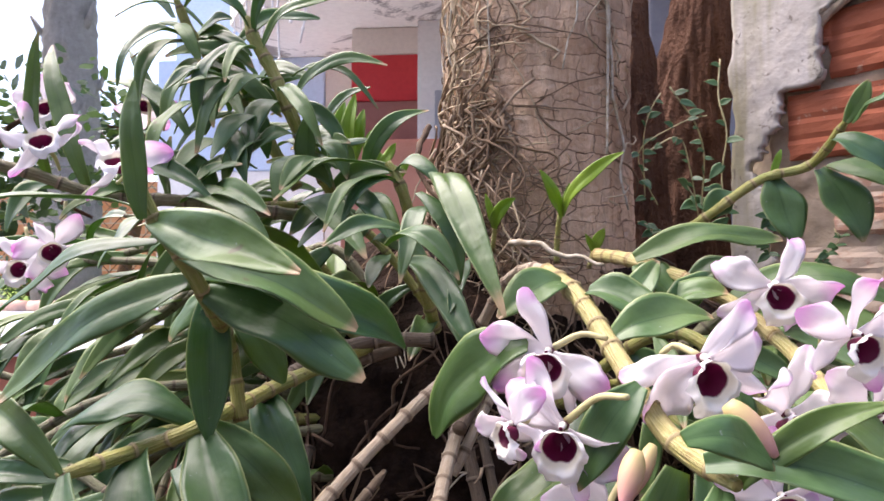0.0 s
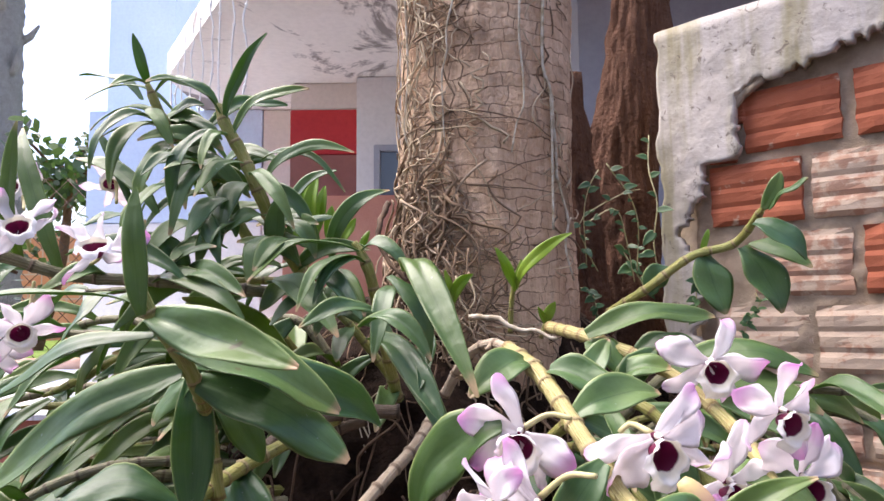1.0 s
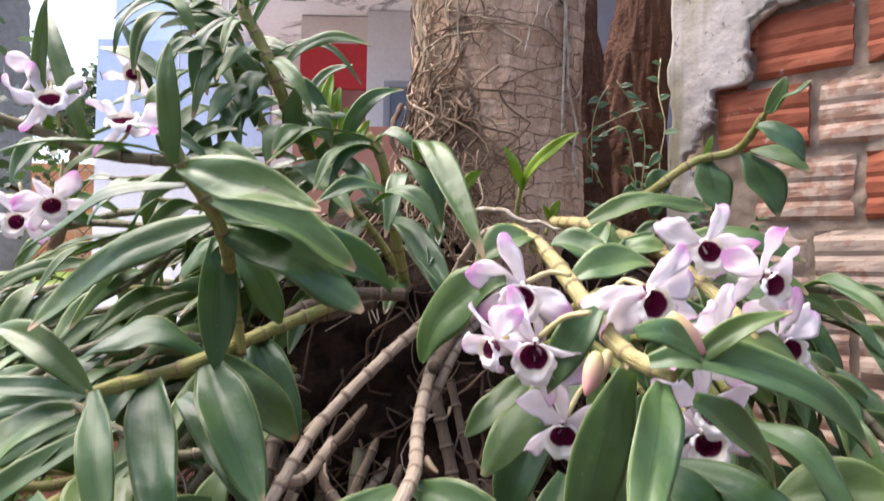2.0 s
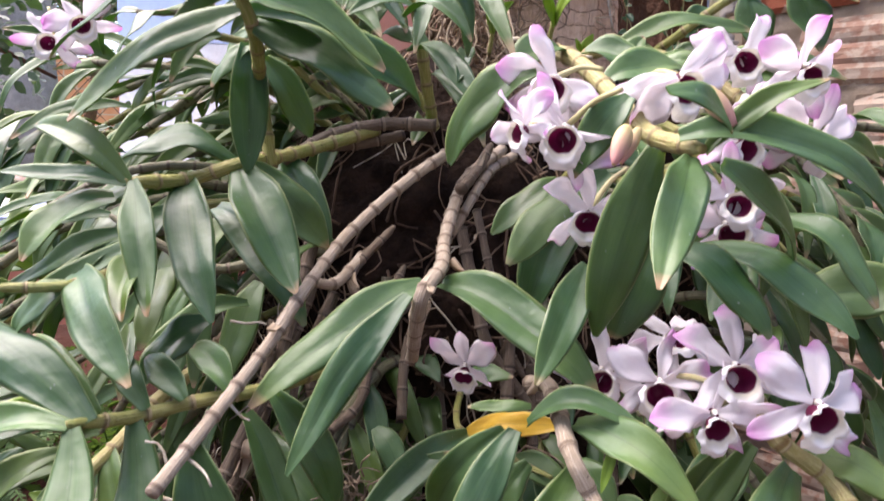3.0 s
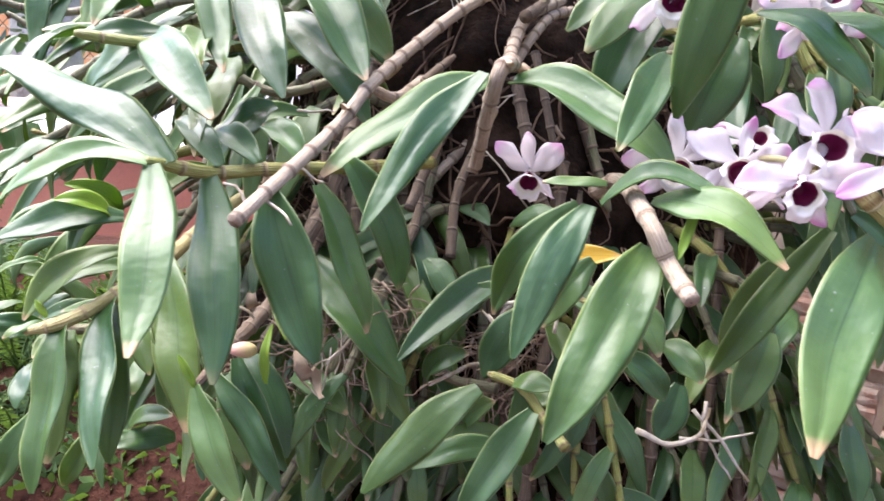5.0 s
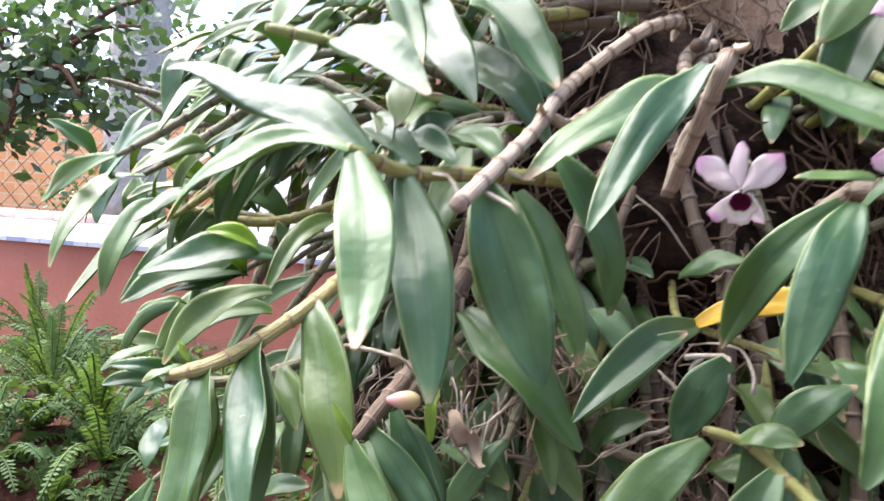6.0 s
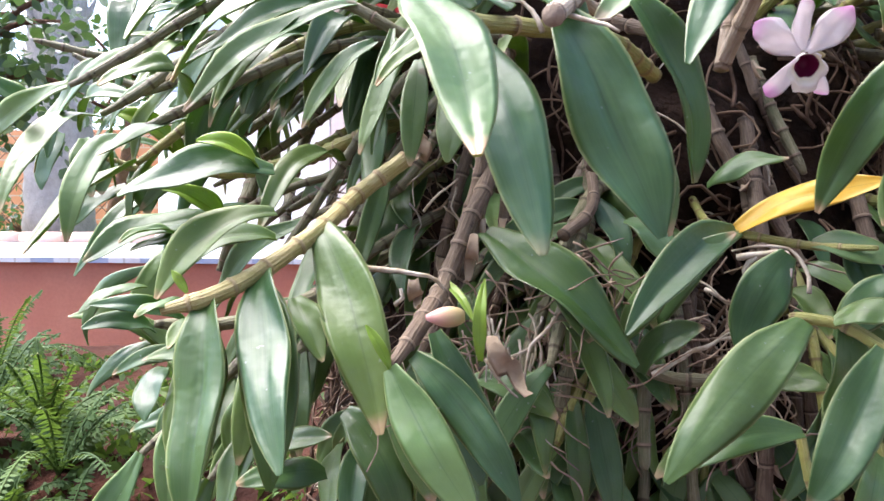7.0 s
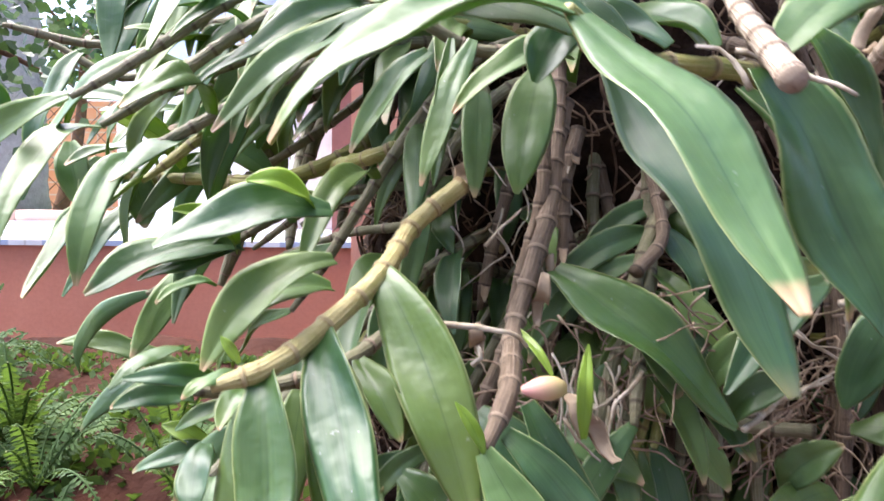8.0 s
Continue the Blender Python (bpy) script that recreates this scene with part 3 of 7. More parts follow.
coping = empty("coping", (-4, TOP_Y, 1.0), "rounded terracotta clay coping in short lengths", "coping", "", "structure")
for k in range(20):
    x = -8.0 + 0.41 * k
    bm = bmesh.new()
    tube(bm, [Vector((x + 0.004 + 0.398 * j / 4, TOP_Y + 0.06, 1.085)) for j in range(5)], [0.062, 0.065, 0.065, 0.065, 0.062], 12)
    under(part("coping_stone", bm, COPING, None), coping)

# The garden behind the terrace, with a sunlit brick boundary wall and a wire fence.
m_ = Mat("garden grass", 0.9, 0.1)
GRASS = m_.color(m_.mix(m_.range(m_.noise(6, 6), 0.35, 0.7), (0.10, 0.18, 0.03), (0.26, 0.33, 0.09))).bump(m_.noise(60, 5), 0.8, 0.02).m
bm = bmesh.new()
bmesh.ops.create_grid(bm, x_segments=40, y_segments=20, size=1, matrix=Matrix.Translation((-6, 9.4, 1.02)) @ Matrix.Diagonal((9, 3.55, 1, 1)))
for v in bm.verts:
    v.co.z += 0.05 * noise.noise(v.co * 1.3) + 0.02 * (v.co.y - 6)
solid("garden_bed", bm, GRASS, "raised sunlit garden bed with short grass", "grass", "stuff")
m_ = Mat("orange boundary brick", 0.85, 0.2)
br = m_.n("TexBrick")
m_.link(m_.coords((1, 1, 1)), br.inputs["Vector"])
sw = m_.n("SeparateXYZ")
cb = m_.n("CombineXYZ")
m_.link(m_.coords(), sw.inputs[0])
m_.link(sw.outputs[0], cb.inputs[0])
m_.link(sw.outputs[2], cb.inputs[1])
m_.link(cb.outputs[0], br.inputs["Vector"])
br.inputs["Scale"].default_value = 1.0
br.inputs["Brick Width"].default_value, br.inputs["Row Height"].default_value = 0.42, 0.2
br.inputs["Mortar Size"].default_value = 0.012
br.inputs["Color1"].default_value, br.inputs["Color2"].default_value = (0.62, 0.25, 0.13, 1), (0.55, 0.20, 0.10, 1)
br.inputs["Mortar"].default_value = (0.50, 0.34, 0.26, 1)
FAR_BRICK = m_.color(m_.mix(m_.range(m_.noise(5, 5), 0.4, 0.8, 0, 0.4), br.outputs[0], (0.66, 0.42, 0.30))).m
solid("wall_boundary", box(bmesh.new(), -14, 1.0, 11.0, 11.2, 0.9, 2.9), FAR_BRICK, "sunlit orange brick garden boundary wall", "wall", "structure")
solid("wall_boundary_white", box(bmesh.new(), -14, 3.0, 14.0, 14.2, 0.9, 2.6), WHITE_WALL, "white rendered wall of a neighbouring house", "wall", "structure")
m_ = Mat("rusty fence wire", 0.7, 0.3)
RUST = m_.color((0.10, 0.055, 0.04)).m
bm = bmesh.new()
for k in range(-12, 34):
    for s in (1, -1):
        a = Vector((-9.2 + 0.22 * k, 6.55, 1.05 if s > 0 else 2.85))
        pts = [a, a + Vector((1.8, 0, 1.8 * s))]
        tube(bm, pts, [0.004, 0.004], 4)
fence = empty("wire_fence", (-5, 6.55, 1.05), "rusty diamond mesh wire garden fence", "fence")
under(part("mesh", bm, RUST, None), fence)
for x in (-8.5, -6.4, -4.3, -2.2):
    under(part("post", tube(bmesh.new(), [Vector((x, 6.58, 1.0)), Vector((x, 6.58, 2.9))], [0.03, 0.03], 8), RUST, None), fence)

# ---- palm trunk, brown trunk and broken brick wall ----
def bark(name, a, b, crack, rough=0.95, rings=True):
    m = Mat(name, rough, 0.15)
    sep = m.n("SeparateXYZ")
    m.link(m.coords(), sep.inputs[0])
    big, fine = m.noise(18, 6), m.noise(110, 5)
    fibre = m.noise(1.0, 6, 0.7, m.coords((70, 70, 9) if rings else (95, 95, 13)))
    c = m.mix(m.range(m.math("ADD", m.math("MULTIPLY", big, 0.6), m.math("MULTIPLY", fibre, 0.4)), 0.35, 0.65), a, b)
    c = m.mix(m.range(fibre, 0.58, 0.72, 0.0, 0.7), c, crack)
    c = m.mix(m.range(fine, 0.55, 0.8, 0.0, 0.5), c, [min(1, x * 1.35) for x in b])
    h = m.math("ADD", m.math("MULTIPLY", fibre, 1.2), fine)
    if rings:
        # Leaf scars: rows of plates parted by wavering ring lines and short upright cracks.
        bend, add, br = m.n("TexNoise"), m.n("VectorMath"), m.n("TexBrick")
        uvs = m.n("TexCoord").outputs["UV"]
        bend.inputs["Scale"].default_value, bend.inputs["Detail"].default_value = 26.0, 4
        m.link(uvs, bend.inputs["Vector"])
        scale = m.n("VectorMath", op="SCALE")
        m.link(bend.outputs["Color"], scale.inputs[0])
        scale.inputs["Scale"].default_value = 0.03
        m.link(uvs, add.inputs[0])
        m.link(scale.outputs[0], add.inputs[1])
        m.link(add.outputs[0], br.inputs["Vector"])
        br.inputs["Scale"].default_value = 1.0
        br.inputs["Brick Width"].default_value, br.inputs["Row Height"].default_value = 0.030, 0.0185
        br.inputs["Mortar Size"].default_value, br.inputs["Mortar Smooth"].default_value = 0.0008, 0.5
        br.inputs["Color1"].default_value, br.inputs["Color2"].default_value = (0, 0, 0, 1), (1, 1, 1, 1)
        br.offset_frequency, br.squash, br.squash_frequency = 3, 1.6, 2
        plate = m.range(br.outputs[0], 0.0, 1.0, 0.0, 0.55)
        c = m.mix(m.math("MULTIPLY", plate, m.range(fibre, 0.35, 0.6)), c, [min(1, x * 1.3) for x in b])
        worn_off = m.range(m.noise(11, 3), 0.35, 0.6, 0.25, 1.0)
        line = m.math("MULTIPLY", br.outputs["Fac"], worn_off)
        c = m.mix(m.math("MULTIPLY", line, 0.75), c, crack)
        c = m.mix(m.range(m.noise(9, 5, 0.65), 0.52, 0.66, 0.0, 0.7), c, [x * 0.5 for x in a])
        h = m.math("ADD", m.math("SUBTRACT", h, m.math("MULTIPLY", line, 1.6)), m.math("MULTIPLY", plate, 0.5))
    return m.color(c).bump(h, 1.0, 0.006 if rings else 0.026).m


PALM = bark("palm bark", (0.44, 0.27, 0.165), (0.68, 0.50, 0.35), (0.075, 0.040, 0.024))
BROWN_BARK = bark("dark brown fibrous bark", (0.12, 0.058, 0.036), (0.22, 0.115, 0.072), (0.03, 0.016, 0.011), 0.95, False)


def trunk_mesh(points, radii, sides, rough, step, seed, ridge=0.0):
    places, far = spline(points, step)
    bm = bmesh.new()
    uv = bm.loops.layers.uv.verify()
    rings = []
    for k, p in enumerate(places):
        f = k / (len(places) - 1) * (len(radii) - 1)
        j = min(int(f), len(radii) - 2)
        r = radii[j] + (radii[j + 1] - radii[j]) * (f - j)
        row = []
        for s in range(sides):
            a = 2 * math.pi * s / sides
            q = p + Vector((math.cos(a), math.sin(a), 0)) * r
            n = noise.noise(Vector((q.x * 22, q.y * 22, q.z * 9)) + Vector((seed, 0, 0))) + 0.9 * noise.noise(Vector((q.x * 85, q.y * 85, q.z * 9)))
            ring = ridge * (((q.z + 0.012 * noise.noise(q * 9)) * 58) % 1.0)
            row.append(bm.verts.new(q + Vector((math.cos(a), math.sin(a), 0)) * (rough * n + ring)))
        rings.append(row)
    for k in range(len(rings) - 1):
        for s in range(sides):
            e = (s + 1) % sides
            f = bm.faces.new((rings[k][s], rings[k][e], rings[k + 1][e], rings[k + 1][s]))
            for loop, turn in zip(f.loops, (s, s + 1, s + 1, s)):
                loop[uv].uv = (turn / sides * 2 * math.pi * 0.115, loop.vert.co.z)
    bm.faces.new(rings[-1])
    return bm


TRUNK = Vector((0.036, 0.86, 0))
palm = empty("palm_tree", (TRUNK.x, TRUNK.y, 0), "ringed brown palm trunk wrapped in fine dry roots", "palm tree")
under(part("trunk", trunk_mesh([TRUNK, TRUNK + Vector((0.0, 0, 1.2)), TRUNK + Vector((0, 0, 1.55)), TRUNK + Vector((0.004, 0, 2.0)), TRUNK + Vector((0, 0.01, 3.6))],
                                (0.17, 0.15, 0.128, 0.114, 0.112, 0.110, 0.108, 0.105), 110, 0.005, 0.006, 3, 0.0015), PALM, None), palm)


def strand(bm, start, angle, rise, radius, rnd, wander=0.5, steps=14, around=TRUNK, off=0.004, lean=0.0):
    """A thin root that creeps over the trunk's skin."""
    z, a = start, angle
    pts = []
    for k in range(steps):
        r = 0.114 + max(0.0, 1.62 - z) * 0.11 + off + 0.006 * noise.noise(Vector((a * 3, z * 30, rise)))
        pts.append(Vector((around.x + r * math.cos(a), around.y + r * math.sin(a), z)))
        z += rise / steps * rnd.uniform(0.4, 1.6)
        a += rnd.uniform(-wander, wander) / steps * 4 + lean / steps
    pts, _ = spline(pts, 0.012)
    tube(bm, pts, [radius * (1 - 0.5 * k / len(pts)) for k in range(len(pts))], 4, 0.05)


m_ = Mat("dry fine root", 0.9, 0.15)
THREAD = m_.color(m_.mix(m_.noise(9), (0.36, 0.27, 0.17), (0.58, 0.48, 0.34))).m
m_ = Mat("dark fine root", 0.9, 0.15)
THREAD_DARK = m_.color((0.19, 0.13, 0.085)).m
rnd = random.Random(11)
for name, mat_, count, rad in (("root_tangle", THREAD, 75, 0.0013), ("root_web", THREAD_DARK, 70, 0.0011)):
    bm = bmesh.new()
    for k in range(count):
        a = radians(rnd.choice((rnd.gauss(215, 18), rnd.gauss(222, 16), rnd.uniform(190, 330))))
        strand(bm, rnd.uniform(1.36, 2.15), a, rnd.uniform(-0.35, 0.3), rad * rnd.uniform(0.7, 1.5), rnd, 0.6)
    for k in range(count // 2):
        strand(bm, rnd.uniform(1.40, 1.72), radians(rnd.gauss(235, 30)), rnd.uniform(-0.05, 0.05), rad, rnd, 0.3, 10, TRUNK, 0.006, rnd.choice((-0.8, 0.8)))
    ob = tagged(under(part(name, bm, mat_, None, "thin dry creeping roots on the bark"), palm), kind="stuff")
for k, (z, a, rise, r) in enumerate(((2.05, 302, -0.55, 0.0032), (1.95, 285, -0.3, 0.0024), (2.1, 262, -0.5, 0.0022), (1.75, 308, -0.3, 0.0028), (2.1, 225, -0.5, 0.003))):
    bm = bmesh.new()
    strand(bm, z, radians(a), rise, r, random.Random(40 + k), 0.25, 10, TRUNK, 0.006)
    under(part("pale_root", bm, ROOT_WHITE, None, "pale thicker aerial root"), palm)

rnd = random.Random(14)
for name, mat_, count, rad in (("foot_root", THREAD_DARK, 60, 0.0020), ("dry_foot_root", ROOT_STRAW, 55, 0.0015)):
    bm = bmesh.new()
    for k in range(count):
        strand(bm, rnd.gauss(1.57, 0.06), radians(rnd.gauss(222, 26)), rnd.uniform(-0.24, -0.08), rad * rnd.uniform(0.6, 1.4), rnd, 0.5, 12, TRUNK, rnd.uniform(0.004, 0.016), rnd.uniform(-0.4, 0.4))
    tagged(under(part(name, bm, mat_, None, "tangled roots that flare at the palm foot"), palm), kind="stuff")

brown = empty("old_tree", (0.30, 1.33, 0), "dark brown fibrous leaning tree trunk", "tree trunk")
under(part("trunk", trunk_mesh([(0.30, 1.36, 0), (0.325, 1.36, 1.3), (0.360, 1.38, 1.75), (0.42, 1.40, 2.15), (0.53, 1.42, 2.9)], (0.19, 0.16, 0.125, 0.075, 0.055, 0.05), 170, 0.013, 0.010, 9), BROWN_BARK, None), brown)
under(part("stump", trunk_mesh([(0.20, 1.20, 0.9), (0.205, 1.21, 1.6), (0.215, 1.23, 1.93)], (0.11, 0.095, 0.07, 0.035), 120, 0.012, 0.010, 12), BROWN_BARK, None), brown)

# The broken wall: s runs along it towards the camera, z up; d is how far it stands out of its face.
WALL_O, WALL_U, WALL_N = Vector((0.46, 1.15, 0)), Vector((0.72, -0.69, 0)).normalized(), Vector((-0.69, -0.72, 0)).normalized()


def on_wall(s, z, d=0.0):
    return WALL_O + WALL_U * s + WALL_N * d + Vector((0, 0, z))


m_ = Mat("weathered plaster", 0.95, 0.15)
big_, fine_ = m_.noise(7, 6), m_.noise(80, 5)
streak_ = m_.noise(1.0, 4, 0.6, m_.coords((14, 14, 1.6)))
c_ = m_.mix(m_.range(big_, 0.35, 0.68), (0.46, 0.42, 0.37), (0.64, 0.60, 0.56))
c_ = m_.mix(m_.range(streak_, 0.45, 0.60, 0.0, 0.85), c_, (0.32, 0.29, 0.17))
c_ = m_.mix(m_.range(fine_, 0.58, 0.75, 0.0, 0.5), c_, (0.25, 0.22, 0.19))
c_ = m_.mix(m_.range(m_.noise(46, 4, 0.7, None, 0.8), 0.60, 0.66, 0.0, 0.75), c_, (0.16, 0.13, 0.11))
PLASTER = m_.color(c_).bump(m_.math("ADD", fine_, m_.math("MULTIPLY", big_, 1.5)), 0.5, 0.0035).m
m_ = Mat("crumbling mortar", 0.95, 0.1)
MORTAR = m_.color(m_.mix(m_.range(m_.noise(25, 6), 0.35, 0.68), (0.52, 0.41, 0.29), (0.72, 0.60, 0.46))).bump(m_.noise(70, 6), 0.6, 0.004).m


def brick_material(name, a, b, lime):
    m = Mat(name, 0.85, 0.2)
    c = m.mix(m.range(m.noise(14, 5), 0.35, 0.7), a, b)
    c = m.mix(m.range(m.math("ADD", m.noise(38, 5), m.math("MULTIPLY", m.random(), 0.12)), 0.60 - lime, 0.70 - lime, 0.0, 0.8), c, (0.60, 0.49, 0.37))
    return m.color(c).bump(m.noise(120, 4), 0.4, 0.002).m


BRICK = brick_material("red brick", (0.35, 0.105, 0.055), (0.45, 0.15, 0.08), -0.10)
BRICK_LIME = brick_material("mortar smeared brick", (0.40, 0.21, 0.14), (0.50, 0.33, 0.23), 0.12)
END = -0.082


def slab(bm, s0, s1, z0, z1, d0, d1):
    """A block of the wall between two faces."""
    vs = [bm.verts.new(on_wall(s, z, d)) for s in (s0, s1) for z in (z0, z1) for d in (d0, d1)]
    for f in ((0, 1, 3, 2), (4, 6, 7, 5), (0, 4, 5, 1), (2, 3, 7, 6), (0, 2, 6, 4), (1, 5, 7, 3)):
        bm.faces.new([vs[k] for k in f])
    bmesh.ops.recalc_face_normals(bm, faces=bm.faces[:])
    return bm


wall_right = empty("wall_right", on_wall(0.2, 0), "broken garden wall with bare red bricks under old plaster", "wall", "", "structure")
bm = slab(bmesh.new(), END + 0.012, 1.4, 0.0, 2.0, -0.12, -0.004)
bmesh.ops.subdivide_edges(bm, edges=bm.edges[:], cuts=30, use_grid_fill=True)
for v in bm.verts:
    v.co += WALL_N * 0.010 * noise.noise(v.co * 24) + WALL_U * 0.010 * noise.noise(v.co * 17)
under(part("core", bm, MORTAR, None), wall_right)

bm = bmesh.new()
rows_ = []
for j in range(100):
    rows_.append([])
    for i in range(90):
        s, z = -0.03 + 0.007 * i, 1.25 + 0.0072 * j
        q = Vector((s, z, 0))
        lump = 0.013 * noise.noise(q * 34) + 0.009 * abs(noise.noise(q * 70)) + 0.005 * noise.noise(q * 150)
        rows_[-1].append(bm.verts.new(on_wall(s, z, 0.003 + 0.55 * lump)))
for j in range(99):
    for i in range(89):
        bm.faces.new((rows_[j][i], rows_[j][i + 1], rows_[j + 1][i + 1], rows_[j + 1][i]))
bmesh.ops.solidify(bm, geom=bm.faces[:], thickness=0.012)
under(part("mortar", bm, MORTAR, None, "lumpy crumbling lime mortar"), wall_right)


def bare(s, z):
    """Above nought where the plaster has fallen off."""
    edge = 0.045 + 0.05 * noise.noise(Vector((0, 0, z * 9))) + 0.026 * noise.noise(Vector((3, 0, z * 40))) + 0.012 * noise.noise(Vector((8, 0, z * 115)))
    if z > 1.74:
        edge = max(edge, 0.055 + 0.025 * noise.noise(Vector((5, 0, z * 30))))
    top = 1.845 + 0.22 * max(0.0, min(0.25, s - 0.05)) + 0.022 * noise.noise(Vector((s * 26, 1, 0))) + 0.014 * noise.noise(Vector((s * 80, 2, 0)))
    low = -0.01 if z < 1.52 else 0.0
    return min(s - (edge - 0.06 + low if z < 1.735 else edge), top - z)


bm = bmesh.new()
STEP = 0.006
cells = {}


def plaster_vert(i, j):
    if (i, j) not in cells:
        s, z = END + i * STEP, 1.2 + j * STEP
        d = 0.015 + 0.0016 * noise.noise(Vector((s * 30, z * 30, 0))) + 0.004 * noise.noise(Vector((s * 7, z * 7, 4)))
        b = bare(s, z)
        d += 0.004 * math.exp(-abs(b) / 0.02) * noise.noise(Vector((s * 60, z * 60, 2)))
        p = on_wall(s + 0.006 * noise.noise(Vector((s * 40, z * 40, 9))) + (0.008 * noise.noise(Vector((0, z * 11, 5))) if i < 4 else 0), z, d)
        if j * STEP + 1.2 > 1.985:
            p -= WALL_N * 0.02
        cells[i, j] = bm.verts.new(p)
    return cells[i, j]


for i in range(0, 175):
    for j in range(0, 134):
        s, z = END + (i + 0.5) * STEP, 1.2 + (j + 0.5) * STEP
        if bare(s, z) < 0 and not (z < 1.30 and s > -0.05):
            bm.faces.new((plaster_vert(i, j), plaster_vert(i + 1, j), plaster_vert(i + 1, j + 1), plaster_vert(i, j + 1)))
bmesh.ops.recalc_face_normals(bm, faces=bm.faces[:])
rim_ = [v for v in bm.verts if v.is_boundary]
bmesh.ops.smooth_vert(bm, verts=rim_, factor=0.5, use_axis_x=True, use_axis_y=True, use_axis_z=True)
bmesh.ops.solidify(bm, geom=bm.faces[:], thickness=0.02)
under(part("plaster", bm, PLASTER, None, "thick grey white weathered plaster"), wall_right)

# Cap and ragged plaster edge along the break.
bm = bmesh.new()
pts, _ = spline([on_wall(END + 0.03, 1.815, 0.023), on_wall(-0.05, 1.835, 0.025), on_wall(0.0, 1.815, 0.025), on_wall(0.05, 1.835, 0.025), on_wall(0.12, 1.885, 0.023)], 0.006)
for strand_ in range(7):
    tube(bm, [p + WALL_N * 0.006 * noise.noise(p * 40 + Vector((strand_, 0, 0))) + Vector((0, 0, 0.022 * noise.noise(p * 22 + Vector((0, strand_ * 3, 0))))) for p in pts], [0.0045 + 0.002 * (strand_ % 2)] * len(pts), 5)
under(part("old_root", bm, CANE_PALE, None, "dead grey root pressed into the plaster"), wall_right)


def ridged_brick(length, height, seed):
    """A hollow clay block: its face ribbed lengthwise, its edges worn."""
    bm = bmesh.new()
    rnd = random.Random(seed)
    cols, rows = 6, 13
    prof = [0.0 if (k % 4) else -0.0035 for k in range(rows + 1)]
    grid = []
    for k in range(rows + 1):
        z = height * k / rows
        row = []
        for c in range(cols + 1):
            x = length * c / cols
            worn = 0.004 * noise.noise(Vector((x * 40 + seed, z * 40, 0)))
            if k in (0, rows) or c in (0, cols):
                worn -= 0.004
            row.append(bm.verts.new((x + (0.004 * noise.noise(Vector((z * 50, seed, 0))) if c in (0, cols) else 0), prof[k] + worn, z)))
        grid.append(row)
    for k in range(rows):
        for c in range(cols):
            bm.faces.new((grid[k][c], grid[k][c + 1], grid[k + 1][c + 1], grid[k + 1][c]))
    rim = [grid[0][c] for c in range(cols + 1)] + [grid[k][cols] for k in range(1, rows + 1)] + [grid[rows][c] for c in range(cols - 1, -1, -1)] + [grid[k][0] for k in range(rows - 1, 0, -1)]
    back = [bm.verts.new((v.co.x, -0.05, v.co.z)) for v in rim]
    for k in range(len(rim)):
        e = (k + 1) % len(rim)
        bm.faces.new((rim[k], back[k], back[e], rim[e]))
    bmesh.ops.recalc_face_normals(bm, faces=bm.faces[:])
    return bm


WALL_TURN = Matrix((WALL_U, WALL_N, Vector((0, 0, 1)))).transposed().to_4x4()
BRICKS = [(mesh_from(ridged_brick(0.147, 0.104, k), "brick", BRICK, False), mesh_from(ridged_brick(0.147, 0.104, k + 5), "brick", BRICK_LIME, False)) for k in range(3)]
rnd = random.Random(8)
for row in range(16):
    z = 1.745 - 0.122 * (row - 1)
    for col in range(-1, 8):
        s = 0.066 + col * 0.162 - (0.0 if row % 2 else 0.066) + rnd.uniform(-0.004, 0.004)
        if s < -0.02 or s > 1.1 or (row == 0 and s < 0.2):
            continue
        fresh = s < 0.13 and row in (1, 2)
        ob = new("brick", BRICKS[rnd.randrange(3)][0 if fresh or rnd.random() < 0.15 else 1])
        ob.parent = wall_right
        ob.matrix_parent_inverse = Matrix.Translation(wall_right.location).inverted()
        ob.matrix_basis = Matrix.Translation(on_wall(s, z, 0.015 + rnd.uniform(-0.004, 0.003))) @ WALL_TURN @ pose(0, 0, 0, rnd.uniform(-1, 1), rnd.uniform(-1, 1), rnd.uniform(-1.5, 1.5))
for s, z, sc in ((0.0, 1.735, 0.32), (0.012, 1.775, 0.22), (0.042, 1.80, 0.16)):
    ob = new("brick", BRICKS[0][0])
    ob.parent = wall_right
    ob.matrix_parent_inverse = Matrix.Translation(wall_right.location).inverted()
    ob.matrix_basis = Matrix.Translation(on_wall(s, z, 0.012)) @ WALL_TURN @ pose(0, 0, 0, 0, 4, 0) @ Matrix.Diagonal((sc, 0.5, 0.36, 1))

# Mass of dark roots and fibre at the palm foot, widened to darken leaf gaps.
def mass_skin(a, h, out=0.0):
    """A place on the skin of the root mass: a round the palm, h from its foot (0) to its top (1)."""
    wide = (1 - abs(2 * h - 1) ** 3.2) ** 0.45
    r = Vector((0.36 * math.cos(a), 0.27 * math.sin(a), 0)) * wide * (1 + 0.10 * math.sin(3 * a + 9 * h))
    p = Vector((-0.02, 0.90, 0.18 + 1.335 * h)) + r
    d = Vector((math.cos(a), math.sin(a), 0))
    return p + d * (out + 0.030 * noise.noise(p * 8) + 0.018 * noise.noise(p * 27) + 0.008 * noise.noise(p * 70))


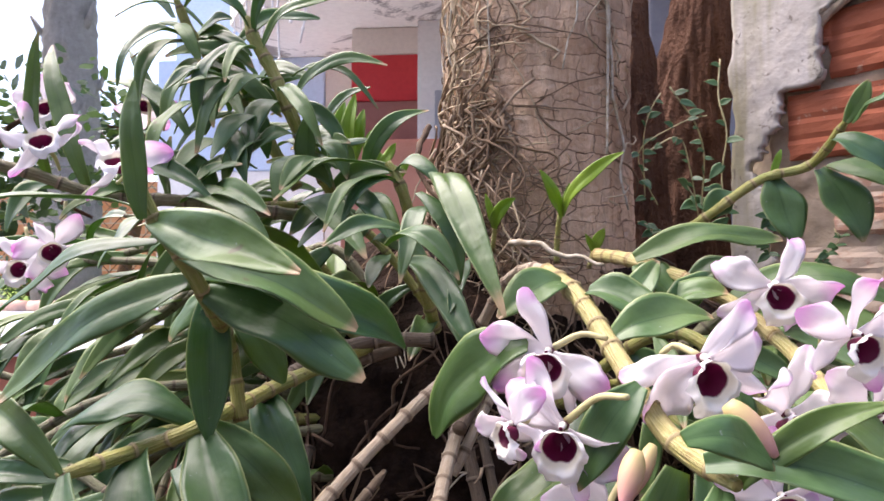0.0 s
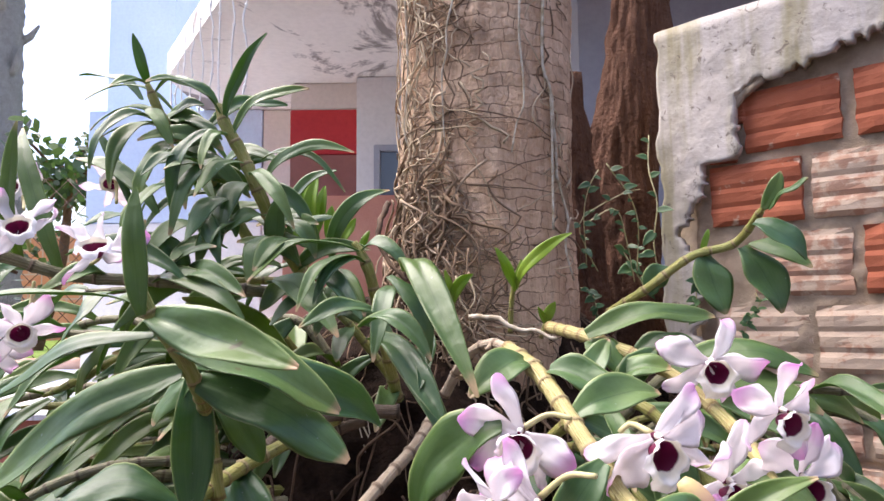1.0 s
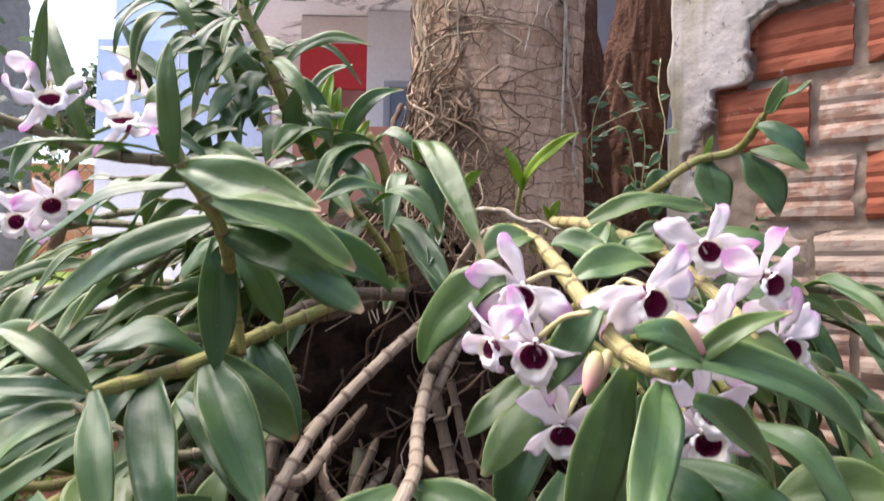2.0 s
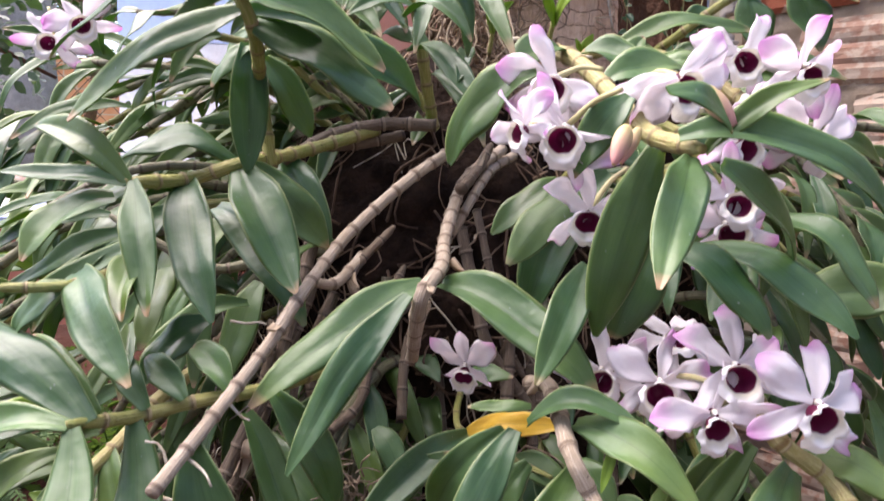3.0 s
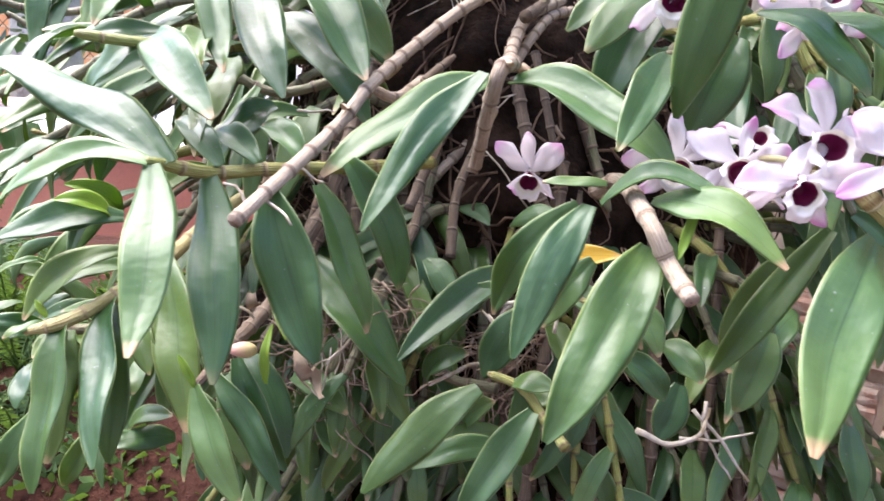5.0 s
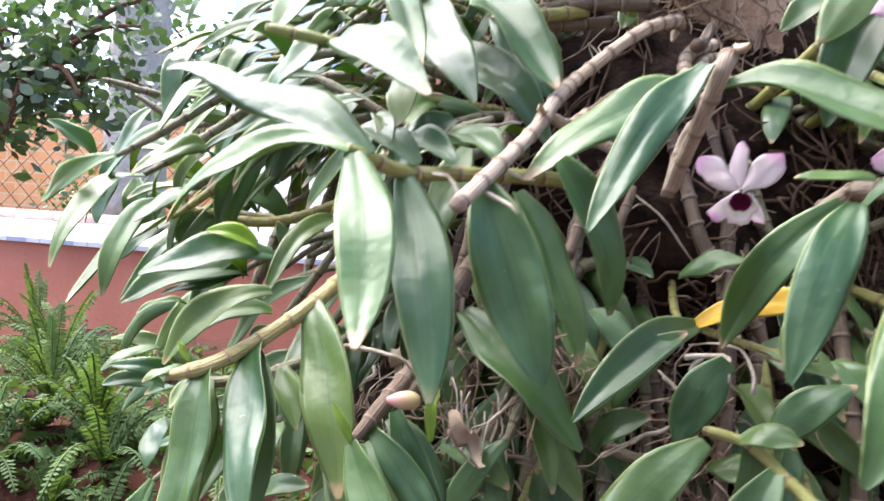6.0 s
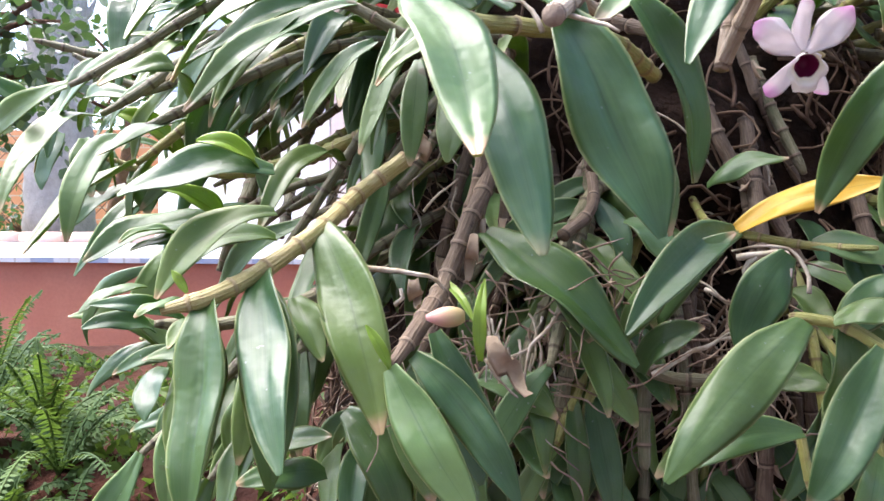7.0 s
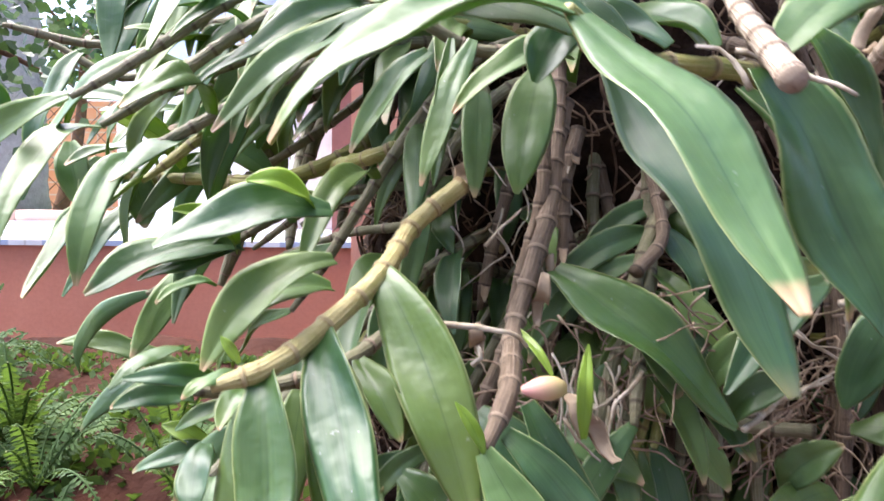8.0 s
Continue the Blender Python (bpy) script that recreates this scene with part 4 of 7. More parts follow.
mass = empty("root_mass", (-0.02, 0.90, 0.18), "dark mass of matted orchid roots and painted shade round the palm", "roots")
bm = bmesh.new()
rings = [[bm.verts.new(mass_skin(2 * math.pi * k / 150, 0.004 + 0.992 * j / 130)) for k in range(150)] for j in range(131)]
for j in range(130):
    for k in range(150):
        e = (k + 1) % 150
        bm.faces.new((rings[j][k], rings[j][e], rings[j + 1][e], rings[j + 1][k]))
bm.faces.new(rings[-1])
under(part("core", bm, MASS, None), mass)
rnd = random.Random(21)
for name, mat_, count, rad in (("matted_root", ROOT_BROWN, 240, 0.0016), ("dry_root", THREAD_DARK, 150, 0.0010), ("pale_fibre", ROOT_WHITE, 26, 0.0010)):
    bm = bmesh.new()
    for k in range(count):
        a, h = radians(rnd.uniform(185, 355)), rnd.uniform(0.35, 0.97)
        pts = []
        for j in range(9):
            pts.append(mass_skin(a, max(0.05, min(0.985, h)), 0.004 + 0.012 * abs(math.sin(j * 1.3 + k))))
            a += rnd.uniform(-0.10, 0.10)
            h += rnd.uniform(-0.035, 0.02)
        pts, _ = spline(pts, 0.012)
        tube(bm, pts, [rad * rnd.uniform(0.7, 1.3)] * len(pts), 4, 0.05)
    tagged(under(part(name, bm, mat_, None, "thin tangled roots"), mass), kind="stuff")

# ---- orchid canes with their leaves and flowers ----
c = cane([(-0.193, 0.483, 1.339), (-0.199, 0.476, 1.394), (-0.180, 0.398, 1.429), (-0.185, 0.379, 1.452), (-0.201, 0.370, 1.479), (-0.207, 0.361, 1.503)], 0.0052, CANE_GREEN, "upright green orchid cane with a fan of broad dark leaves")
leaf(c, (-0.199, 0.370, 1.476), (-0.102, 0.330, 1.447), 0.0291, bow=0.06, roll=10)
leaf(c, (-0.188, 0.379, 1.458), (-0.092, 0.415, 1.412), 0.0400, bow=0.06)
leaf(c, (-0.177, 0.388, 1.435), (-0.085, 0.399, 1.382), 0.0410, bow=0.05)
leaf(c, (-0.186, 0.399, 1.446), (-0.067, 0.469, 1.397), 0.0378, bow=0.08)
leaf(c, (-0.183, 0.378, 1.441), (-0.303, 0.383, 1.366), 0.0334, bow=0.06)
leaf(c, (-0.198, 0.369, 1.466), (-0.327, 0.405, 1.409), 0.0165, bow=0.12, roll=15)
leaf(c, (-0.206, 0.370, 1.481), (-0.335, 0.347, 1.473), 0.0119, bow=0.1, roll=40)
leaf(c, (-0.201, 0.360, 1.477), (-0.206, 0.354, 1.553), 0.0156, bow=0.05, face=(0, -1, 0.1), material=OLIVE)
leaf(c, (-0.202, 0.448, 1.434), (-0.199, 0.442, 1.335), 0.0296, bow=0.05, roll=-20)
leaf(c, (-0.198, 0.448, 1.432), (-0.229, 0.445, 1.400), 0.0190, bow=0.1)
leaf(c, (-0.195, 0.467, 1.425), (-0.162, 0.485, 1.366), 0.0268, bow=0.08, material=OLIVE)
c = cane([(-0.123, 0.604, 1.380), (-0.185, 0.541, 1.354), (-0.208, 0.450, 1.342), (-0.243, 0.435, 1.329), (-0.263, 0.378, 1.327)], 0.0060, CANE_GREEN, "green orchid cane hung with broad dark leaves")
leaf(c, (-0.261, 0.378, 1.328), (-0.349, 0.412, 1.366), 0.0224, bow=0.12, material=OLIVE, roll=-10)
leaf(c, (-0.261, 0.378, 1.327), (-0.348, 0.376, 1.330), 0.0171, bow=0.06)
leaf(c, (-0.257, 0.378, 1.328), (-0.216, 0.310, 1.251), 0.0214, bow=0.05)
leaf(c, (-0.243, 0.435, 1.328), (-0.191, 0.345, 1.241), 0.0337, bow=0.06)
leaf(c, (-0.208, 0.450, 1.340), (-0.144, 0.377, 1.255), 0.0381, bow=0.06)
leaf(c, (-0.203, 0.451, 1.341), (-0.141, 0.464, 1.277), 0.0349, bow=0.08)
leaf(c, (-0.200, 0.541, 1.351), (-0.146, 0.494, 1.276), 0.0363, bow=0.06)
leaf(c, (-0.212, 0.451, 1.345), (-0.297, 0.435, 1.342), 0.0339, bow=0.22, roll=20)
leaf(c, (-0.237, 0.478, 1.305), (-0.147, 0.405, 1.230), 0.0340, bow=0.08)
leaf(c, (-0.270, 0.377, 1.316), (-0.314, 0.344, 1.275), 0.0324, bow=0.12)
leaf(c, (-0.273, 0.341, 1.270), (-0.203, 0.256, 1.230), 0.0295, bow=0.1, curl=20)
leaf(c, (-0.248, 0.372, 1.279), (-0.224, 0.296, 1.251), 0.0203, bow=0.08, material=OLIVE)
leaf(c, (-0.244, 0.401, 1.265), (-0.234, 0.335, 1.224), 0.0220, bow=0.08, material=OLIVE)
leaf(c, (-0.205, 0.376, 1.234), (-0.239, 0.353, 1.195), 0.0293, bow=0.1)
c = cane([(-0.261, 0.351, 1.268), (-0.271, 0.321, 1.265), (-0.300, 0.300, 1.266)], 0.0037, CANE_GREEN, "green orchid cane with long strap leaves")
leaf(c, (-0.271, 0.321, 1.265), (-0.303, 0.318, 1.233), 0.0230)
c = cane([(-0.101, 0.441, 1.201), (-0.144, 0.356, 1.199), (-0.190, 0.323, 1.196), (-0.219, 0.300, 1.193), (-0.240, 0.266, 1.200)], 0.0046, CANE_GREEN, "drooping green orchid cane with broad hanging leaves", cut=False)
leaf(c, (-0.237, 0.267, 1.197), (-0.208, 0.185, 1.121), 0.0255, bow=0.02, face=(0.12, -1, 0.2))
leaf(c, (-0.219, 0.299, 1.190), (-0.187, 0.226, 1.095), 0.0287, bow=0.03, face=(0, -1, 0.25))
leaf(c, (-0.176, 0.278, 1.186), (-0.141, 0.260, 1.098), 0.0328, bow=0.04, face=(0.1, -1, 0.3))
leaf(c, (-0.162, 0.328, 1.188), (-0.121, 0.312, 1.101), 0.0206, bow=0.05, roll=-20)
leaf(c, (-0.232, 0.272, 1.200), (-0.369, 0.321, 1.253), 0.0330, bow=0.04, roll=10)
leaf(c, (-0.239, 0.266, 1.199), (-0.332, 0.265, 1.163), 0.0220, bow=0.12, roll=10)
leaf(c, (-0.253, 0.361, 1.233), (-0.230, 0.302, 1.203), 0.0127, bow=0.05, material=OLIVE)
leaf(c, (-0.213, 0.301, 1.198), (-0.256, 0.340, 1.220), 0.0179, bow=0.1)
leaf(c, (-0.195, 0.313, 1.200), (-0.232, 0.342, 1.217), 0.0181, bow=0.1)
leaf(c, (-0.173, 0.326, 1.203), (-0.207, 0.355, 1.221), 0.0196, bow=0.12)
leaf(c, (-0.141, 0.316, 1.205), (-0.105, 0.331, 1.125), 0.0257, bow=0.06, roll=-10)
leaf(c, (-0.235, 0.287, 1.197), (-0.308, 0.344, 1.226), 0.0240, bow=0.1)
c = cane([(-0.196, 0.540, 1.264), (-0.252, 0.520, 1.247), (-0.304, 0.510, 1.270), (-0.350, 0.520, 1.291)], 0.0045, CANE_MOSS, "slender orchid cane with thin hanging leaves")
leaf(c, (-0.214, 0.520, 1.237), (-0.233, 0.480, 1.151), 0.0330, bow=0.05, material=OLIVE)
leaf(c, (-0.256, 0.510, 1.230), (-0.259, 0.480, 1.149), 0.0200, bow=0.05)
leaf(c, (-0.260, 0.500, 1.250), (-0.292, 0.460, 1.156), 0.0180, bow=0.06)
leaf(c, (-0.274, 0.500, 1.250), (-0.284, 0.470, 1.155), 0.0130, bow=0.05, material=OLIVE)
leaf(c, (-0.205, 0.460, 1.230), (-0.273, 0.420, 1.191), 0.0200, bow=0.18)
leaf(c, (-0.304, 0.510, 1.272), (-0.420, 0.470, 1.190), 0.0250, bow=0.08)
leaf(c, (-0.327, 0.520, 1.280), (-0.443, 0.500, 1.213), 0.0230, bow=0.08)
leaf(c, (-0.333, 0.510, 1.270), (-0.402, 0.480, 1.193), 0.0220, bow=0.08)
leaf(c, (-0.289, 0.510, 1.245), (-0.336, 0.480, 1.176), 0.0200, bow=0.10)
leaf(c, (-0.350, 0.520, 1.291), (-0.455, 0.500, 1.252), 0.0220, bow=0.10)
c = cane([(-0.033, 0.630, 1.378), (-0.048, 0.569, 1.361), (-0.083, 0.507, 1.332), (-0.126, 0.463, 1.287), (-0.143, 0.387, 1.253), (-0.156, 0.345, 1.224), (-0.183, 0.244, 1.175)], 0.0053, CANE_PALE, "pale dry bare orchid cane with thick joints", cut=True, taper=0.72)
c = cane([(0.004, 0.655, 1.367), (-0.031, 0.582, 1.337), (-0.043, 0.527, 1.307), (-0.047, 0.465, 1.285), (-0.046, 0.394, 1.276), (-0.056, 0.342, 1.263), (-0.066, 0.417, 1.203)], 0.0056, CANE_PALE, "pale jointed orchid cane with one pair of long leaves", cut=True)
leaf(c, (-0.057, 0.392, 1.265), (-0.157, 0.317, 1.197), 0.0327, bow=0.07)
leaf(c, (-0.064, 0.343, 1.264), (-0.125, 0.282, 1.171), 0.0231, bow=0.05)
leaf(c, (-0.045, 0.393, 1.265), (0.053, 0.318, 1.213), 0.0340, bow=0.08)
flower(c, (-0.027, 0.398, 1.196), (-0.1, -1, -0.3), 0.92, 0, stalk=(-0.003, 0.430, 1.209), seed=18, turns=(12, 150, -150, 62, -48))
c = cane([(0.018, 0.685, 1.361), (-0.008, 0.623, 1.344), (-0.030, 0.557, 1.310), (-0.042, 0.546, 1.284)], 0.0051, CANE_PALE, "pale dry bare orchid cane with thick joints")
cane([(-0.022, 0.610, 1.400), (-0.002, 0.585, 1.436), (0.018, 0.548, 1.450), (0.036, 0.500, 1.444)], 0.0050, CANE_PALE, "dry brown end of an orchid cane on the palm foot", group="old canes")
c = cane([(0.030, 0.517, 1.447), (0.047, 0.458, 1.431), (0.065, 0.376, 1.393), (0.078, 0.336, 1.369), (0.095, 0.294, 1.360)], 0.0063, CANE_GOLD, "golden jointed orchid cane with white and pink flowers")
leaf(c, (0.076, 0.315, 1.360), (0.052, 0.331, 1.246), 0.0317, bow=0.08, material=OLIVE)
leaf(c, (0.091, 0.300, 1.356), (0.058, 0.225, 1.295), 0.0241, bow=0.06)
leaf(c, (0.099, 0.301, 1.358), (0.152, 0.284, 1.397), 0.0135, bow=0.12, material=OLIVE)
leaf(c, (0.084, 0.301, 1.366), (0.198, 0.286, 1.325), 0.0261, bow=0.16)
leaf(c, (0.098, 0.277, 1.351), (0.159, 0.314, 1.294), 0.0258, bow=0.1)
leaf(c, (0.052, 0.394, 1.335), (-0.002, 0.361, 1.286), 0.0309, bow=0.1, material=OLIVE)
leaf(c, (0.036, 0.418, 1.338), (-0.012, 0.395, 1.302), 0.0243, bow=0.08, material=OLIVE)
leaf(c, (0.050, 0.365, 1.285), (0.014, 0.298, 1.225), 0.0240, bow=0.08)
leaf(c, (0.086, 0.316, 1.308), (0.132, 0.275, 1.265), 0.0253, bow=0.14)
leaf(c, (0.109, 0.327, 1.305), (0.170, 0.266, 1.267), 0.0259, bow=0.14)
leaf(c, (0.158, 0.352, 1.324), (0.199, 0.300, 1.279), 0.0240, bow=0.14)
leaf(c, (0.012, 0.376, 1.409), (-0.044, 0.412, 1.348), 0.0398, bow=0.1, material=OLIVE)
leaf(c, (0.071, 0.415, 1.345), (0.015, 0.389, 1.242), 0.0369, bow=0.08)
leaf(c, (0.096, 0.376, 1.301), (0.072, 0.372, 1.236), 0.0403, bow=0.05)
leaf(c, (0.206, 0.399, 1.261), (0.275, 0.381, 1.273), 0.0415, bow=0.05, material=OLIVE)
leaf(c, (0.040, 0.479, 1.440), (-0.005, 0.435, 1.419), 0.0294, bow=0.14)
leaf(c, (0.053, 0.450, 1.435), (0.095, 0.420, 1.413), 0.0270, bow=0.1)
leaf(c, (0.063, 0.410, 1.409), (0.125, 0.430, 1.420), 0.0290, bow=0.12)
leaf(c, (0.084, 0.470, 1.418), (0.106, 0.490, 1.455), 0.0200, bow=0.05)
leaf(c, (0.114, 0.480, 1.412), (0.145, 0.500, 1.446), 0.0230, bow=0.05)
leaf(c, (0.066, 0.345, 1.392), (0.034, 0.338, 1.342), 0.0230, bow=0.1)
leaf(c, (0.066, 0.263, 1.386), (0.107, 0.288, 1.369), 0.0193, bow=0.14)
leaf(c, (0.112, 0.488, 1.425), (0.147, 0.471, 1.433), 0.0226, bow=0.12)
cane_r = c
flower(cane_r, (0.020, 0.364, 1.398), (-0.3, -1, -0.1), 1.08, 0, stalk=(0.054, 0.375, 1.412), seed=1, turns=(18, 120, -150, 72, -118))
flower(cane_r, (0.025, 0.332, 1.365), (-0.3, -1, -0.12), 1.08, 0, stalk=(0.055, 0.312, 1.393), seed=2, turns=(40, 100, -165, 66, -130))
flower(cane_r, (0.098, 0.337, 1.398), (0.15, -1, -0.08), 1.18, 0, stalk=(0.080, 0.365, 1.405), seed=3, turns=(-40, 105, -125, 130, -82))
flower(cane_r, (0.199, 0.378, 1.367), (0.2, -1, -0.05), 1.05, 0, stalk=(0.177, 0.404, 1.370), seed=4, turns=(0, 110, -140, 60, -62))
flower(cane_r, (0.045, 0.343, 1.316), (-0.2, -1, 0.0), 0.95, 0, stalk=(0.074, 0.376, 1.349), seed=5)
flower(cane_r, (0.136, 0.351, 1.311), (0.1, -1, 0.05), 1.00, 10, stalk=(0.118, 0.382, 1.339), seed=6)
flower(cane_r, (-0.002, 0.338, 1.368), (-0.9, -0.6, 0.0), 0.80, 30, stalk=(0.018, 0.360, 1.366), seed=7)
flower(cane_r, (0.150, 0.372, 1.366), (0.3, -1, -0.05), 1.10, -20, stalk=(0.150, 0.405, 1.377), seed=8)
flower(cane_r, (0.180, 0.360, 1.410), (0.3, -1, -0.1), 1.0, 0, stalk=(0.183, 0.430, 1.400), seed=9, turns=(-8, 120, -140, 75, -62))
bud(c, (0.093, 0.300, 1.393), (0.110, 0.292, 1.373), 0.0062)
bud(c, (0.056, 0.303, 1.371), (0.048, 0.292, 1.350), 0.0055)
bud(c, (0.065, 0.314, 1.371), (0.054, 0.303, 1.351), 0.0040)
c = cane([(0.082, 0.625, 1.462), (0.098, 0.546, 1.456), (0.129, 0.509, 1.442), (0.158, 0.482, 1.423), (0.178, 0.435, 1.394), (0.176, 0.375, 1.372)], 0.0056, CANE_GOLD, "golden jointed orchid cane under broad green leaves")
leaf(c, (0.096, 0.526, 1.457), (0.207, 0.536, 1.470), 0.0267, bow=0.14, material=OLIVE)
leaf(c, (0.098, 0.526, 1.452), (0.120, 0.499, 1.428), 0.0268, bow=0.1, material=OLIVE)
leaf(c, (0.138, 0.530, 1.444), (0.180, 0.514, 1.452), 0.0229, bow=0.12)
leaf(c, (0.160, 0.502, 1.428), (0.263, 0.482, 1.426), 0.0305, bow=0.16, material=OLIVE)
leaf(c, (0.169, 0.493, 1.417), (0.255, 0.462, 1.402), 0.0332, bow=0.14, material=OLIVE)
leaf(c, (0.173, 0.474, 1.407), (0.228, 0.420, 1.380), 0.0276, bow=0.14)
leaf(c, (0.163, 0.414, 1.377), (0.192, 0.337, 1.350), 0.0259, bow=0.12, material=OLIVE)
flower(c, (0.173, 0.449, 1.433), (0.1, -1, -0.05), 1.12, 0, stalk=(0.172, 0.504, 1.416), seed=10, turns=(-42, 130, -150, 78, -92))
c = cane([(0.163, 0.719, 1.476), (0.192, 0.681, 1.499), (0.237, 0.664, 1.533), (0.279, 0.653, 1.546), (0.286, 0.599, 1.576)], 0.0048, CANE_GREEN, "slender green orchid cane with hanging leaves")
leaf(c, (0.250, 0.665, 1.537), (0.264, 0.648, 1.473), 0.0379, bow=0.04)
leaf(c, (0.285, 0.653, 1.541), (0.313, 0.628, 1.475), 0.0387, bow=0.06)
leaf(c, (0.274, 0.598, 1.559), (0.309, 0.572, 1.524), 0.0280, bow=0.14)
leaf(c, (0.295, 0.654, 1.546), (0.333, 0.608, 1.519), 0.0293, bow=0.1, material=OLIVE)
leaf(c, (0.284, 0.599, 1.573), (0.303, 0.599, 1.609), 0.0158, bow=0.02, material=OLIVE, face=(0, -1, 0.2))
leaf(c, (0.289, 0.599, 1.573), (0.308, 0.560, 1.594), 0.0152, bow=0.08)
leaf(c, (0.249, 0.665, 1.537), (0.257, 0.665, 1.562), 0.0073, bow=0.02, material=YOUNG)
leaf(c, (0.197, 0.681, 1.499), (0.219, 0.683, 1.524), 0.0268, bow=0.1)
c = cane([(0.138, 0.315, 1.231), (0.136, 0.270, 1.213), (0.168, 0.271, 1.189), (0.174, 0.226, 1.168), (0.175, 0.183, 1.160)], 0.0049, CANE_GOLD, "golden jointed orchid cane with white and pink flowers")
leaf(c, (0.155, 0.286, 1.189), (0.098, 0.203, 1.098), 0.0352, bow=0.04)
leaf(c, (0.170, 0.256, 1.168), (0.133, 0.169, 1.100), 0.0345, bow=0.04)
leaf(c, (0.146, 0.317, 1.189), (0.091, 0.324, 1.089), 0.0206, bow=0.06, material=OLIVE)
leaf(c, (0.138, 0.343, 1.172), (0.110, 0.357, 1.097), 0.0214, bow=0.06, material=OLIVE)
leaf(c, (0.162, 0.293, 1.196), (0.198, 0.251, 1.188), 0.0269, bow=0.1, material=OLIVE)
cane_p = c
flower(cane_p, (0.124, 0.288, 1.238), (0.05, -1, 0.2), 1.02, 0, stalk=(0.136, 0.293, 1.224), seed=11)
flower(cane_p, (0.154, 0.257, 1.228), (0.12, -1, 0.15), 1.05, -14, stalk=(0.163, 0.294, 1.226), seed=12)
flower(cane_p, (0.110, 0.278, 1.212), (0.0, -1, -0.1), 0.95, 0, stalk=(0.134, 0.291, 1.215), seed=13, turns=(-28, 118, -150, 95, -84))
flower(cane_p, (0.088, 0.311, 1.219), (-0.1, -1, 0.1), 1.00, -6, stalk=(0.125, 0.303, 1.225), seed=14)
flower(cane_p, (0.059, 0.341, 1.216), (-0.4, -1, 0.1), 0.95, 12, stalk=(0.097, 0.374, 1.222), seed=15)
flower(cane_p, (0.113, 0.368, 1.240), (-0.2, -0.6, 0.8), 0.90, 40, stalk=(0.144, 0.376, 1.229), seed=16)
flower(cane_p, (0.140, 0.355, 1.330), (0.1, -1, 0.2), 1.00, 0, stalk=(0.168, 0.383, 1.313), seed=17)
c = cane([(0.021, 0.397, 1.194), (0.030, 0.358, 1.204), (0.035, 0.293, 1.188), (0.047, 0.284, 1.166), (0.055, 0.261, 1.152)], 0.0056, CANE_PALE, "short cut orchid cane with broad hanging leaves", cut=True)
leaf(c, (0.041, 0.306, 1.171), (-0.015, 0.238, 1.077), 0.0352, bow=0.08, material=OLIVE)
leaf(c, (-0.001, 0.315, 1.191), (-0.046, 0.344, 1.111), 0.0224, bow=0.1)
leaf(c, (0.005, 0.315, 1.191), (-0.034, 0.270, 1.109), 0.0248, bow=0.1)
leaf(c, (0.014, 0.325, 1.191), (0.075, 0.293, 1.202), 0.0170, bow=0.22)
leaf(c, (0.041, 0.317, 1.195), (0.096, 0.254, 1.177), 0.0249, bow=0.16)
leaf(c, (0.014, 0.318, 1.205), (-0.024, 0.317, 1.203), 0.0090, bow=0.05, material=OLIVE)
leaf(c, (0.060, 0.292, 1.200), (0.052, 0.285, 1.169), 0.0066, bow=-0.05, material=YOUNG)
leaf(c, (0.019, 0.362, 1.150), (-0.011, 0.351, 1.104), 0.0219, bow=0.08)
leaf(c, (0.108, 0.424, 1.047), (0.094, 0.414, 1.003), 0.0258, bow=0.08)
leaf(c, (0.059, 0.408, 1.072), (0.092, 0.402, 1.042), 0.0248, bow=0.08)
leaf(c, (0.156, 0.396, 1.103), (0.136, 0.383, 1.046), 0.0278, bow=0.08, material=OLIVE)
c = cane([(0.011, 0.331, 1.029), (-0.002, 0.350, 1.039), (-0.019, 0.369, 1.053), (-0.043, 0.380, 1.057)], 0.0037, CANE_GREEN, "green orchid cane with broad leaves near the ground")
leaf(c, (-0.049, 0.347, 1.058), (-0.122, 0.321, 0.987), 0.0283, bow=0.08, material=OLIVE)
leaf(c, (-0.019, 0.369, 1.053), (-0.011, 0.388, 0.982), 0.0265, bow=0.05)
leaf(c, (-0.011, 0.349, 1.044), (-0.056, 0.325, 0.975), 0.0249, bow=0.06)
leaf(c, (-0.025, 0.369, 1.055), (0.003, 0.351, 1.061), 0.0167, bow=0.16, material=OLIVE)
leaf(c, (-0.022, 0.408, 0.986), (-0.095, 0.403, 0.964), 0.0207, bow=0.14, material=OLIVE)
leaf(c, (0.019, 0.451, 1.035), (0.073, 0.455, 1.079), 0.0281, bow=0.1)
leaf(c, (-0.019, 0.521, 1.105), (-0.116, 0.444, 1.036), 0.0297, bow=0.12)
leaf(c, (-0.013, 0.450, 1.089), (-0.045, 0.447, 1.028), 0.0316, bow=0.06)
c = cane([(-0.019, 0.418, 0.983), (-0.017, 0.408, 0.956), (-0.012, 0.398, 0.928)], 0.0029, CANE_GREEN, "green orchid cane with long strap leaves")
c = cane([(-0.040, 0.693, 1.246), (-0.023, 0.643, 1.152), (-0.032, 0.550, 1.111), (-0.019, 0.521, 1.103), (0.021, 0.493, 1.094), (0.050, 0.465, 1.093)], 0.0036, CANE_GREEN, "thin green orchid cane with one yellowed leaf")
leaf(c, (-0.021, 0.521, 1.105), (0.059, 0.466, 1.137), 0.0235, bow=0.1, material=YELLOW, roll=15)
leaf(c, (-0.029, 0.561, 1.141), (0.018, 0.524, 1.159), 0.0213, bow=0.15)
leaf(c, (0.021, 0.493, 1.096), (0.065, 0.466, 1.082), 0.0261, bow=0.1)
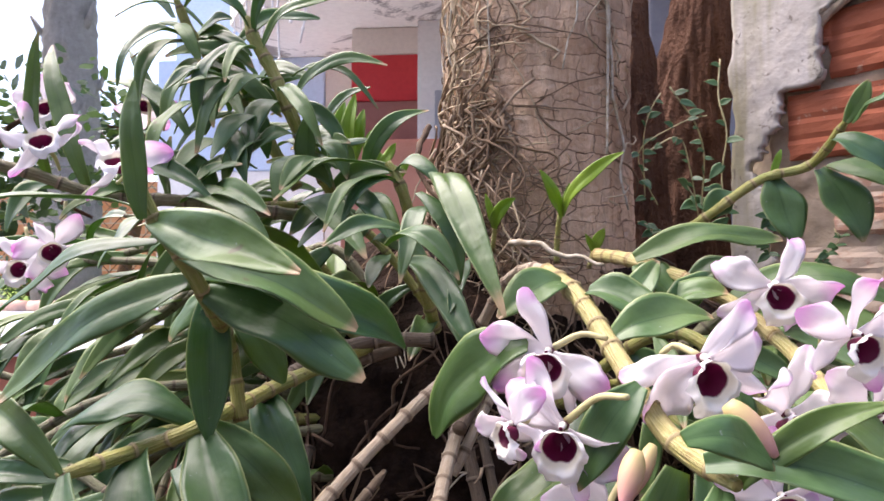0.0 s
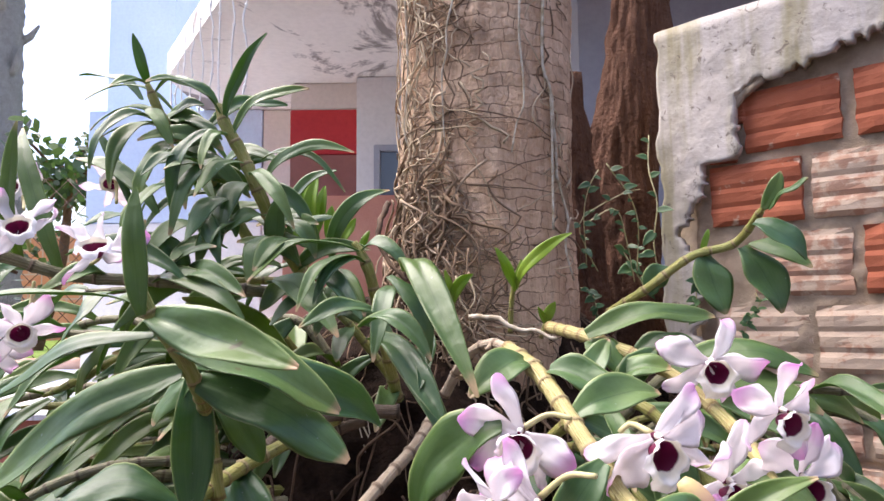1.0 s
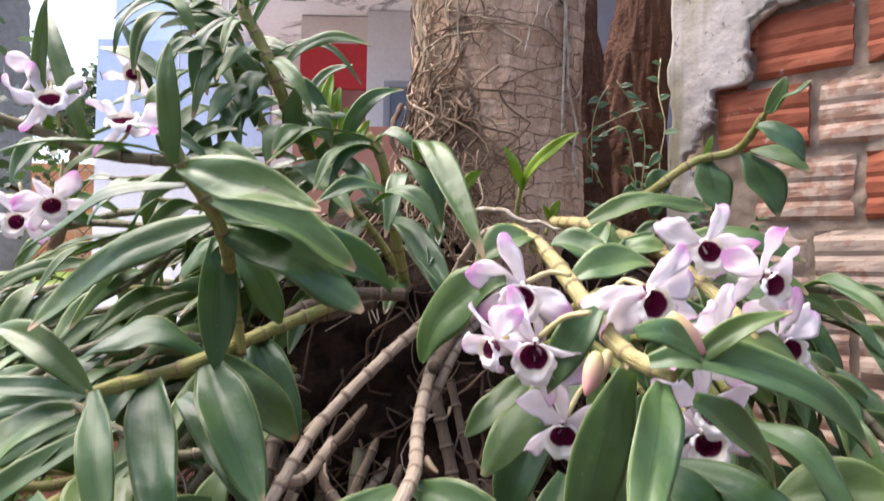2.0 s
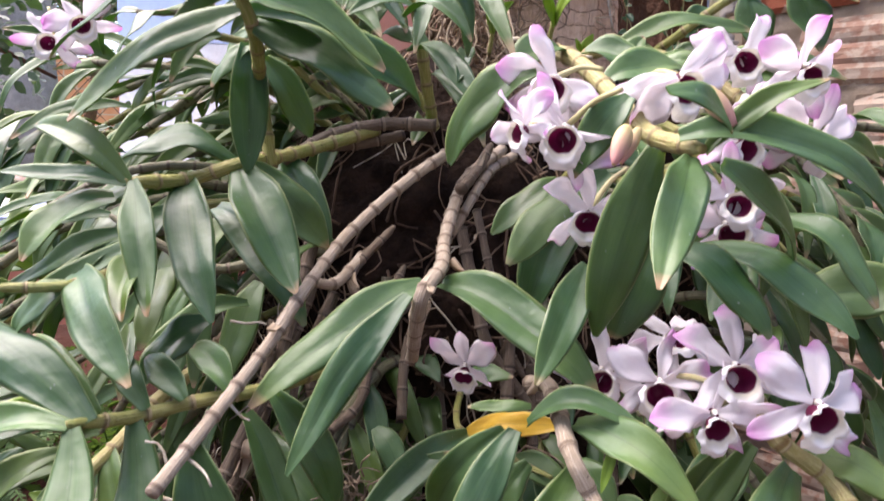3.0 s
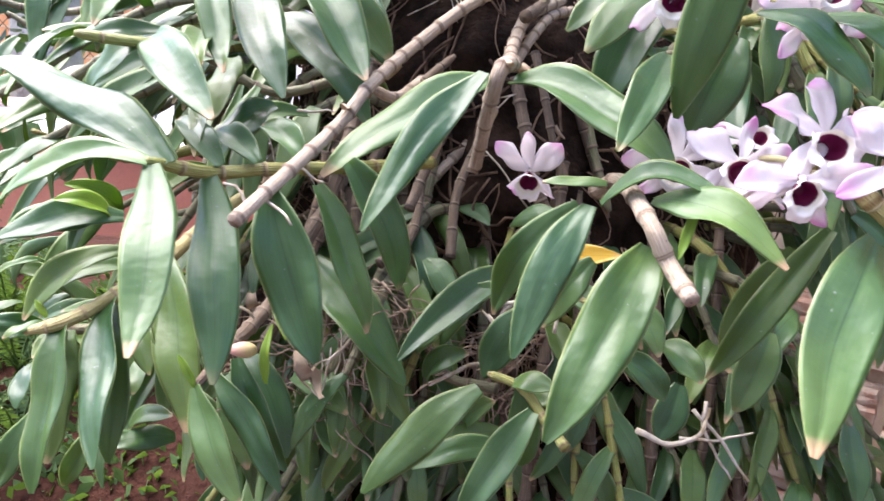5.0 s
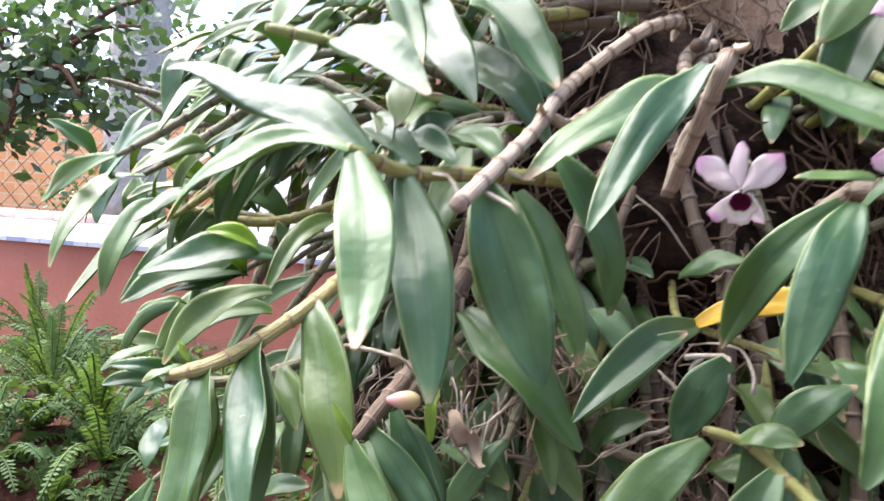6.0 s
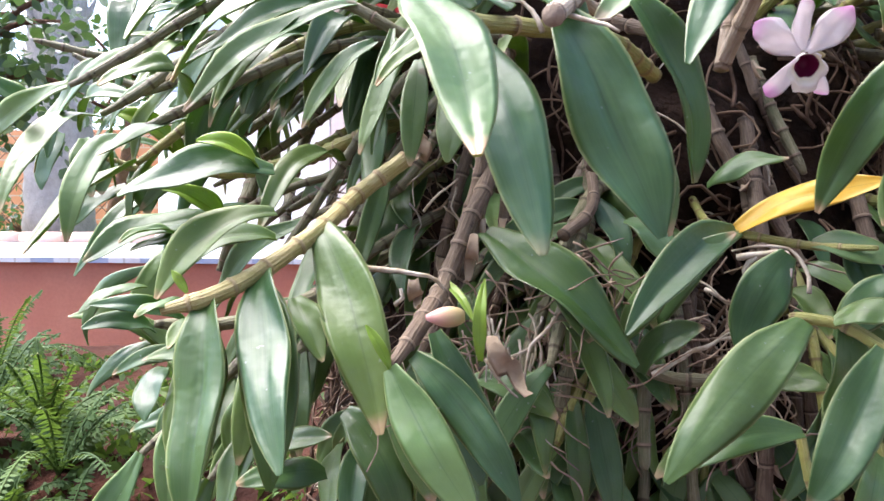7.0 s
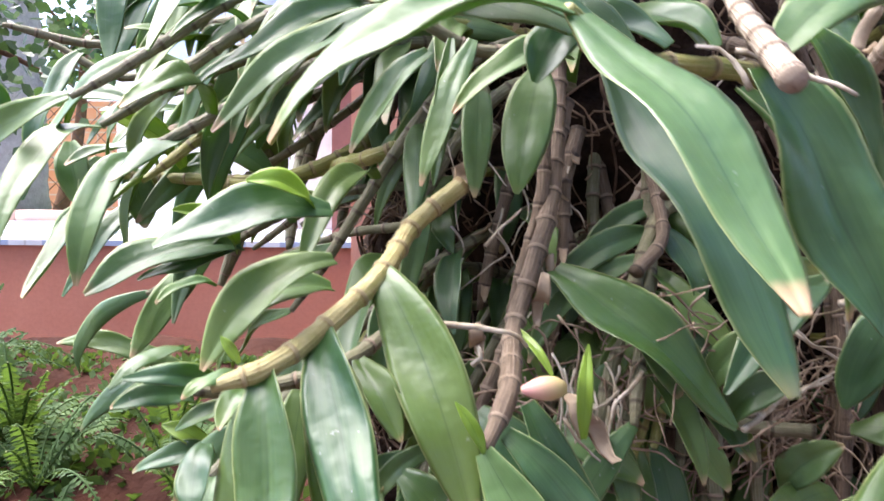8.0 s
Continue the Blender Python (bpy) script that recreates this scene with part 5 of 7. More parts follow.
leaf(c, (0.044, 0.495, 1.096), (0.057, 0.475, 1.048), 0.0226, bow=0.1)
c = cane([(-0.266, 0.517, 1.158), (-0.297, 0.496, 1.131), (-0.313, 0.443, 1.104), (-0.339, 0.409, 1.079), (-0.361, 0.381, 1.064), (-0.385, 0.369, 1.057)], 0.0062, CANE_GOLD, "golden orchid cane with a row of hanging leaves", cut=False)
leaf(c, (-0.363, 0.380, 1.062), (-0.350, 0.319, 0.960), 0.0300, bow=0.04, face=(-0.1, -1, 0.2), material=OLIVE)
leaf(c, (-0.340, 0.409, 1.078), (-0.300, 0.313, 0.987), 0.0301, bow=0.05, face=(-0.1, -1, 0.2))
leaf(c, (-0.313, 0.443, 1.105), (-0.262, 0.371, 0.990), 0.0371, bow=0.06, face=(-0.1, -1, 0.2), material=OLIVE)
leaf(c, (-0.339, 0.430, 1.096), (-0.391, 0.395, 1.074), 0.0251, bow=0.16, material=OLIVE)
leaf(c, (-0.375, 0.380, 1.061), (-0.394, 0.358, 1.055), 0.0092, bow=0.1)
leaf(c, (-0.375, 0.380, 1.066), (-0.383, 0.379, 1.079), 0.0056, bow=0.05, material=YOUNG)
c = cane([(-0.185, 0.625, 1.283), (-0.202, 0.541, 1.157), (-0.219, 0.501, 1.107), (-0.234, 0.477, 1.067), (-0.243, 0.406, 1.048), (-0.257, 0.374, 1.027)], 0.0068, CANE_OLD, "thick brown jointed orchid cane with leaves at its end")
leaf(c, (-0.257, 0.374, 1.026), (-0.208, 0.335, 0.958), 0.0263, bow=0.06, face=(-0.1, -1, 0.3))
leaf(c, (-0.246, 0.385, 1.031), (-0.187, 0.358, 0.958), 0.0221, bow=0.06, face=(0.1, -1, 0.3))
leaf(c, (-0.235, 0.396, 1.043), (-0.191, 0.387, 0.959), 0.0227, bow=0.06)
leaf(c, (-0.258, 0.373, 1.026), (-0.271, 0.373, 1.050), 0.0067, bow=0.05, material=YOUNG)
leaf(c, (-0.208, 0.387, 1.029), (-0.206, 0.388, 1.075), 0.0081, bow=0.1, material=YOUNG)
leaf(c, (-0.234, 0.477, 1.067), (-0.213, 0.448, 1.044), 0.0067, bow=0.1, material=YOUNG)
leaf(c, (-0.206, 0.502, 1.101), (-0.109, 0.444, 1.016), 0.0423, bow=0.1, material=OLIVE)
bud(c, (-0.217, 0.387, 1.054), (-0.239, 0.386, 1.053), 0.0062)
c = cane([(-0.283, 0.655, 1.210), (-0.332, 0.631, 1.188), (-0.398, 0.718, 1.180), (-0.446, 0.715, 1.169), (-0.535, 0.733, 1.171), (-0.584, 0.730, 1.172), (-0.615, 0.718, 1.183)], 0.0065, CANE_GREEN, "long green orchid cane reaching out with hanging leaves")
leaf(c, (-0.445, 0.715, 1.172), (-0.533, 0.690, 1.217), 0.0382, bow=0.12)
leaf(c, (-0.537, 0.733, 1.182), (-0.601, 0.700, 1.230), 0.0285, bow=0.12, material=YOUNG)
leaf(c, (-0.491, 0.736, 1.176), (-0.526, 0.714, 1.182), 0.0203, bow=0.25)
leaf(c, (-0.590, 0.730, 1.181), (-0.566, 0.710, 1.123), 0.0311, bow=0.05)
leaf(c, (-0.615, 0.728, 1.191), (-0.615, 0.708, 1.143), 0.0299, bow=0.05)
leaf(c, (-0.646, 0.727, 1.206), (-0.624, 0.707, 1.140), 0.0299, bow=0.05)
leaf(c, (-0.670, 0.725, 1.212), (-0.679, 0.704, 1.148), 0.0275, bow=0.06)
leaf(c, (-0.634, 0.729, 1.292), (-0.660, 0.685, 1.180), 0.0271, bow=0.08)
leaf(c, (-0.701, 0.724, 1.233), (-0.734, 0.682, 1.267), 0.0271, bow=0.08)
leaf(c, (-0.449, 0.620, 1.106), (-0.485, 0.579, 1.140), 0.0248, bow=0.14, material=YOUNG)
leaf(c, (-0.446, 0.620, 1.109), (-0.542, 0.554, 1.078), 0.0409, bow=0.12)
leaf(c, (-0.451, 0.620, 1.109), (-0.508, 0.566, 1.088), 0.0196, bow=0.06)
leaf(c, (-0.599, 0.729, 1.154), (-0.639, 0.675, 1.103), 0.0258, bow=0.08)
leaf(c, (-0.404, 0.623, 1.130), (-0.418, 0.623, 1.166), 0.0143)
c = cane([(-0.391, 0.652, 0.946), (-0.447, 0.668, 0.963), (-0.512, 0.685, 0.976), (-0.569, 0.701, 0.991)], 0.0046, CANE_GREEN, "low green orchid cane with small pale leaves")
leaf(c, (-0.447, 0.668, 0.963), (-0.516, 0.654, 0.943), 0.0219, bow=0.14, material=OLIVE)
leaf(c, (-0.464, 0.667, 0.969), (-0.546, 0.662, 0.974), 0.0199, bow=0.16)
leaf(c, (-0.501, 0.685, 0.974), (-0.582, 0.670, 0.958), 0.0214, bow=0.18)
leaf(c, (-0.512, 0.685, 0.976), (-0.568, 0.682, 1.017), 0.0193, bow=0.1, material=OLIVE)
leaf(c, (-0.546, 0.693, 0.986), (-0.640, 0.687, 1.015), 0.0207, bow=0.16, material=OLIVE)
leaf(c, (-0.552, 0.692, 0.989), (-0.616, 0.677, 0.935), 0.0206, bow=0.12)
c = cane([(-0.396, 0.671, 0.907), (-0.441, 0.668, 0.918), (-0.486, 0.665, 0.915)], 0.0039, CANE_GREEN, "low green orchid cane with small pale leaves")
leaf(c, (-0.441, 0.668, 0.918), (-0.499, 0.654, 0.887), 0.0197, bow=0.1, material=OLIVE)
leaf(c, (-0.475, 0.666, 0.915), (-0.554, 0.651, 0.906), 0.0219, bow=0.16)
leaf(c, (-0.486, 0.665, 0.915), (-0.532, 0.663, 0.946), 0.0188, bow=0.1, material=YOUNG)
leaf(c, (-0.464, 0.667, 0.915), (-0.460, 0.656, 0.854), 0.0186, bow=0.08, material=OLIVE)
c = cane([(-0.160, 0.693, 1.500), (-0.189, 0.658, 1.552), (-0.206, 0.623, 1.602), (-0.220, 0.620, 1.635), (-0.237, 0.617, 1.666), (-0.244, 0.615, 1.686)], 0.0069, CANE_GREEN, "upright green orchid cane with thin arching leaves")
leaf(c, (-0.236, 0.616, 1.669), (-0.188, 0.579, 1.743), 0.0125, bow=0.1, roll=30)
leaf(c, (-0.230, 0.618, 1.655), (-0.151, 0.594, 1.695), 0.0152, bow=0.14, roll=20)
leaf(c, (-0.241, 0.616, 1.675), (-0.292, 0.564, 1.694), 0.0206, bow=0.16)
leaf(c, (-0.239, 0.618, 1.656), (-0.272, 0.575, 1.571), 0.0181, bow=0.3)
leaf(c, (-0.226, 0.620, 1.628), (-0.271, 0.568, 1.549), 0.0172, bow=0.28)
leaf(c, (-0.216, 0.622, 1.608), (-0.228, 0.578, 1.539), 0.0239, bow=0.2)
leaf(c, (-0.198, 0.622, 1.605), (-0.107, 0.600, 1.632), 0.0143, bow=0.2, roll=20)
leaf(c, (-0.203, 0.630, 1.632), (-0.116, 0.603, 1.597), 0.0102, bow=0.22)
leaf(c, (-0.193, 0.626, 1.571), (-0.224, 0.577, 1.552), 0.0165, bow=0.2)
leaf(c, (-0.182, 0.629, 1.538), (-0.177, 0.603, 1.592), 0.0219, bow=0.05)
leaf(c, (-0.214, 0.642, 1.608), (-0.148, 0.628, 1.543), 0.0174, bow=0.2)
leaf(c, (-0.179, 0.626, 1.565), (-0.145, 0.609, 1.530), 0.0169, bow=0.3)
c = cane([(-0.207, 0.659, 1.529), (-0.247, 0.654, 1.593), (-0.284, 0.649, 1.646), (-0.306, 0.636, 1.676), (-0.318, 0.623, 1.710)], 0.0058, CANE_GREEN, "upright green orchid cane with thin arching leaves")
leaf(c, (-0.326, 0.643, 1.716), (-0.332, 0.618, 1.761), 0.0115, bow=0.1)
leaf(c, (-0.319, 0.643, 1.708), (-0.258, 0.614, 1.700), 0.0157, bow=0.2)
leaf(c, (-0.322, 0.643, 1.711), (-0.346, 0.604, 1.703), 0.0130, bow=0.16)
leaf(c, (-0.310, 0.646, 1.674), (-0.357, 0.592, 1.617), 0.0171, bow=0.3)
leaf(c, (-0.310, 0.647, 1.673), (-0.344, 0.603, 1.602), 0.0190, bow=0.25)
leaf(c, (-0.290, 0.648, 1.653), (-0.315, 0.596, 1.576), 0.0197, bow=0.25)
leaf(c, (-0.284, 0.649, 1.646), (-0.266, 0.595, 1.578), 0.0171, bow=0.15)
leaf(c, (-0.304, 0.646, 1.678), (-0.253, 0.652, 1.611), 0.0188, bow=0.2)
leaf(c, (-0.299, 0.647, 1.670), (-0.243, 0.628, 1.652), 0.0150, bow=0.25)
leaf(c, (-0.270, 0.651, 1.629), (-0.284, 0.616, 1.576), 0.0174, bow=0.2)
leaf(c, (-0.258, 0.652, 1.611), (-0.230, 0.637, 1.556), 0.0194, bow=0.2)
leaf(c, (-0.309, 0.635, 1.579), (-0.412, 0.669, 1.646), 0.0179, bow=0.1)
leaf(c, (-0.346, 0.654, 1.594), (-0.396, 0.676, 1.679), 0.0119, bow=0.05)
rnd = random.Random(88)
for k in range(34):
    f = k / 33
    side = -1 if k % 2 else 1
    p = Vector((-0.170, 0.685, 1.505)).lerp(Vector((-0.315, 0.630, 1.705)), f) + Vector((rnd.uniform(-0.05, 0.05), rnd.uniform(-0.02, 0.05), rnd.uniform(-0.02, 0.02)))
    way = Vector((side * rnd.uniform(0.5, 1.0) - 0.25, rnd.uniform(-0.6, 0.1), rnd.uniform(-0.7, 0.5))).normalized()
    leaf(c, p, p + way * rnd.uniform(0.06, 0.10), rnd.uniform(0.014, 0.021), rnd.uniform(0.12, 0.28), rnd.uniform(-20, 30))
c = cane([(-0.193, 0.632, 1.499), (-0.274, 0.581, 1.508), (-0.351, 0.561, 1.513), (-0.397, 0.529, 1.529), (-0.431, 0.498, 1.538)], 0.0060, CANE_MOSS, "brown green orchid cane with white flowers")
cane_l = c
leaf(c, (-0.367, 0.579, 1.535), (-0.247, 0.551, 1.507), 0.0193, bow=0.12)
leaf(c, (-0.290, 0.581, 1.506), (-0.190, 0.524, 1.476), 0.0211, bow=0.15, material=OLIVE)
leaf(c, (-0.326, 0.581, 1.511), (-0.363, 0.523, 1.488), 0.0188, bow=0.2)
leaf(c, (-0.279, 0.581, 1.508), (-0.223, 0.558, 1.537), 0.0179, bow=0.2)
leaf(c, (-0.264, 0.581, 1.506), (-0.188, 0.532, 1.491), 0.0198, bow=0.2, roll=20)
leaf(c, (-0.390, 0.550, 1.523), (-0.381, 0.518, 1.642), 0.0141, bow=0.1, face=(0.3, -1, 0.1), material=OLIVE)
leaf(c, (-0.361, 0.561, 1.513), (-0.426, 0.597, 1.660), 0.0176, bow=0.12, material=OLIVE)
leaf(c, (-0.300, 0.581, 1.509), (-0.288, 0.556, 1.562), 0.0156, bow=0.05)
leaf(c, (-0.398, 0.580, 1.520), (-0.410, 0.524, 1.479), 0.0188, bow=0.2)
leaf(c, (-0.259, 0.581, 1.508), (-0.305, 0.577, 1.550), 0.0198, bow=0.2)
flower(cane_l, (-0.306, 0.508, 1.535), (0.1, -0.8, 0.75), 1.10, 0, stalk=(-0.352, 0.580, 1.519), seed=21)
flower(cane_l, (-0.370, 0.507, 1.552), (0.3, -0.8, 0.5), 1.10, 30, stalk=(-0.398, 0.579, 1.530), seed=22)
flower(cane_l, (-0.450, 0.622, 1.607), (0.2, -1, 0.3), 1.00, 10, stalk=(-0.398, 0.578, 1.546), seed=23)
flower(cane_l, (-0.376, 0.672, 1.616), (0.1, -0.6, -0.5), 0.90, 160, stalk=(-0.341, 0.627, 1.556), seed=24)
flower(cane_l, (-0.393, 0.555, 1.464), (0.3, -1, 0.2), 1.00, 20, stalk=(-0.398, 0.581, 1.510), seed=25)
flower(cane_l, (-0.432, 0.567, 1.449), (0.3, -1, 0.3), 1.00, -20, stalk=(-0.453, 0.603, 1.490), seed=27)
leaf(c, (-0.214, 0.600, 1.623), (-0.243, 0.554, 1.582), 0.0148, bow=0.2)
leaf(c, (-0.206, 0.601, 1.612), (-0.155, 0.556, 1.556), 0.0148, bow=0.2)
leaf(c, (-0.230, 0.598, 1.650), (-0.237, 0.552, 1.607), 0.0130, bow=0.2)
leaf(c, (-0.258, 0.600, 1.623), (-0.290, 0.552, 1.602), 0.0148, bow=0.2)
leaf(c, (-0.242, 0.602, 1.607), (-0.270, 0.552, 1.607), 0.0130, bow=0.2)
leaf(c, (-0.223, 0.603, 1.590), (-0.251, 0.558, 1.542), 0.0191, bow=0.2)
leaf(c, (-0.215, 0.605, 1.568), (-0.241, 0.560, 1.522), 0.0191, bow=0.2)
leaf(c, (-0.253, 0.606, 1.563), (-0.286, 0.559, 1.527), 0.0200, bow=0.2)
leaf(c, (-0.285, 0.602, 1.602), (-0.308, 0.558, 1.538), 0.0174, bow=0.2)
leaf(c, (-0.264, 0.605, 1.574), (-0.221, 0.560, 1.522), 0.0191, bow=0.2)
leaf(c, (-0.313, 0.606, 1.564), (-0.341, 0.556, 1.558), 0.0174, bow=0.2)
leaf(c, (-0.193, 0.607, 1.552), (-0.196, 0.561, 1.506), 0.0174, bow=0.2)
leaf(c, (-0.166, 0.607, 1.546), (-0.191, 0.560, 1.516), 0.0191, bow=0.2)
leaf(c, (-0.231, 0.608, 1.542), (-0.266, 0.560, 1.522), 0.0191, bow=0.2)
c = cane([(-0.065, 0.716, 1.352), (-0.078, 0.649, 1.430), (-0.091, 0.613, 1.508), (-0.101, 0.610, 1.535), (-0.108, 0.609, 1.546)], 0.0062, CANE_GREEN, "green orchid cane with glossy arching leaves")
leaf(c, (-0.101, 0.610, 1.534), (-0.194, 0.553, 1.504), 0.0147, bow=0.2, roll=20)
leaf(c, (-0.099, 0.611, 1.527), (-0.150, 0.545, 1.482), 0.0155, bow=0.22, roll=10)
leaf(c, (-0.096, 0.611, 1.524), (-0.137, 0.555, 1.486), 0.0138, bow=0.24)
leaf(c, (-0.101, 0.610, 1.538), (-0.054, 0.582, 1.516), 0.0160, bow=0.3)
leaf(c, (-0.067, 0.512, 1.507), (-0.034, 0.500, 1.438), 0.0181, bow=0.2)
leaf(c, (-0.056, 0.580, 1.516), (-0.002, 0.402, 1.427), 0.0243, bow=0.2, material=OLIVE)
leaf(c, (-0.088, 0.498, 1.467), (-0.032, 0.460, 1.441), 0.0165, bow=0.24)
leaf(c, (-0.077, 0.527, 1.475), (-0.137, 0.498, 1.467), 0.0168, bow=0.2)
leaf(c, (-0.091, 0.586, 1.455), (-0.022, 0.485, 1.387), 0.0245, bow=0.14)
leaf(c, (-0.068, 0.588, 1.434), (-0.018, 0.507, 1.368), 0.0201, bow=0.1)
leaf(c, (-0.036, 0.586, 1.454), (-0.042, 0.502, 1.417), 0.0161, bow=0.1)
leaf(c, (-0.067, 0.582, 1.501), (-0.079, 0.500, 1.440), 0.0177, bow=0.2)
leaf(c, (-0.132, 0.634, 1.498), (-0.177, 0.567, 1.466), 0.0195, bow=0.2)
leaf(c, (-0.115, 0.633, 1.509), (-0.142, 0.598, 1.455), 0.0209, bow=0.2)
leaf(c, (-0.127, 0.636, 1.476), (-0.068, 0.598, 1.454), 0.0209, bow=0.2)
leaf(c, (-0.151, 0.640, 1.538), (-0.194, 0.610, 1.541), 0.0213, bow=0.2)
leaf(c, (-0.166, 0.631, 1.526), (-0.221, 0.609, 1.547), 0.0212, bow=0.2)
leaf(c, (-0.156, 0.612, 1.514), (-0.095, 0.556, 1.475), 0.0225, bow=0.14)
leaf(c, (-0.189, 0.613, 1.509), (-0.112, 0.537, 1.457), 0.0256, bow=0.12)
c = cane([(-0.187, 0.766, 1.530), (-0.180, 0.763, 1.563), (-0.173, 0.761, 1.583)], 0.0047, CANE_GREEN, "young lime green orchid shoot")
leaf(c, (-0.200, 0.762, 1.577), (-0.183, 0.756, 1.638), 0.0171, bow=0.06, material=YOUNG, face=(0, -1, 0.2))
leaf(c, (-0.183, 0.762, 1.570), (-0.171, 0.755, 1.647), 0.0185, bow=0.06, material=YOUNG, face=(0, -1, 0.2))
leaf(c, (-0.173, 0.762, 1.570), (-0.162, 0.757, 1.630), 0.0158, bow=0.06, material=YOUNG, face=(0, -1, 0.2))
leaf(c, (-0.156, 0.763, 1.563), (-0.153, 0.759, 1.606), 0.0145, bow=0.06, material=YOUNG, face=(0, -1, 0.2))
leaf(c, (-0.146, 0.764, 1.556), (-0.125, 0.760, 1.591), 0.0132, bow=0.06, material=YOUNG, face=(0, -1, 0.2))
leaf(c, (-0.138, 0.764, 1.556), (-0.146, 0.761, 1.583), 0.0105, bow=0.06, material=YOUNG, face=(0, -1, 0.2))
leaf(c, (-0.193, 0.763, 1.563), (-0.213, 0.759, 1.610), 0.0145, bow=0.06, material=YOUNG, face=(0, -1, 0.2))
leaf(c, (-0.120, 0.764, 1.552), (-0.109, 0.762, 1.576), 0.0092, bow=0.06, material=YOUNG, face=(0, -1, 0.2))
c = cane([(0.050, 0.696, 1.455), (0.051, 0.688, 1.486), (0.054, 0.681, 1.509)], 0.0030, CANE_GREEN, "young lime green shoot on the palm")
leaf(c, (0.054, 0.681, 1.500), (0.033, 0.652, 1.543), 0.0127, bow=0.05, material=YOUNG, face=(0.3, -1, 0.2))
leaf(c, (0.055, 0.681, 1.502), (0.104, 0.621, 1.554), 0.0147, bow=0.08, material=YOUNG, face=(0, -1, 0.5))
leaf(c, (0.054, 0.681, 1.503), (0.061, 0.673, 1.533), 0.0082, bow=0.03, material=YOUNG, face=(0, -1, 0.2))
c = cane([(-0.014, 0.680, 1.468), (-0.012, 0.673, 1.483), (-0.011, 0.667, 1.492)], 0.0024, CANE_GREEN, "small green shoot on the palm")
leaf(c, (-0.011, 0.668, 1.489), (0.008, 0.645, 1.516), 0.0136, bow=0.1, material=YOUNG, face=(0, -1, 0.3))
leaf(c, (-0.012, 0.668, 1.489), (-0.020, 0.655, 1.521), 0.0080, bow=0.05, material=YOUNG, face=(0, -1, 0.3))
c = cane([(0.078, 0.661, 1.450), (0.082, 0.660, 1.465), (0.083, 0.659, 1.473)], 0.0023, CANE_GREEN, "small green shoot on the palm")
leaf(c, (0.082, 0.660, 1.466), (0.091, 0.648, 1.487), 0.0113, bow=0.1, material=YOUNG, face=(0, -1, 0.3))
leaf(c, (0.082, 0.660, 1.466), (0.074, 0.648, 1.482), 0.0068, bow=0.05, material=YOUNG, face=(0, -1, 0.3))
c = cane([(-0.332, 0.938, 1.410), (-0.409, 0.933, 1.355), (-0.494, 0.926, 1.262), (-0.497, 0.805, 1.133), (-0.524, 0.802, 1.058)], 0.0088, CANE_MOSS, "grey green leafless old orchid cane", group='old canes')
c = cane([(-0.388, 0.985, 1.394), (-0.445, 0.949, 1.274), (-0.466, 0.926, 1.192), (-0.450, 0.808, 1.099)], 0.0076, CANE_MOSS, "grey green leafless old orchid cane", group='old canes')
c = cane([(-0.300, 0.800, 1.317), (-0.379, 0.794, 1.251), (-0.464, 0.787, 1.191), (-0.523, 0.783, 1.158)], 0.0053, CANE_MOSS, "grey green leafless old orchid cane", group='old canes')
c = cane([(-0.312, 0.900, 1.382), (-0.430, 0.892, 1.359), (-0.549, 0.884, 1.329), (-0.660, 0.877, 1.298), (-0.737, 0.852, 1.333)], 0.0059, CANE_MOSS, "grey green leafless old orchid cane", group='old canes')
c = cane([(-0.390, 0.915, 1.380), (-0.549, 0.925, 1.378), (-0.703, 0.915, 1.346), (-0.801, 0.869, 1.357)], 0.0061, CANE_MOSS, "grey green leafless old orchid cane", group='old canes')
c = cane([(-0.269, 0.750, 1.260), (-0.306, 0.747, 1.198), (-0.399, 0.771, 1.157), (-0.483, 0.784, 1.099)], 0.0044, CANE_MOSS, "grey green leafless old orchid cane", group='old canes')
c = cane([(-0.237, 0.602, 1.208), (-0.286, 0.597, 1.138), (-0.364, 0.632, 1.120), (-0.452, 0.666, 1.087)], 0.0041, CANE_MOSS, "grey green leafless old orchid cane", group='old canes')
c = cane([(-0.183, 0.600, 1.227), (-0.198, 0.570, 1.167), (-0.217, 0.540, 1.101), (-0.233, 0.520, 1.052), (-0.255, 0.500, 1.006)], 0.0062, CANE_OLD, "old brown leafless orchid cane", group='old canes')
c = cane([(-0.201, 0.640, 1.255), (-0.221, 0.620, 1.178), (-0.238, 0.610, 1.114), (-0.249, 0.600, 1.062)], 0.0058, CANE_OLD, "old brown leafless orchid cane", group='old canes')
c = cane([(-0.167, 0.630, 1.209), (-0.186, 0.600, 1.148), (-0.180, 0.585, 1.101), (-0.197, 0.570, 1.047), (-0.208, 0.560, 1.003)], 0.0064, CANE_OLD, "old brown leafless orchid cane", group='old canes')
c = cane([(-0.143, 0.660, 1.225), (-0.154, 0.630, 1.160), (-0.156, 0.610, 1.101), (-0.168, 0.600, 1.044)], 0.0055, CANE_MOSS, "old brown leafless orchid cane", group='old canes')
c = cane([(-0.026, 0.660, 1.261), (-0.006, 0.630, 1.205), (0.016, 0.610, 1.164), (0.035, 0.600, 1.136)], 0.0056, CANE_OLD, "old brown leafless orchid cane", group='old canes')
c = cane([(0.040, 0.660, 1.267), (0.052, 0.640, 1.217), (0.073, 0.620, 1.156)], 0.0052, CANE_MOSS, "old brown leafless orchid cane", group='old canes')
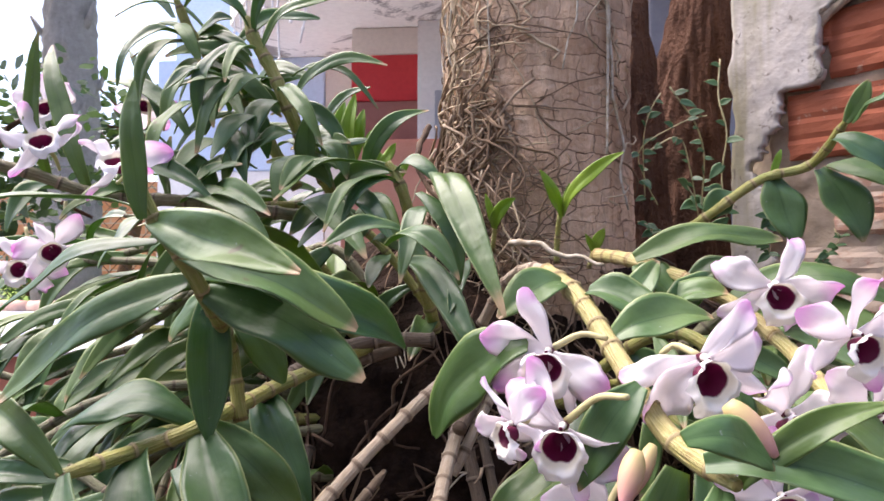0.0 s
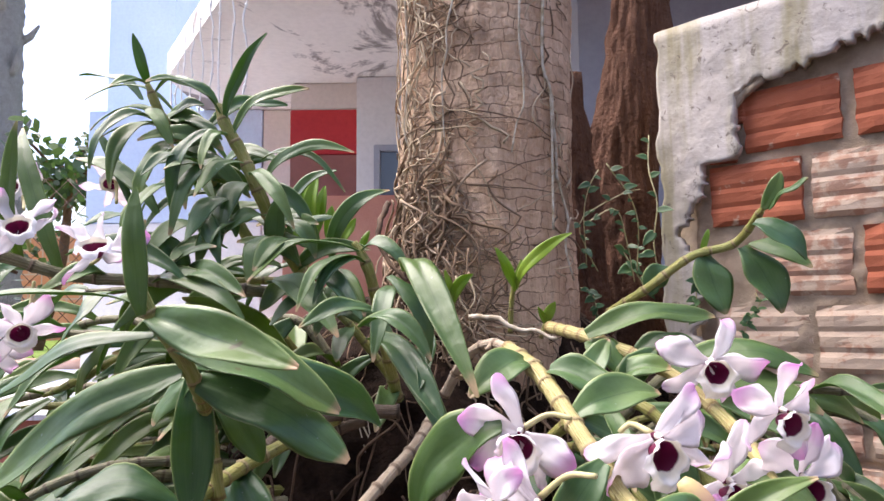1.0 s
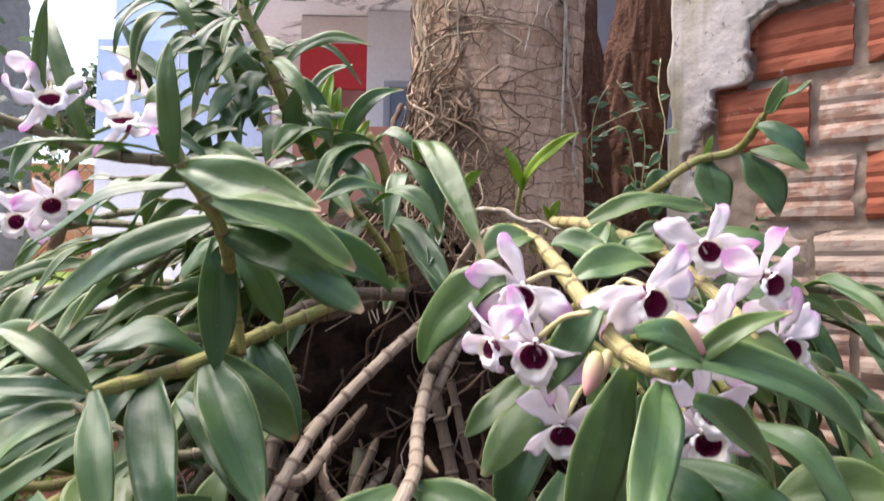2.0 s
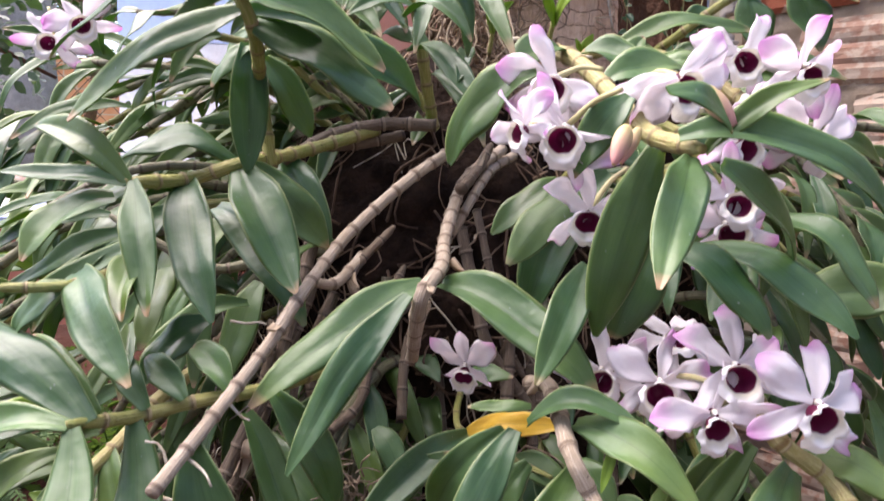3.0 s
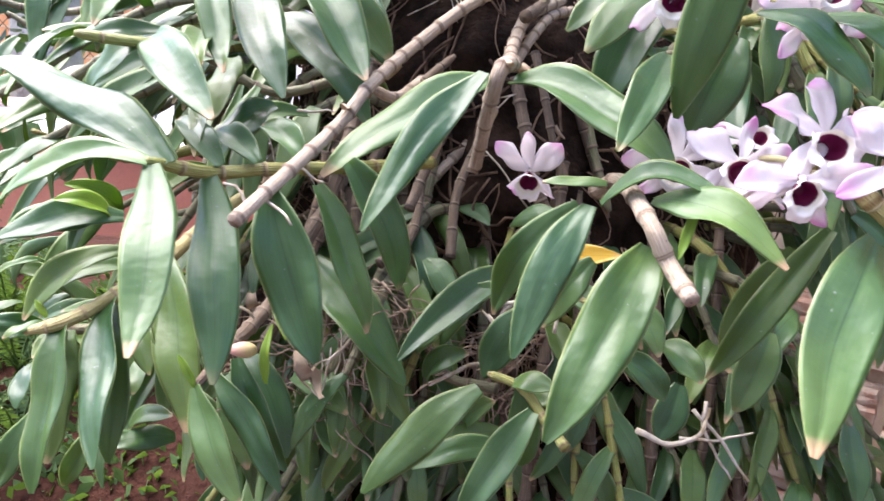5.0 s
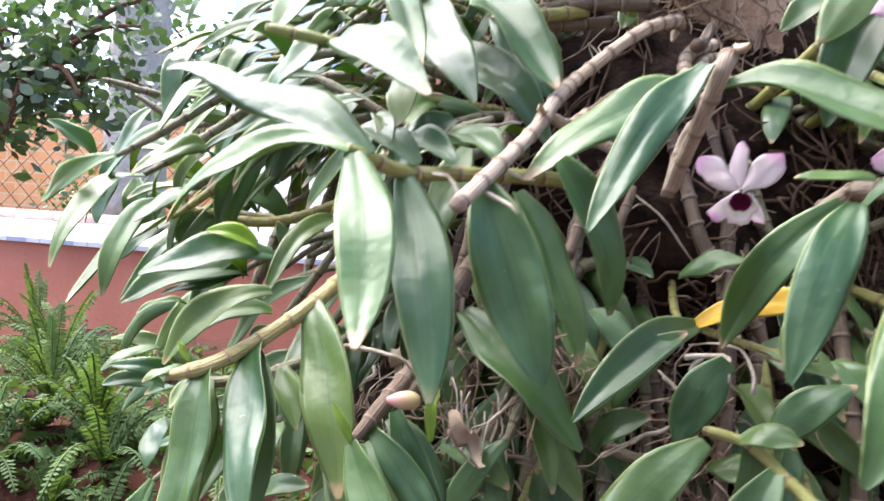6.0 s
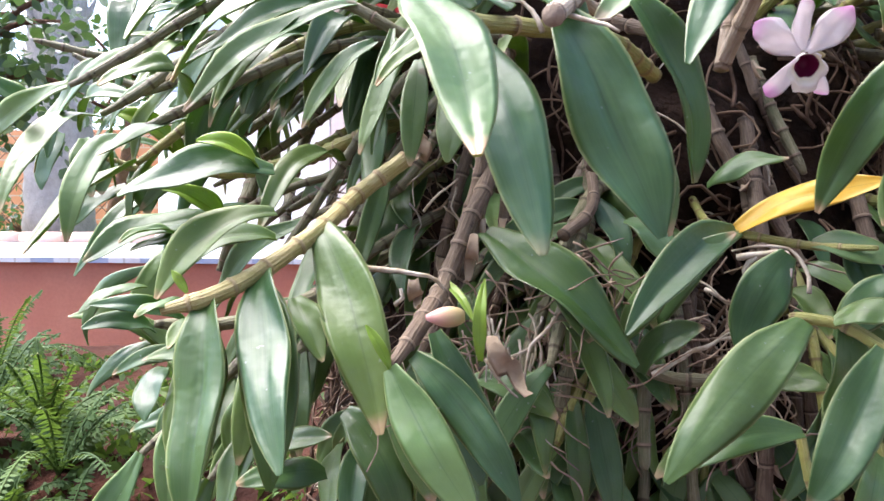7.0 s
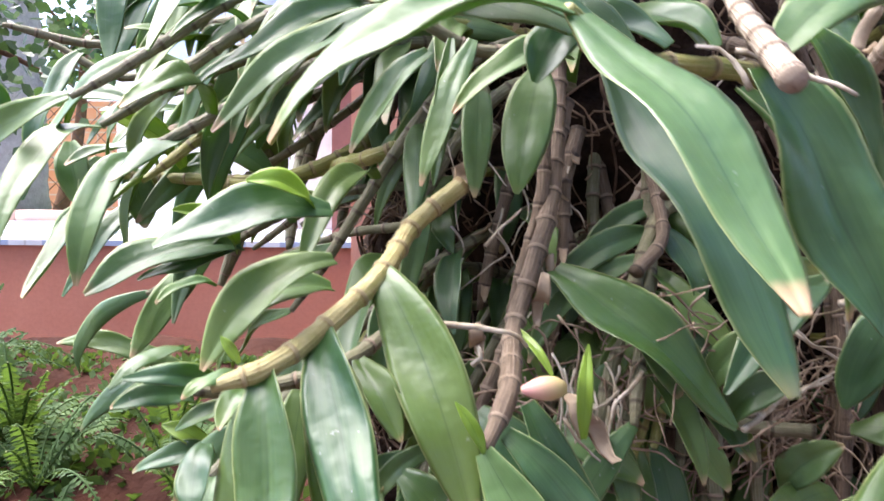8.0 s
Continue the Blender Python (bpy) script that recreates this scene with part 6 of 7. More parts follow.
c = cane([(-0.079, 0.550, 0.990), (-0.082, 0.540, 0.957), (-0.083, 0.530, 0.922)], 0.0056, CANE_MOSS, "old brown leafless orchid cane", group='old canes')
c = cane([(-0.028, 0.600, 1.055), (-0.038, 0.580, 1.011), (-0.045, 0.570, 0.968)], 0.0048, CANE_OLD, "old brown leafless orchid cane", group='old canes')
c = cane([(-0.392, 0.860, 1.316), (-0.417, 0.820, 1.235), (-0.438, 0.800, 1.161)], 0.0072, CANE_MOSS, "grey green leafless old orchid cane", group='old canes')
c = cane([(-0.417, 0.880, 1.328), (-0.465, 0.850, 1.253), (-0.489, 0.820, 1.156), (-0.499, 0.810, 1.110)], 0.0074, CANE_MOSS, "grey green leafless old orchid cane", group='old canes')
c = cane([(-0.368, 0.840, 1.265), (-0.378, 0.820, 1.196), (-0.393, 0.800, 1.123)], 0.0062, CANE_MOSS, "grey green leafless old orchid cane", group='old canes')
c = cane([(-0.311, 0.800, 1.313), (-0.346, 0.780, 1.222), (-0.369, 0.770, 1.159)], 0.0060, CANE_OLD, "grey green leafless old orchid cane", group='old canes')
c = cane([(-0.271, 0.760, 1.231), (-0.311, 0.740, 1.193), (-0.356, 0.730, 1.162), (-0.418, 0.720, 1.126)], 0.0050, CANE_MOSS, "grey green leafless old orchid cane", group='old canes')
c = cane([(-0.338, 0.720, 1.218), (-0.379, 0.700, 1.190), (-0.427, 0.690, 1.170), (-0.462, 0.680, 1.163), (-0.496, 0.670, 1.165)], 0.0066, CANE_GREEN, "long green orchid cane with small leaves", group='old canes')
c = cane([(-0.207, 0.543, 1.197), (-0.211, 0.532, 1.147), (-0.228, 0.520, 1.086), (-0.236, 0.518, 1.022)], 0.0048, CANE_OLD, "old brown leafless orchid cane", group='old canes')
c = cane([(-0.188, 0.564, 1.164), (-0.193, 0.552, 1.099), (-0.206, 0.551, 1.036)], 0.0041, CANE_OLD, "old brown leafless orchid cane", group='old canes')
c = cane([(-0.048, 0.735, 1.291), (-0.015, 0.755, 1.180), (-0.011, 0.734, 1.101), (-0.048, 0.650, 0.985), (-0.070, 0.597, 0.916)], 0.0056, CANE_OLD, "old brown leafless orchid cane", group='old canes')
c = cane([(-0.036, 0.631, 1.283), (-0.021, 0.611, 1.228), (-0.004, 0.591, 1.171), (0.039, 0.593, 1.110), (0.073, 0.594, 1.053)], 0.0063, CANE_OLD, "old brown leafless orchid cane", group='old canes')
c = cane([(-0.018, 0.735, 1.243), (-0.009, 0.694, 1.168), (-0.011, 0.693, 1.101), (0.000, 0.692, 1.023)], 0.0051, CANE_OLD, "old brown leafless orchid cane", group='old canes')
c = cane([(-0.074, 0.753, 1.284), (-0.059, 0.733, 1.196), (-0.074, 0.710, 1.101), (-0.064, 0.699, 1.021)], 0.0047, CANE_OLD, "old brown leafless orchid cane", group='old canes')
c = cane([(-0.065, 0.653, 1.227), (-0.108, 0.609, 1.179), (-0.139, 0.596, 1.129)], 0.0055, CANE_PALE, "old brown leafless orchid cane", group='old canes')
c = cane([(0.019, 0.645, 1.286), (0.050, 0.645, 1.214), (0.076, 0.636, 1.147)], 0.0046, CANE_OLD, "old brown leafless orchid cane", group='old canes')
c = cane([(-0.116, 0.699, 1.168), (-0.100, 0.688, 1.067), (-0.127, 0.645, 0.984)], 0.0044, CANE_OLD, "old brown leafless orchid cane", group='old canes')
c = cane([(-0.064, 0.601, 1.386), (-0.118, 0.599, 1.385), (-0.167, 0.575, 1.370), (-0.195, 0.529, 1.344)], 0.0063, CANE_OLD, "old brown leafless orchid cane", group='old canes')
c = cane([(-0.098, 0.619, 1.376), (-0.149, 0.594, 1.363), (-0.187, 0.572, 1.361)], 0.0054, CANE_OLD, "old brown leafless orchid cane", group='old canes')
c = cane([(-0.097, 0.440, 1.227), (-0.124, 0.483, 1.252), (-0.095, 0.531, 1.291)], 0.0042, CANE_OLD, "old brown leafless orchid cane", group='old canes')
c = cane([(-0.068, 0.416, 1.198), (-0.061, 0.421, 1.231), (-0.055, 0.414, 1.247)], 0.0041, CANE_PALE, "old brown leafless orchid cane", group='old canes')
c = cane([(-0.119, 0.506, 1.266), (-0.134, 0.462, 1.249), (-0.151, 0.442, 1.254)], 0.0050, CANE_PALE, "old brown leafless orchid cane", group='old canes')
c = cane([(-0.125, 0.527, 1.152), (-0.110, 0.556, 1.200), (-0.089, 0.585, 1.248)], 0.0048, CANE_OLD, "old brown leafless orchid cane", group='old canes')
c = cane([(-0.148, 0.518, 1.100), (-0.122, 0.544, 1.126), (-0.121, 0.594, 1.183)], 0.0048, CANE_OLD, "old brown leafless orchid cane", group='old canes')
c = cane([(-0.084, 0.542, 1.107), (-0.084, 0.572, 1.166), (-0.067, 0.602, 1.219)], 0.0049, CANE_OLD, "old brown leafless orchid cane", group='old canes')
c = cane([(-0.021, 0.590, 1.305), (-0.007, 0.561, 1.254), (0.006, 0.554, 1.208)], 0.0042, CANE_OLD, "old brown leafless orchid cane", group='old canes')
c = cane([(-0.036, 0.522, 1.327), (-0.021, 0.576, 1.346), (-0.009, 0.601, 1.370)], 0.0052, CANE_OLD, "old brown leafless orchid cane", group='old canes')
c = cane([(-0.028, 0.509, 0.994), (-0.085, 0.525, 1.003), (-0.125, 0.569, 1.076)], 0.0048, CANE_MOSS, "low shaded orchid cane with dark leaves")
leaf(c, (-0.104, 0.504, 1.112), (-0.076, 0.473, 1.076), 0.0239, bow=0.12, material=LEAF)
leaf(c, (-0.087, 0.497, 1.033), (-0.036, 0.480, 1.103), 0.0268, bow=0.12, material=LEAF)
leaf(c, (-0.106, 0.495, 1.027), (-0.076, 0.473, 1.071), 0.0239, bow=0.12, material=LEAF)
leaf(c, (-0.094, 0.493, 1.003), (-0.059, 0.471, 1.039), 0.0239, bow=0.12, material=LEAF)
leaf(c, (-0.136, 0.491, 1.019), (-0.105, 0.459, 0.974), 0.0220, bow=0.12, material=OLIVE)
leaf(c, (-0.214, 0.481, 0.998), (-0.158, 0.454, 0.980), 0.0239, bow=0.12, material=LEAF)
leaf(c, (-0.255, 0.479, 1.015), (-0.207, 0.445, 0.938), 0.0316, bow=0.12, material=LEAF)
leaf(c, (-0.274, 0.475, 0.994), (-0.239, 0.440, 0.926), 0.0287, bow=0.12, material=LEAF)
leaf(c, (-0.302, 0.470, 0.977), (-0.257, 0.437, 0.910), 0.0316, bow=0.12, material=OLIVE)
leaf(c, (-0.186, 0.480, 0.966), (-0.164, 0.449, 0.941), 0.0211, bow=0.12, material=LEAF)
leaf(c, (-0.056, 0.493, 0.961), (-0.031, 0.469, 0.999), 0.0239, bow=0.12, material=LEAF)
leaf(c, (-0.009, 0.501, 0.999), (0.026, 0.475, 0.998), 0.0239, bow=0.12, material=OLIVE)
leaf(c, (-0.021, 0.496, 0.958), (-0.093, 0.456, 0.942), 0.0249, bow=0.12, material=OLIVE)
leaf(c, (0.011, 0.510, 1.061), (0.027, 0.478, 1.032), 0.0220, bow=0.12, material=OLIVE)
leaf(c, (0.117, 0.519, 1.049), (0.147, 0.490, 1.027), 0.0287, bow=0.12, material=LEAF)
leaf(c, (0.207, 0.534, 1.095), (0.169, 0.493, 1.038), 0.0335, bow=0.12, material=LEAF)
leaf(c, (0.238, 0.536, 1.088), (0.179, 0.494, 1.034), 0.0287, bow=0.12, material=LEAF)
leaf(c, (0.083, 0.520, 1.086), (0.107, 0.488, 1.047), 0.0287, bow=0.12, material=LEAF)
leaf(c, (-0.162, 0.496, 1.087), (-0.134, 0.462, 1.029), 0.0287, bow=0.12, material=LEAF)
leaf(c, (-0.354, 0.461, 0.943), (-0.304, 0.438, 0.969), 0.0191, bow=0.12, material=OLIVE)
leaf(c, (-0.314, 0.464, 0.936), (-0.364, 0.429, 0.940), 0.0239, bow=0.12, material=LEAF)
leaf(c, (-0.344, 0.469, 1.004), (-0.339, 0.437, 0.985), 0.0211, bow=0.12, material=OLIVE)
c = cane([(-0.300, 0.509, 1.071), (-0.335, 0.443, 1.052), (-0.376, 0.428, 1.042), (-0.406, 0.405, 1.045)], 0.0048, CANE_MOSS, "grey green orchid cane trailing to the ground")
leaf(c, (-0.336, 0.419, 1.113), (-0.392, 0.378, 1.063), 0.0257, bow=0.12, material=OLIVE)
leaf(c, (-0.338, 0.422, 1.140), (-0.416, 0.382, 1.120), 0.0274, bow=0.12, material=LEAF)
leaf(c, (-0.347, 0.421, 1.139), (-0.372, 0.390, 1.155), 0.0171, bow=0.12, material=YOUNG)
leaf(c, (-0.379, 0.408, 1.047), (-0.383, 0.375, 1.034), 0.0129, bow=0.12, material=LEAF)
leaf(c, (-0.406, 0.404, 1.041), (-0.431, 0.372, 1.047), 0.0171, bow=0.12, material=LEAF)
leaf(c, (-0.375, 0.408, 1.047), (-0.370, 0.368, 0.954), 0.0343, bow=0.12, material=OLIVE)
leaf(c, (-0.346, 0.414, 1.072), (-0.325, 0.373, 0.957), 0.0326, bow=0.12, material=OLIVE)
leaf(c, (-0.399, 0.402, 1.019), (-0.394, 0.370, 0.995), 0.0189, bow=0.12, material=LEAF)
leaf(c, (-0.388, 0.407, 1.046), (-0.428, 0.374, 1.060), 0.0129, bow=0.12, material=LEAF)
leaf(c, (-0.412, 0.406, 1.067), (-0.434, 0.373, 1.055), 0.0094, bow=0.12, material=OLIVE)
leaf(c, (-0.322, 0.415, 1.060), (-0.297, 0.383, 1.027), 0.0189, bow=0.12, material=OLIVE)
leaf(c, (-0.397, 0.412, 1.100), (-0.414, 0.379, 1.095), 0.0077, bow=0.12, material=LEAF)
c = cane([(-0.313, 0.799, 1.357), (-0.406, 0.793, 1.350), (-0.484, 0.768, 1.330), (-0.558, 0.743, 1.323)], 0.0065, CANE_MOSS, "grey green orchid cane with crowded leaves above")
leaf(c, (-0.490, 0.768, 1.330), (-0.507, 0.685, 1.231), 0.0275, bow=0.14)
leaf(c, (-0.400, 0.773, 1.337), (-0.466, 0.688, 1.254), 0.0335, bow=0.14)
leaf(c, (-0.426, 0.772, 1.343), (-0.518, 0.685, 1.254), 0.0323, bow=0.14)
leaf(c, (-0.593, 0.762, 1.387), (-0.583, 0.681, 1.269), 0.0275, bow=0.14)
leaf(c, (-0.548, 0.765, 1.381), (-0.581, 0.680, 1.242), 0.0263, bow=0.14)
leaf(c, (-0.375, 0.775, 1.343), (-0.426, 0.690, 1.231), 0.0299, bow=0.14)
leaf(c, (-0.465, 0.770, 1.349), (-0.559, 0.682, 1.277), 0.0275, bow=0.14)
leaf(c, (-0.317, 0.779, 1.350), (-0.345, 0.695, 1.214), 0.0299, bow=0.14)
leaf(c, (-0.349, 0.776, 1.311), (-0.334, 0.695, 1.174), 0.0275, bow=0.14)
leaf(c, (-0.310, 0.779, 1.299), (-0.305, 0.697, 1.180), 0.0299, bow=0.14)
leaf(c, (-0.400, 0.773, 1.318), (-0.414, 0.691, 1.225), 0.0263, bow=0.14)
leaf(c, (-0.516, 0.767, 1.388), (-0.530, 0.684, 1.294), 0.0263, bow=0.14)
leaf(c, (-0.484, 0.769, 1.381), (-0.513, 0.685, 1.283), 0.0263, bow=0.14)
leaf(c, (-0.265, 0.781, 1.248), (-0.244, 0.701, 1.175), 0.0263, bow=0.14)

# ---- the shaded thicket behind: canes that hang out of the root mass ----
def thicket(count, x0, x1, y0, y1, z0, z1, seed, label, drop=0.12, material=CANE_MOSS, leaf_len=(0.07, 0.11)):
    rnd = random.Random(seed)
    for k in range(count):
        end = Vector((rnd.uniform(x0, x1), rnd.uniform(y0, y1), rnd.uniform(z0, z1)))
        root = Vector((0.02 + 0.25 * (end.x - 0.02) + rnd.uniform(-0.05, 0.05), 0.74 + rnd.uniform(-0.04, 0.05), min(1.3, end.z + rnd.uniform(0.05, 0.25))))
        mid = root.lerp(end, 0.55) + Vector((0, -0.01, drop * rnd.uniform(0.3, 1.0)))
        thing = cane([root, mid, end], rnd.uniform(0.0045, 0.0065), material if rnd.random() < 0.7 else CANE_GREEN, label, 0.026, 0.75, "canes in the thicket", False, False)
        pts, far = spline([root, mid, end], 0.02)
        for j in range(len(pts) - 1, max(1, len(pts) // 4), (-1 if far < 0.2 else -2) if leaf_len[1] < 0.13 else -3):
            p = pts[j]
            d = (pts[j] - pts[j - 1]).normalized()
            side = d.cross(Vector((0, 0, 1))).normalized() * (1 if j % 4 < 2 else -1)
            way = (d * 0.5 + side * rnd.uniform(0.3, 0.9) + Vector((0, -0.15, rnd.uniform(-1.1, -0.2) if leaf_len[1] < 0.13 else rnd.uniform(-0.9, 0.2)))).normalized()
            leaf(thing, p, p + way * rnd.uniform(*leaf_len), rnd.uniform(0.018, 0.027), rnd.uniform(0.05, 0.2), rnd.uniform(-30, 30), (0, -0.8, 0.6), LEAF if rnd.random() < 0.65 else OLIVE)


DARK = "shaded orchid cane crowded with dark green leaves"
thicket(30, -0.47, -0.14, 0.46, 0.66, 0.60, 1.02, 1, DARK)
thicket(11, -0.16, 0.08, 0.50, 0.58, 0.66, 0.95, 2, DARK)
thicket(16, 0.10, 0.44, 0.46, 0.68, 0.76, 1.20, 3, DARK)
rnd = random.Random(31)
for k in range(16):
    x, top = rnd.uniform(-0.16, 0.20), rnd.uniform(1.10, 1.23)
    y = 0.565 + 0.25 * abs(x) + rnd.uniform(-0.02, 0.03)
    lean = rnd.uniform(-0.05, 0.06)
    cane([(x, y + 0.05, top), (x + 0.4 * lean, y - 0.01, top - 0.16), (x + lean, y - 0.02, top - rnd.uniform(0.28, 0.42))], rnd.uniform(0.0045, 0.0075), rnd.choice((CANE_OLD, CANE_OLD, CANE_MOSS)), "old brown leafless orchid cane in the root mass", rnd.uniform(0.022, 0.03), 0.85)
thicket(12, 0.16, 0.48, 0.50, 0.72, 1.18, 1.40, 4, DARK)
thicket(6, -0.64, -0.42, 0.60, 0.80, 1.05, 1.36, 5, DARK, leaf_len=(0.10, 0.16))
thicket(6, -0.56, -0.34, 0.50, 0.66, 1.02, 1.26, 7, DARK, leaf_len=(0.10, 0.16))
thicket(5, -0.48, -0.20, 0.62, 0.80, 1.40, 1.52, 6, DARK)
thicket(4, -0.60, -0.46, 0.66, 0.86, 1.16, 1.38, 8, DARK, 0.08, leaf_len=(0.10, 0.15))
thicket(9, -0.64, -0.38, 0.66, 0.86, 1.34, 1.47, 11, DARK, leaf_len=(0.10, 0.15))
thicket(6, -0.46, -0.18, 0.62, 0.82, 0.78, 1.12, 9, DARK, 0.08)
thicket(10, 0.32, 0.58, 0.58, 0.76, 0.92, 1.26, 10, DARK)
thicket(6, 0.26, 0.44, 0.50, 0.62, 0.80, 1.02, 12, DARK)


# ---- small growth: vine, aerial roots, dry leaves ----
def root(points, radius, label="pale aerial root with a fine tip", material=ROOT_WHITE):
    pts, _ = spline(points, 0.006)
    pts = [p + Vector((0.003 * noise.noise(p * 60), 0.002 * noise.noise(p * 50), 0.003 * noise.noise(p * 70 + Vector((3, 0, 0))))) for p in pts]
    bm = tube(bmesh.new(), pts, [radius * (1 - 0.55 * k / len(pts)) for k in range(len(pts))], 6, 0.05)
    return solid("aerial_root", bm, material, label, "root", "", "aerial roots", True)


root([(-0.091, 0.476, 1.006), (-0.054, 0.498, 1.020), (-0.016, 0.511, 1.031)], 0.0022)
root([(-0.038, 0.468, 1.086), (-0.023, 0.469, 1.089), (-0.013, 0.460, 1.090), (-0.012, 0.450, 1.078), (-0.013, 0.449, 1.067)], 0.0026)
root([(-0.027, 0.469, 1.087), (-0.034, 0.468, 1.077), (-0.030, 0.468, 1.062), (-0.023, 0.468, 1.057)], 0.0020)
root([(-0.044, 0.517, 1.063), (-0.031, 0.508, 1.053), (-0.011, 0.509, 1.043)], 0.0018)
root([(-0.034, 0.653, 1.203), (0.003, 0.656, 1.222), (0.042, 0.658, 1.243)], 0.0014)
root([(0.008, 0.655, 1.195), (0.029, 0.657, 1.209), (0.060, 0.659, 1.214)], 0.0012)
root([(-0.161, 0.457, 1.047), (-0.176, 0.456, 1.024), (-0.180, 0.455, 0.995)], 0.0014)
root([(-0.167, 0.476, 1.029), (-0.190, 0.475, 1.013), (-0.198, 0.464, 0.996)], 0.0012)
root([(-0.167, 0.476, 1.013), (-0.171, 0.476, 0.990), (-0.172, 0.465, 0.969)], 0.0012)
root([(-0.206, 0.454, 1.017), (-0.195, 0.454, 1.002), (-0.172, 0.455, 0.987)], 0.0012)
root([(-0.262, 0.423, 1.056), (-0.255, 0.423, 1.063), (-0.258, 0.423, 1.066)], 0.0018)
root([(-0.283, 0.422, 1.077), (-0.262, 0.423, 1.077), (-0.241, 0.424, 1.074), (-0.231, 0.425, 1.067)], 0.0022)
root([(-0.385, 0.712, 1.152), (-0.337, 0.715, 1.129), (-0.299, 0.697, 1.117)], 0.0014)
root([(-0.355, 0.715, 1.188), (-0.361, 0.714, 1.152), (-0.384, 0.712, 1.123)], 0.0016)
root([(-0.277, 0.700, 1.238), (-0.282, 0.699, 1.198), (-0.308, 0.717, 1.171)], 0.0012)
root([(-0.296, 0.598, 1.222), (-0.281, 0.599, 1.203), (-0.270, 0.589, 1.174)], 0.0011)
root([(-0.270, 0.599, 1.175), (-0.270, 0.599, 1.155), (-0.267, 0.588, 1.127)], 0.0011)
root([(-0.243, 0.600, 1.127), (-0.229, 0.600, 1.107), (-0.264, 0.588, 1.080)], 0.0011)
root([(-0.218, 0.603, 1.207), (-0.219, 0.602, 1.188), (-0.213, 0.592, 1.159)], 0.0011)
root([(-0.191, 0.604, 1.160), (-0.178, 0.604, 1.140), (-0.209, 0.592, 1.112)], 0.0011)
root([(-0.283, 0.597, 1.111), (-0.285, 0.597, 1.092), (-0.274, 0.587, 1.065)], 0.0011)
root([(-0.257, 0.600, 1.192), (-0.245, 0.600, 1.172), (-0.272, 0.588, 1.144)], 0.0011)
root([(-0.231, 0.601, 1.144), (-0.234, 0.600, 1.124), (-0.220, 0.591, 1.097)], 0.0011)
root([(-0.204, 0.602, 1.096), (-0.194, 0.602, 1.077), (-0.217, 0.590, 1.050)], 0.0011)
root([(-0.179, 0.605, 1.177), (-0.183, 0.604, 1.157), (-0.166, 0.595, 1.130)], 0.0011)
root([(-0.271, 0.598, 1.129), (-0.261, 0.598, 1.109), (-0.279, 0.587, 1.082)], 0.0011)
root([(-0.245, 0.601, 1.209), (-0.250, 0.600, 1.189), (-0.228, 0.591, 1.161)], 0.0011)
root([(-0.219, 0.602, 1.162), (-0.210, 0.602, 1.142), (-0.225, 0.591, 1.114)], 0.0011)
root([(-0.192, 0.603, 1.114), (-0.199, 0.602, 1.094), (-0.173, 0.593, 1.067)], 0.0011)
root([(-0.210, 0.484, 1.051), (-0.202, 0.474, 1.033), (-0.198, 0.474, 1.007)], 0.0010)
root([(-0.195, 0.485, 1.040), (-0.200, 0.474, 1.021), (-0.202, 0.474, 0.996)], 0.0010)
root([(-0.181, 0.486, 1.028), (-0.182, 0.475, 1.010), (-0.182, 0.475, 0.985)], 0.0010)
root([(-0.166, 0.486, 1.017), (-0.164, 0.476, 0.999), (-0.163, 0.476, 0.974)], 0.0010)
root([(-0.203, 0.484, 1.041), (-0.197, 0.475, 1.023), (-0.194, 0.474, 0.997)], 0.0010)
root([(-0.188, 0.485, 1.029), (-0.194, 0.475, 1.011), (-0.198, 0.474, 0.986)], 0.0010)
root([(-0.173, 0.486, 1.018), (-0.176, 0.475, 1.000), (-0.178, 0.475, 0.975)], 0.0010)
root([(-0.159, 0.487, 1.042), (-0.159, 0.477, 1.024), (-0.159, 0.477, 0.999)], 0.0010)
root([(-0.196, 0.485, 1.031), (-0.191, 0.475, 1.013), (-0.190, 0.474, 0.987)], 0.0010)
root([(-0.181, 0.485, 1.019), (-0.189, 0.475, 1.001), (-0.171, 0.475, 0.976)], 0.0010)
root([(-0.166, 0.487, 1.043), (-0.171, 0.476, 1.025), (-0.175, 0.476, 1.000)], 0.0010)
root([(-0.203, 0.484, 1.032), (-0.204, 0.474, 1.014), (-0.206, 0.473, 0.988)], 0.0010)
root([(-0.188, 0.485, 1.020), (-0.186, 0.475, 1.002), (-0.186, 0.474, 0.977)], 0.0010)
root([(-0.174, 0.486, 1.045), (-0.168, 0.476, 1.026), (-0.167, 0.476, 1.001)], 0.0010)
root([(-0.191, 0.383, 1.234), (-0.177, 0.378, 1.233), (-0.164, 0.374, 1.234)], 0.0011)
root([(-0.170, 0.314, 1.199), (-0.160, 0.308, 1.194), (-0.151, 0.303, 1.193)], 0.0011)
root([(-0.174, 0.270, 1.183), (-0.164, 0.264, 1.179), (-0.157, 0.258, 1.173)], 0.0011)
root([(-0.184, 0.268, 1.175), (-0.191, 0.271, 1.189), (-0.198, 0.271, 1.192)], 0.0011)
root([(0.049, 0.312, 1.056), (0.067, 0.311, 1.048), (0.084, 0.312, 1.053), (0.095, 0.324, 1.061)], 0.0022)
root([(0.105, 0.373, 1.048), (0.123, 0.369, 1.030), (0.145, 0.364, 1.004)], 0.0016)
root([(0.095, 0.368, 1.028), (0.119, 0.369, 1.029), (0.146, 0.371, 1.035)], 0.0014)
